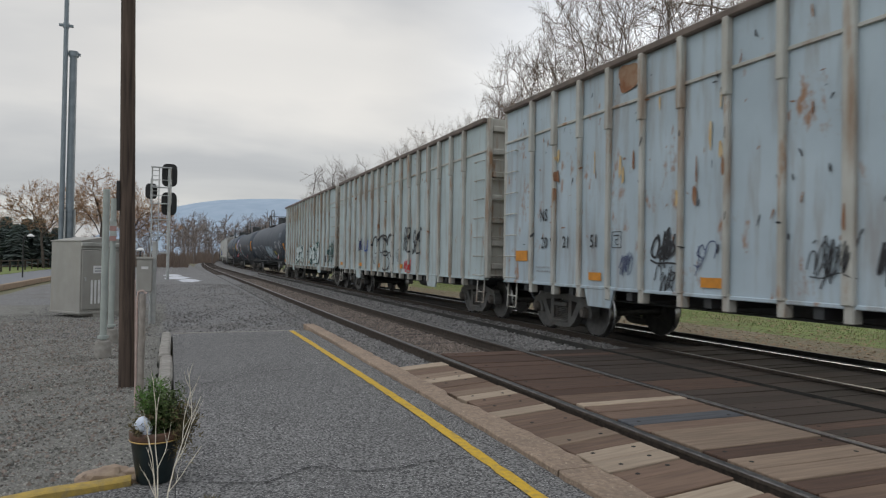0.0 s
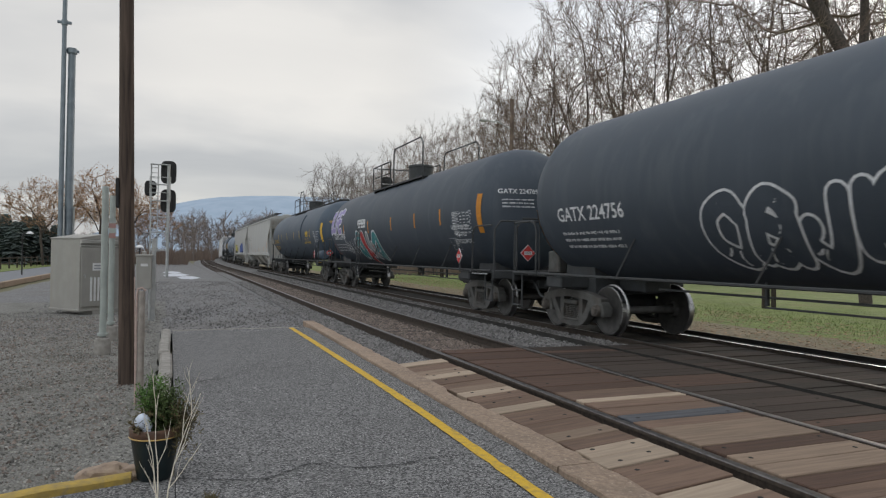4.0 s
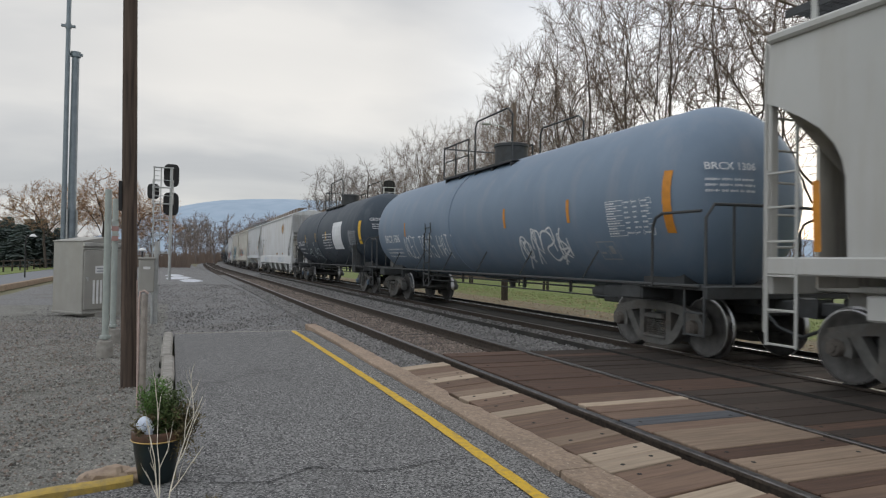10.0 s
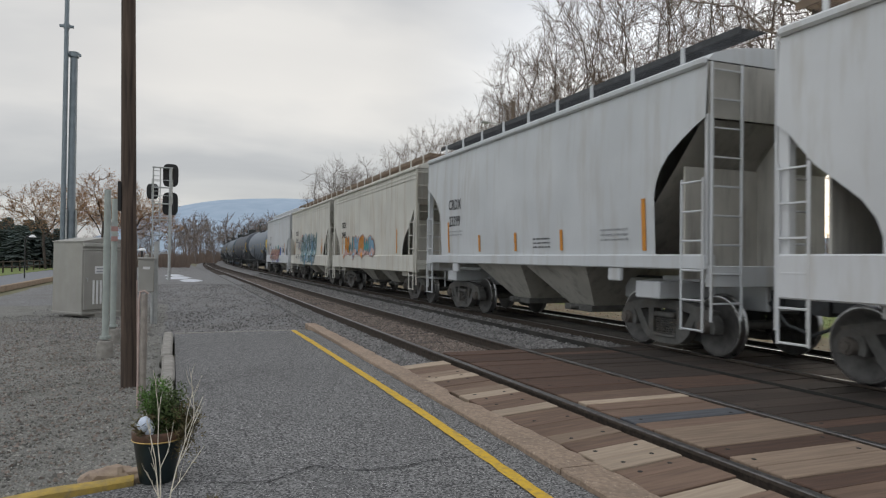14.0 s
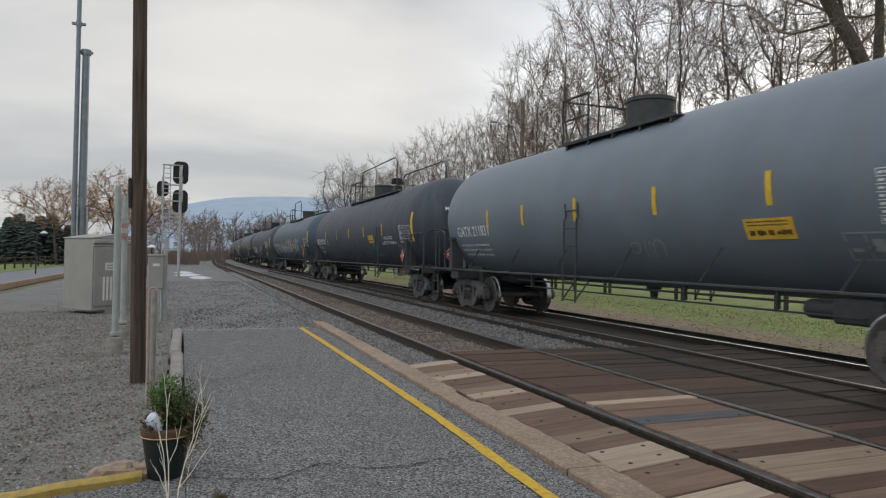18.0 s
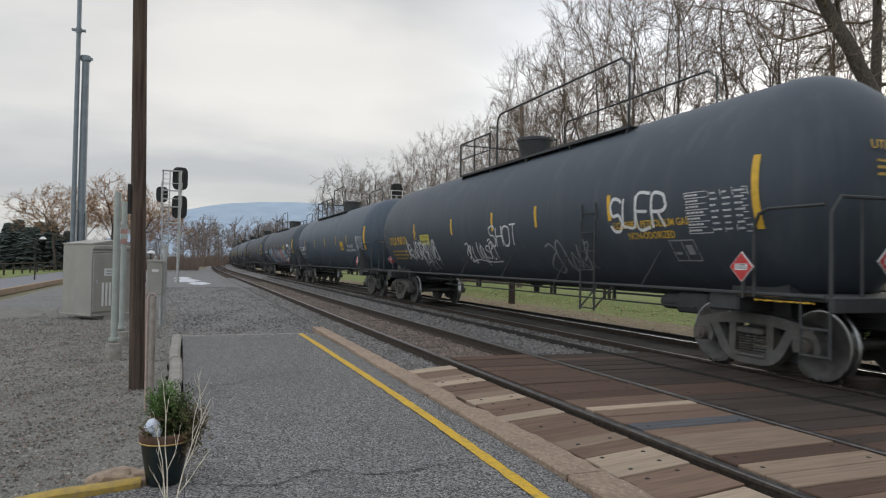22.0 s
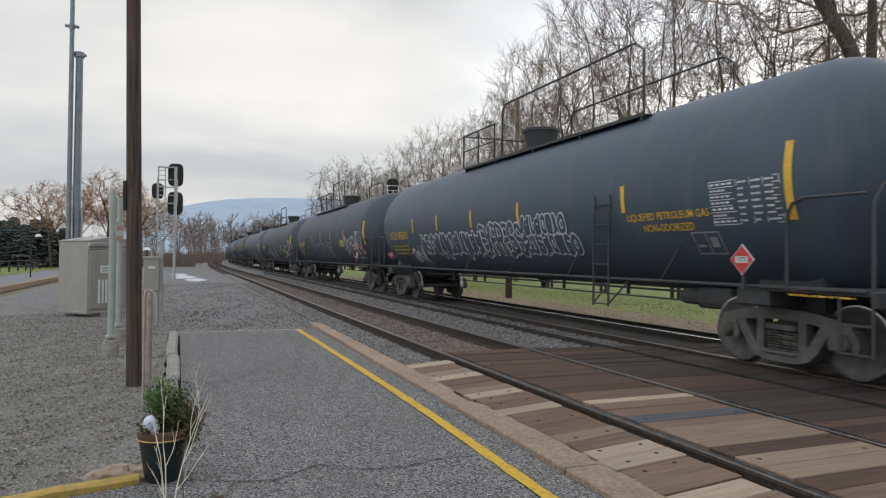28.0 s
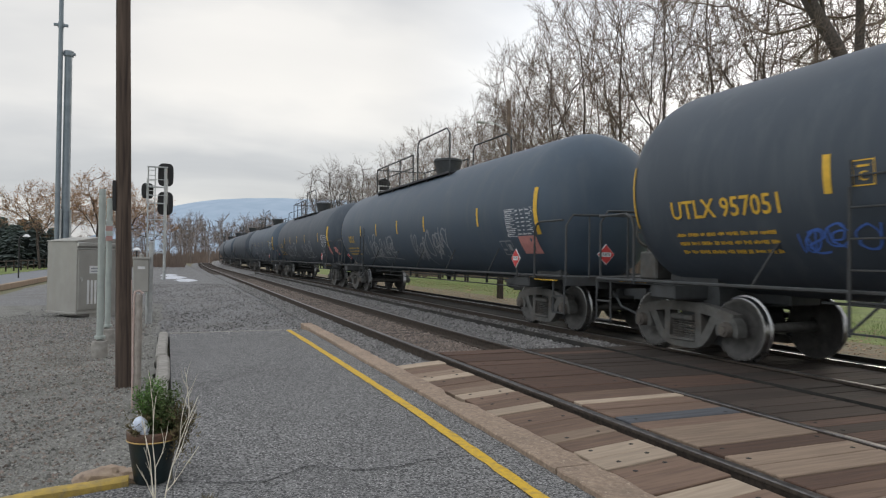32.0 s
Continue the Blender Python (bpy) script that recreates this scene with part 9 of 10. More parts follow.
def bungalow():
    """Metal signal cabinet, turned to the tracks."""
    ob = thing("signal_cabinet", "grey metal signal cabinet with a door on skids", "equipment cabinet", at=pose(-2.09, 19.0, -0.18, 0, 0, 40))
    w, d, h0, h1 = 1.55, 1.2, 0.14, 1.93
    me = Mesh()
    me.box(0, w, 0, d, h0, h1, 0.012)
    part("body", me, MAT["cab_grey"], ob)
    me = Mesh()
    me.prism([(-0.02, h1), (w + 0.02, h1), (w + 0.02, h1 + 0.02), (w * 0.42, h1 + 0.13), (-0.02, h1 + 0.02)], -0.03, d + 0.02)
    part("roof", me, MAT["cab_grey"], ob, smooth=0)
    me = Mesh()
    me.box(-0.02, w + 0.02, -0.03, d + 0.02, h0 - 0.03, h0 + 0.02, 0.005)
    for x in (0.35, 0.9, 1.45):
        me.box(x, x + 0.22, -0.02, d, 0.0, h0 - 0.03)
    part("skid_base", me, MAT["cab_grey"], ob, smooth=0)
    me = Mesh()
    me.box(0.03, 0.98, -0.035, 0.0, h0 + 0.08, h1 - 0.22, 0.01)
    door = part("door", me, MAT["cab_grey"], ob)
    me = Mesh()
    me.tube([(0.09, -0.035, 1.02), (0.09, -0.09, 1.02), (0.09, -0.09, 0.94)], 0.014, 6)
    part("handle", me, MAT["galv"], door, "bright metal handle")
    me = Mesh()
    me.box(0.32, 0.62, -0.042, -0.036, 1.13, 1.32)
    part("label_plate", me, MAT["white_paint"], door, "white notice with small print")
    me = Mesh()
    for k in range(2):
        me.box(0.36, 0.58, -0.046, -0.043, 1.17 + 0.07 * k, 1.20 + 0.07 * k)
    tagged(part("print_lines", me, MAT["ink_grey"], door), kind="stuff")
    for k in range(5):
        me = Mesh()
        me.box(0.26 + k * 0.10, 0.315 + k * 0.10, -0.05, -0.036, h0 + 0.22, h0 + 0.82, 0.004)
        part("louvre", me, MAT["white_paint"], door)
    me = Mesh()
    me.box(0.0, w, -0.03, 0.0, h1 - 0.20, h1 - 0.17, 0.006)
    me.box(0.0, w, -0.05, 0.0, h1 - 0.12, h1 - 0.02, 0.01)
    part("header_trim", me, MAT["steel_bare"], ob)


def masts():
    for x, y, top, r, lab in ((-3.20, 24.0, 13.5, 0.070, "tall slim blue-grey steel mast"), (-2.99, 24.1, 7.98, 0.118, "shorter blue-grey steel mast with a flat top")):
        ob = thing("steel_mast", lab, "mast", "twin masts behind the cabinet", at=(x, y, -0.17))
        me = Mesh()
        me.tube([(0, 0, -0.1), (0, 0, top * 0.5), (0, 0, top)], [r * 1.1, r, r * 0.9], 12)
        part("shaft", me, MAT["mast_blue"], ob)
        me = Mesh()
        zc = 8.75 if top > 9 else top - 0.08
        me.box(-0.2, 0.2, -0.04, 0.04, zc - 0.04, zc + 0.04, 0.01)
        me.revolve([(r * 1.25, zc - 0.08), (r * 1.25, zc + 0.08)], "z", 12)
        part("collar", me, MAT["mast_blue"], ob)
        me = Mesh()
        me.tube([(r + 0.03, -0.05, 0.2), (r + 0.03, -0.05, 3.0)], 0.03, 6)
        part("conduit", me, MAT["galv"], ob)


def guard_posts():
    for x, y, hgt, r in ((-0.955, 11.75, 2.62, 0.05), (-0.985, 13.6, 2.62, 0.05)):
        ob = thing("round_post", "pale grey-green steel post on a concrete footing", "post", "twin posts by the cabinet", at=(x, y, -0.17))
        me = Mesh()
        me.revolve([(0.125, -0.1), (0.117, 0.22), (0.105, 0.26), (0.0, 0.285)], "z", 18)
        part("footing", me, MAT["concrete"], ob)
        me = Mesh()
        me.tube([(0, 0, 0.28), (0, 0, hgt)], r, 14)
        part("pipe", me, MAT["post_green"], ob)
        me = Mesh()
        me.revolve([(r + 0.03, 0.30), (r + 0.03, 0.34), (r, 0.345)], "z", 14)
        part("base_collar", me, MAT["post_green"], ob)
    for k in range(4):
        me = Mesh()
        me.box(-0.05, 0.06, -0.075, -0.062, 1.85 + k * 0.09, 1.938 + k * 0.09)
        part("stripe", me, MAT["old_red" if k % 2 == 0 else "post_green"], ob, "faded red marker band" if k % 2 == 0 else "pale grey-green marker band")
    ob = thing("square_post", "slim galvanized post standing in gravel", "post", at=(-0.36, 17.2, -0.17))
    me = Mesh()
    me.box(-0.05, 0.05, -0.05, 0.05, -0.1, 1.93, 0.012)
    part("tube", me, MAT["galv"], ob)
    ob = thing("meter_box", "grey metal utility box on two legs", "utility box", at=(-0.73, 17.0, -0.17))
    me = Mesh()
    me.box(0.0, 0.34, 0.0, 0.22, 0.75, 1.52, 0.02)
    part("case", me, MAT["cab_grey"], ob)
    me = Mesh()
    me.box(-0.015, 0.355, -0.02, 0.24, 1.50, 1.56, 0.01)
    me.revolve([(0.045, 1.56), (0.045, 1.62), (0.0, 1.64)], "z", 10, (0.17, 0.1, 0))
    part("lid", me, MAT["cab_grey"], ob)
    for x in (0.05, 0.30):
        me = Mesh()
        me.tube([(x, 0.11, -0.1), (x, 0.11, 0.78)], 0.03, 8)
        part("leg", me, MAT["galv"], ob)
    me = Mesh()
    me.box(0.10, 0.25, -0.006, 0.0, 1.28, 1.34)
    part("label", me, MAT["white_paint"], ob)


def signal_head(ob, x, z, w, hgt, y=-0.1):
    pts = []
    for k in range(24):
        a = 2 * math.pi * k / 24
        c, s = math.cos(a), math.sin(a)
        pts.append((x + w / 2 * math.copysign(abs(c) ** 0.55, c), z + (hgt - w) / 2 * math.copysign(1, s) * (1 if abs(s) > 0.01 else 0) + w / 2 * math.copysign(abs(s) ** 0.8, s)))
    me = Mesh()
    me.prism(pts[::-1], y - 0.03, y + 0.03)
    h = part("signal_head", me, MAT["black_signal"], ob, "black oval signal background seen from behind", smooth=30)
    me = Mesh()
    me.box(x - w * 0.22, x + w * 0.22, y - 0.2, y - 0.03, z - hgt * 0.32, z + hgt * 0.32, 0.03)
    part("lamp_case", me, MAT["black_signal"], h)


def signal_mast():
    ob = thing("signal_mast", "galvanized railway signal mast with ladder and three black heads", "railway signal", at=pose(-0.62, 47.5, -0.17))
    top = 7.3
    for x, r in ((0.42, 0.10), (-0.62, 0.045)):
        me = Mesh()
        me.tube([(x, 0, -0.1), (x, 0, top)], r, 10)
        part("mast" if x > 0 else "ladder_rail", me, MAT["galv"], ob)
    me = Mesh()
    me.tube([(-0.2, 0, 1.6), (-0.2, 0, top)], 0.035, 6)
    part("ladder_rail", me, MAT["galv"], ob)
    for k in range(17):
        me = Mesh()
        z = 1.8 + k * 0.33
        me.tube([(-0.62, 0, z), (-0.2, 0, z)], 0.022, 5)
        part("rung", me, MAT["galv"], ob)
    for z in (top, 6.0, 4.95, 3.9, 2.9, 1.75):
        me = Mesh()
        me.box(-0.68, 0.55, -0.12, 0.12, z - 0.035, z + 0.035, 0.005)
        part("cross_brace", me, MAT["galv"], ob)
    me = Mesh()
    for x0, x1 in ((-0.68, 0.55),):
        for z in (5.45, 6.45):
            me.tube([(x0, -0.4, z), (x1, -0.4, z)], 0.022, 5)
        for x in (x0, x1):
            me.tube([(x, -0.4, 4.9), (x, -0.4, 6.5)], 0.022, 5)
    part("cage", me, MAT["galv"], ob)
    signal_head(ob, 0.42, 6.85, 0.95, 1.5, 0.28)
    signal_head(ob, 0.42, 4.98, 0.95, 1.5, 0.28)
    signal_head(ob, -0.66, 5.75, 0.72, 1.0, 0.28)
    o2 = thing("signal_mast", "galvanized signal mast with one hooded black head", "railway signal", at=pose(16.7, 54.6, -0.3))
    me = Mesh()
    me.tube([(0.1, 0, -0.1), (0.1, 0, 7.9)], 0.10, 10)
    part("mast", me, MAT["galv"], o2)
    for x in (-0.42, 0.55):
        me = Mesh()
        me.tube([(x, -0.2, 6.0), (x, -0.2, 7.75)], 0.04, 6)
        part("ladder_rail", me, MAT["white_paint"], o2)
    for z in (6.4, 6.9, 7.35, 7.75):
        me = Mesh()
        me.tube([(-0.6, -0.2, z), (0.7, -0.2, z)], 0.03, 5)
        part("rung", me, MAT["white_paint"], o2)
    signal_head(o2, 0.1, 7.75, 1.0, 1.25, 0.0)


def planter():
    ob = thing("planter", "dark green glazed pot with brown rim holding evergreen sprigs", "planter", at=pose(-0.075, 5.06, PLAT_Z - 0.01) @ Matrix.Diagonal((0.9, 0.9, 1, 1)))
    me = Mesh()
    me.revolve([(0.0, 0.0), (0.115, 0.0), (0.125, 0.015), (0.155, 0.18), (0.172, 0.285), (0.176, 0.29)], "z", 36)
    pot = part("pot", me, MAT["pot_green"], ob)
    me = Mesh()
    me.revolve([(0.174, 0.285), (0.182, 0.295), (0.186, 0.345), (0.180, 0.355), (0.165, 0.35), (0.160, 0.30)], "z", 36)
    part("rim", me, MAT["pot_rim"], pot, "brown glazed rim")
    me = Mesh()
    me.revolve([(0.1815, 0.288), (0.186, 0.293), (0.1815, 0.298)], "z", 36)
    part("gold_line", me, MAT["gold"], pot)
    me = Mesh()
    me.revolve([(0.0, 0.315), (0.165, 0.31)], "z", 24)
    part("soil", me, MAT["soil"], ob)
    rnd = random.Random(31)

    def sprigs(name, matn, n, cx, cy, spread, zlo, zhi, label, out=0.2):
        me = Mesh()
        for i in range(n):
            a = rnd.uniform(0, 6.28)
            rr = rnd.uniform(0, spread)
            p = Vector((cx + math.cos(a) * rr * 0.35, cy + math.sin(a) * rr * 0.35, 0.32))
            tip = Vector((cx + math.cos(a) * (rr + rnd.uniform(0, out)), cy + math.sin(a) * (rr + rnd.uniform(0, out)), rnd.uniform(zlo, zhi)))
            for k in range(16):
                f = 0.25 + 0.75 * k / 15
                b = p.lerp(tip, f) + Vector((0, 0, 0.03 * math.sin(f * 3)))
                d = Vector((rnd.uniform(-1, 1), rnd.uniform(-1, 1), rnd.uniform(-0.3, 0.9))).normalized() * rnd.uniform(0.02, 0.05)
                s = d.cross(Vector((rnd.uniform(-1, 1), rnd.uniform(-1, 1), 1))).normalized() * rnd.uniform(0.003, 0.007)
                me.add([b, b + d * 0.6 + s, b + d, b + d * 0.6 - s], [(0, 1, 2, 3)])
        tagged(part(name, me.data(name, MAT[matn], 0, False), None, ob, label), kind="stuff")

    sprigs("cedar_foliage", "shrub", 200, 0.06, 0.0, 0.15, 0.30, 0.68, "olive evergreen sprigs", 0.11)
    sprigs("pine_foliage", "shrub_bright", 110, -0.02, 0.03, 0.09, 0.5, 0.70, "bright green pine sprigs", 0.06)
    sprigs("dry_foliage", "shrub_dry", 130, 0.16, -0.04, 0.15, 0.12, 0.56, "browning drooping sprigs", 0.10)
    sprigs("front_foliage", "shrub_dry", 26, -0.11, -0.10, 0.07, 0.33, 0.50, "short olive sprigs", 0.05)
    me = Mesh()
    n = 14
    prof = [(0.052 * math.sin(math.pi * k / n), 0.052 * (1 - math.cos(math.pi * k / n))) for k in range(n + 1)]
    for dx, dz, s in ((0, 0, 1.0), (0.025, -0.02, 0.8), (-0.02, 0.01, 0.75), (0.03, -0.055, 0.6)):
        me.revolve([(r * s, 0.365 + dz + h * s) for r, h in prof], "z", 18, (-0.085 + dx, -0.125, 0))
    part("silver_ornament", me, MAT["ball"], ob, "pale blue-white cotton boll ornament", smooth=70)
    # bleached twigs standing in front of the pot
    rnd = random.Random(8)

    def tw(p, d, ln, r, lev):
        pts, q = [p], p
        for k in range(5):
            d = (d + Vector((rnd.uniform(-.14, .14), rnd.uniform(-.1, .1), rnd.uniform(0.0, .12)))).normalized()
            q = q + d * ln / 5
            pts.append(q)
        me.tube(pts, [r * (1 - 0.14 * k) for k in range(6)], 5, 0, True)
        if lev:
            for k in (1, 2, 3, 4):
                if rnd.random() < 0.8:
                    tw(pts[k], (d + Vector((rnd.uniform(-.55, .55), rnd.uniform(-.4, .4), rnd.uniform(0.0, .4)))).normalized(), ln * rnd.uniform(.3, .55), r * 0.6, lev - 1)
    ob2 = thing("dead_twigs", "bleached bare branching twigs standing before the planter", "twigs", at=(0.0, 4.30, PLAT_Z - 0.01))
    for k in range(3):
        me = Mesh()
        tw(Vector((rnd.uniform(-.06, .04), rnd.uniform(-.04, .04), 0)), Vector((rnd.uniform(-.12, .16), rnd.uniform(-.1, .2), 1)).normalized(), rnd.uniform(.55, .85), 0.005, 2)
        part("stem", me.data("stem", MAT["dead_twig"], 60, False), None, ob2)
    ob3 = thing("weed_tuft", "small tuft of yellow-green weeds", "weed", at=(0.26, 4.42, PLAT_Z))
    me = Mesh()
    for k in range(70):
        a, ln = rnd.uniform(0, 6.28), rnd.uniform(.03, .075)
        x, y = rnd.uniform(-.03, .03), rnd.uniform(-.03, .03)
        me.add([(x - .004, y, 0), (x + .004, y, 0), (x + math.cos(a) * ln * .6, y + math.sin(a) * ln * .6, ln)], [(0, 1, 2)])
    tagged(part("blades", me.data("blades", MAT["shrub_dry"], 0, False), None, ob3), kind="stuff")
    for x, y, s, sd in ((-0.40, 5.23, (0.16, 0.09, 0.075), 1), (-0.22, 5.25, (0.10, 0.06, 0.06), 2), (-0.33, 5.42, (0.09, 0.06, 0.05), 3)):
        bm = bmesh.new()
        bmesh.ops.create_icosphere(bm, subdivisions=3, radius=1)
        for v in bm.verts:
            q = noise.noise(v.co * 1.3 + Vector((sd * 7, 0, 0)))
            v.co = Vector((v.co.x * s[0], v.co.y * s[1], v.co.z * s[2])) * (1 + 0.35 * q)
        m2 = bpy.data.meshes.new("rock")
        bm.to_mesh(m2)
        bm.free()
        m2.materials.append(MAT["rock"])
        o = new("rock", m2)
        o.location = (x, y, -0.165 + s[2] * 0.72)
        tagged(o, "rough tan field stone by the kerb", "rock", "stones by the planter")


def fences():
    # rail fence on the lawn east of the tracks
    ob = thing("rail_fence", "dark weathered two-rail wooden fence on the lawn", "fence")
    off = 15.45
    post = Mesh()
    post.box(-0.06, 0.06, -0.07, 0.07, -0.3, 1.0, 0.015)
    pm = post.data("post", MAT["fence_wood"], 0)
    s = 2.0
    pts = []
    while s < 150:
        for ds in (0.0, 0.42):
            x, y, th = on_line(s + ds, off)
            part("post", pm, None, ob, at=pose(x, y, -0.28, 0, 0, -math.degrees(th)))
        pts.append(s + 0.21)
        s += 5.4
    for a, b in zip(pts, pts[1:]):
        for z in (0.42, 0.86):
            xa, ya, th = on_line(a, off)
            xb, yb, _ = on_line(b, off)
            me = Mesh()
            me.tube([(xa, ya, -0.28 + z), (xb, yb, -0.28 + z)], 0.045, 6)
            part("rail", me, MAT["fence_wood"], ob)
    ob = thing("rail_fence", "dark wooden post and rail fence along the road", "fence")
    pm2 = pm
    pts = []
    for k in range(16):
        x, y = -13.2 + 0.02 * k, 40 + k * 3.2
        part("post", pm2, None, ob, at=pose(x, y, -0.17))
        pts.append((x, y))
    for (xa, ya), (xb, yb) in zip(pts, pts[1:]):
        for z in (0.45, 0.9):
            me = Mesh()
            me.tube([(xa, ya, -0.17 + z), (xb, yb, -0.17 + z)], 0.05, 6)
            part("rail", me, MAT["fence_wood"], ob)
    ob = thing("marker_post", "short dark square post beside the far track", "post", at=(13.2, 25.9, -0.28))
    me = Mesh()
    me.box(-0.11, 0.11, -0.11, 0.11, -0.2, 0.95, 0.015)
    part("shaft", me, MAT["fence_wood"], ob)
    # street lamps
    for x, y, hgt, q in ((-9.2, 52.5, 2.75, 1), (-12.4, 50.0, 3.0, 1), (-1.7, 44.0, 1.9, 0)):
        ob = thing("street_lamp", "slim dark post lamp with a white shade", "street lamp", "lamps by the road", at=(x, y, -0.17))
        me = Mesh()
        me.tube([(0, 0, -0.1), (0, 0, hgt - 0.2)] + ([(0.12, 0, hgt), (0.4, 0, hgt + 0.05)] if q else [(0, 0, hgt)]), 0.045, 8)
        part("post", me, MAT["black_signal"], ob)
        me = Mesh()
        cx = 0.42 if q else 0.0
        me.revolve([(0.0, hgt + 0.14), (0.10, hgt + 0.12), (0.24, hgt - 0.02), (0.20, hgt - 0.05)], "z", 16, (cx, 0, 0))
        part("shade", me, MAT["white_paint"], ob)
    # wooden line pole beyond the lawn
    x, y = bearing(27.6, 50)
    ob = thing("line_pole", "grey wooden line pole among the trees", "utility pole", at=(x, y, -0.3))
    me = Mesh()
    me.tube([(0, 0, -0.2), (0, 0, 13.4)], [0.2, 0.15], 10)
    part("shaft", me, MAT["twig"], ob)
    me = Mesh()
    me.tube([(0, 0, 11.2), (-1.2, -0.2, 11.6), (-2.3, -0.3, 11.6)], 0.04, 6)
    me.box(-2.75, -2.2, -0.5, -0.2, 11.5, 11.65, 0.03)
    part("lamp_arm", me, MAT["galv"], ob)
    # remains of snow at the lot's end
    for x, y, a, b in ((0.4, 52, 0.9, 3.2), (1.1, 46, 0.7, 2.4), (0.1, 58, 0.8, 2.0)):
        me = Mesh()
        n = 18
        rnd = random.Random(int(y))
        ring = [(a * math.cos(2 * math.pi * k / n) * rnd.uniform(.7, 1.1), b * math.sin(2 * math.pi * k / n) * rnd.uniform(.7, 1.1)) for k in range(n)]
        vs = [(0, 0, 0.09)] + [(u * .6, v * .6, 0.07) for u, v in ring] + [(u, v, 0.0) for u, v in ring]
        fs = [(0, 1 + k, 1 + (k + 1) % n) for k in range(n)] + [(1 + k, n + 1 + k, n + 1 + (k + 1) % n, 1 + (k + 1) % n) for k in range(n)]
        me.add(vs, fs)
        o = part("snow_patch", me, MAT["snow"], None, smooth=60)
        o.location = (x, y, -0.165)
        tagged(o, "thin dirty white patch of snow on gravel", "snow patch", "snow patches", kind="structure")


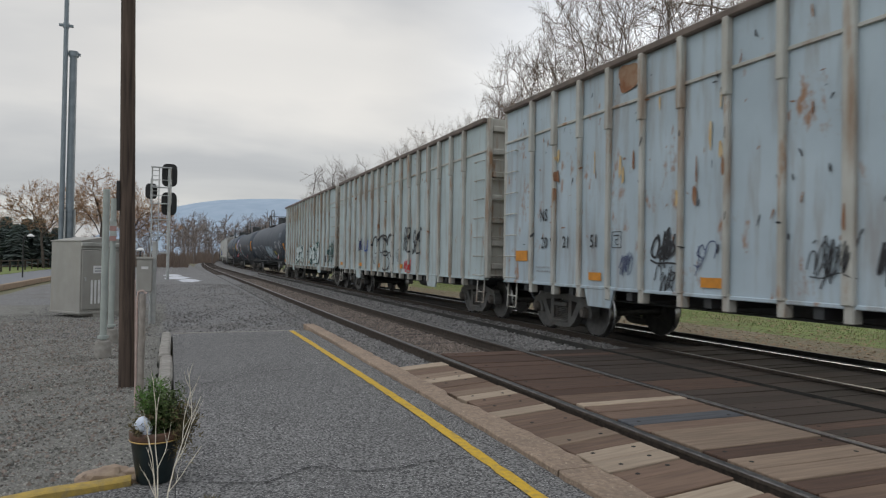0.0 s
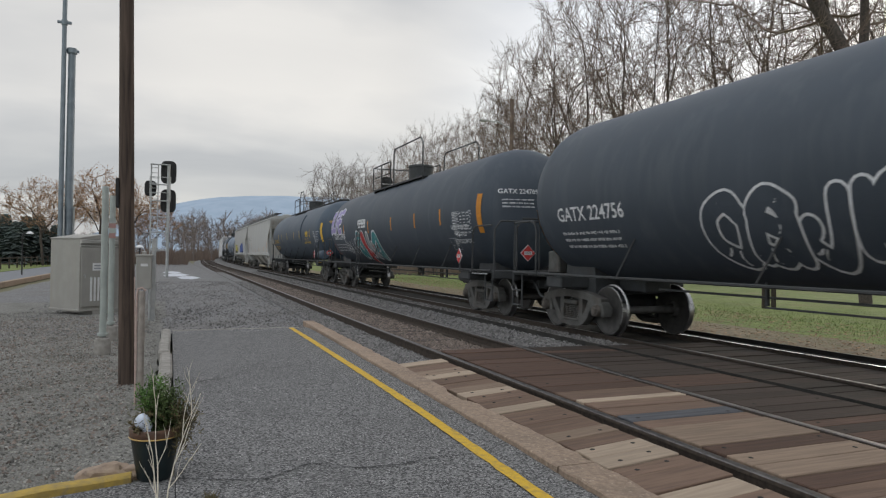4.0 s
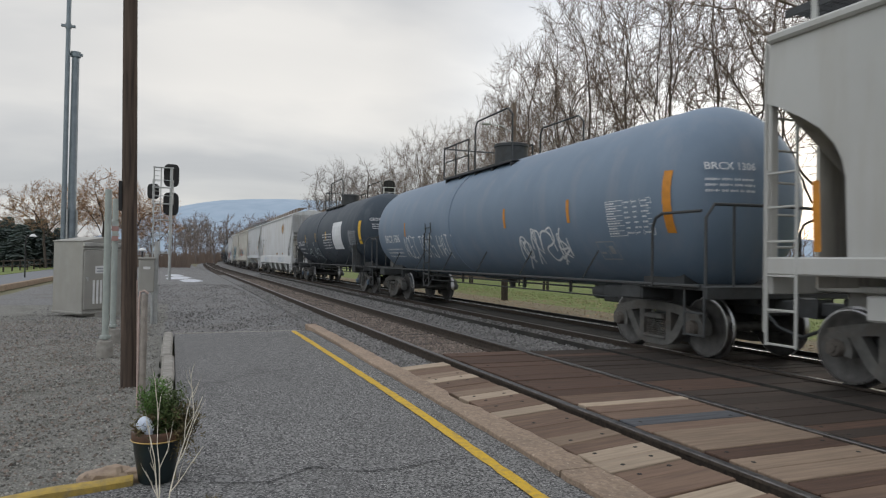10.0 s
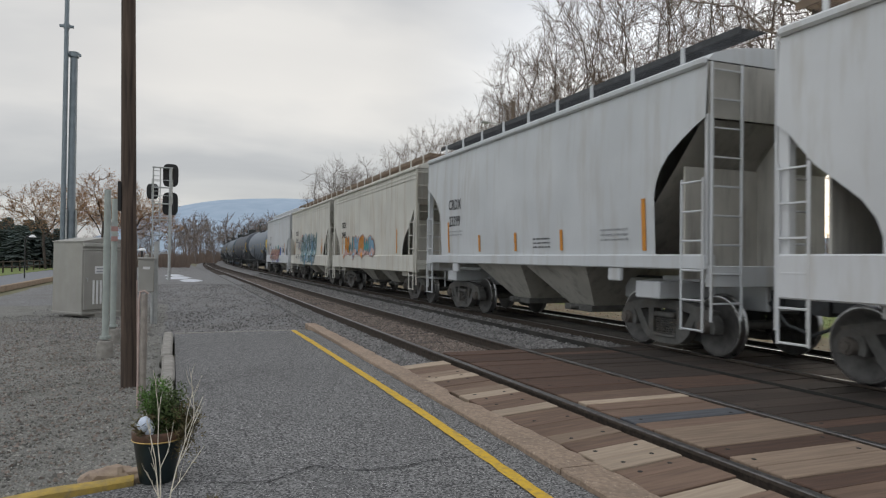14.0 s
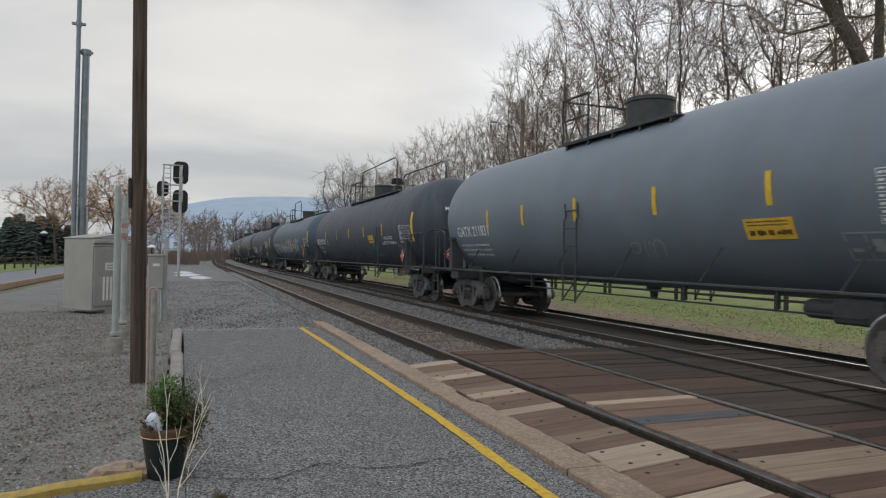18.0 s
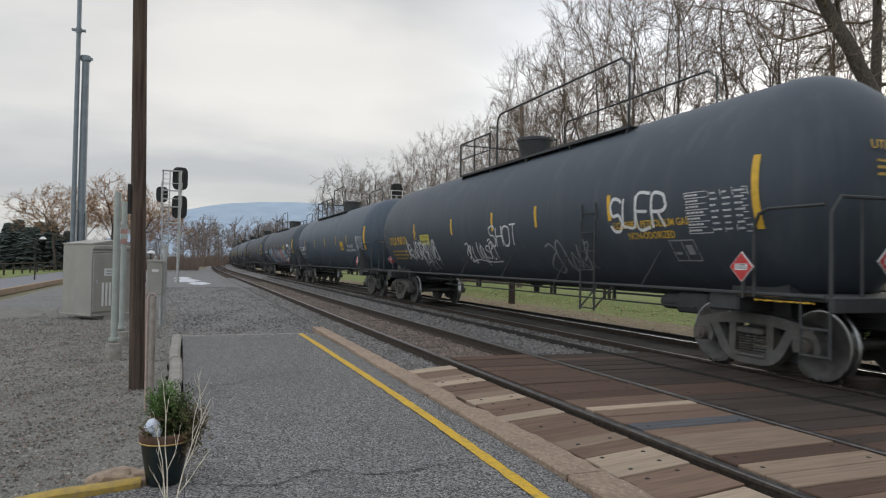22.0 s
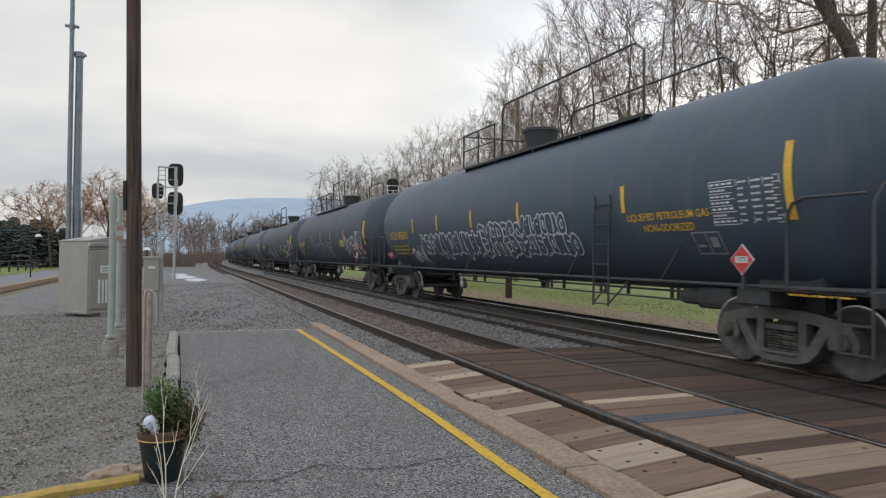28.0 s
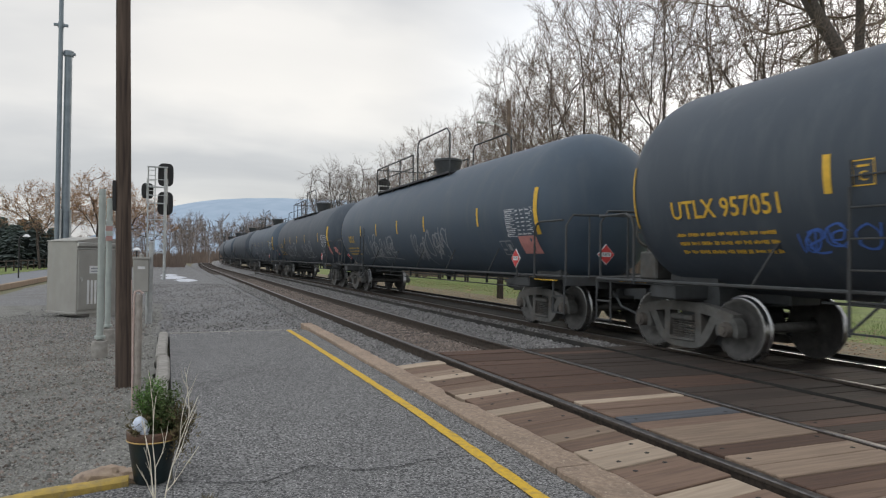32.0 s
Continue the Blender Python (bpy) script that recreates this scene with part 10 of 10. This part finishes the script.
def grass_blades():
    rnd = np.random.RandomState(6)
    n = 60000
    s = 2 + 50 * rnd.rand(n) ** 1.5
    o = APART + 4.0 + 12 * rnd.rand(n)
    x, y, th = (np.interp(s, LINE[:, 0], LINE[:, i]) for i in (1, 2, 3))
    x, y = x + o * np.cos(th), y - o * np.sin(th)
    hgt = 0.012 + 0.03 * rnd.rand(n)
    a = rnd.rand(n) * 6.28
    w = 0.006
    lx, ly = (rnd.rand(n) - 0.5) * 0.05, (rnd.rand(n) - 0.5) * 0.05
    V = np.zeros((n, 3, 3))
    V[:, 0] = np.stack([x - w * np.cos(a), y - w * np.sin(a), np.full(n, -0.29)], 1)
    V[:, 1] = np.stack([x + w * np.cos(a), y + w * np.sin(a), np.full(n, -0.29)], 1)
    V[:, 2] = np.stack([x + lx, y + ly, -0.26 + hgt], 1)
    me = bpy.data.meshes.new("grass_blades")
    me.from_pydata(V.reshape(-1, 3).tolist(), [], np.arange(3 * n).reshape(-1, 3).tolist())
    me.materials.append(MAT["blade"])
    tagged(new("grass_blades", me), "short green grass blades on the lawn", "grass", kind="stuff")
    # leaves fallen along the lawn's edge
    n = 16000
    s = -2 + 55 * rnd.rand(n) ** 1.4
    o = APART + 2.0 + 6.5 * rnd.rand(n) ** 1.9
    x, y, th = (np.interp(s, LINE[:, 0], LINE[:, i]) for i in (1, 2, 3))
    x, y = x + o * np.cos(th), y - o * np.sin(th)
    z = np.interp(o - APART, (2.0, 3.4, 4.3, 5.0, 9.0), (-0.195, -0.242, -0.255, -0.245, -0.24))
    r, a = 0.02 + 0.04 * rnd.rand(n), rnd.rand(n) * 6.28
    V = np.zeros((n, 4, 3))
    for k in range(4):
        q = a + k * 1.571
        m = r * (1.0 if k % 2 else 0.6)
        V[:, k] = np.stack([x + m * np.cos(q), y + m * np.sin(q), z + 0.012 + (rnd.rand(n) - 0.3) * 0.025], 1)
    me = bpy.data.meshes.new("fallen_leaves")
    me.from_pydata(V.reshape(-1, 3).tolist(), [], np.arange(4 * n).reshape(-1, 4).tolist())
    me.materials.append(MAT["leaf_fallen"])
    tagged(new("fallen_leaves", me), "brown fallen leaves strewn beside the far track", "leaves", kind="stuff")


MAT["old_pink"] = mat("old_pink", (0.52, 0.40, 0.36), (0.42, 0.32, 0.28), 12, 0.8, bump=0.1)
MAT["brush"] = mat("brush", (0.25, 0.19, 0.15), (0.16, 0.125, 0.105), 0.3, 0.95, bump=0)
MAT["old_red"] = mat("old_red", (0.40, 0.24, 0.22), (0.33, 0.2, 0.18), 12, 0.8, bump=0.1)
hill()
trees()
utility_pole()
steel_post()
bungalow()
masts()
guard_posts()
signal_mast()
planter()
fences()
grass_blades()


# ---------------- what moves ----------------


def travelled(t):
    """Metres that the train has gone after t seconds."""
    return 14.0988 * t


def motions():
    middle = {}
    for i, car in enumerate(CARS):
        mid, L = (JOINTS[i] + JOINTS[i + 1]) / 2, JOINTS[i + 1] - JOINTS[i]
        middle[car] = mid
        rows = []
        for t in range(33):
            s = mid - travelled(t)
            if s < -70:          # past the platform, out along the straight
                x0, y0, th = on_line(-70, APART)
                x, y = x0 + (s + 70) * math.sin(th), y0 + (s + 70) * math.cos(th)
            else:
                xa, ya, _ = on_line(s - L / 2 + 2.2, APART)
                xb, yb, _ = on_line(s + L / 2 - 2.2, APART)
                x, y, th = (xa + xb) / 2, (ya + yb) / 2, math.atan2(xb - xa, yb - ya)
            rows.append((t, pose(x, y, 0, 0, 0, -90 - math.degrees(th))))
        walk(car, rows)
    for w, car, x, q in WHEELS:
        # turning is keyed at every frame while the wheel rolls by, near the camera
        fs = [f for f in range(961) if -1.0 < middle[car] - x - travelled(f / 30) < 27]
        if not fs or fs[-1] - fs[0] < 3:
            continue
        at = lambda f: pose(q, 0, 0.468) @ Matrix.Rotation(travelled(f / 30) / 0.468, 4, "Y")
        rows = [(f / 30, at(f)) for f in fs]
        if fs[0] > 0:
            rows.insert(0, (0, rows[0][1]))
        if fs[-1] < 960:
            rows.append((32, rows[-1][1]))
        walk(w, rows)


motions()
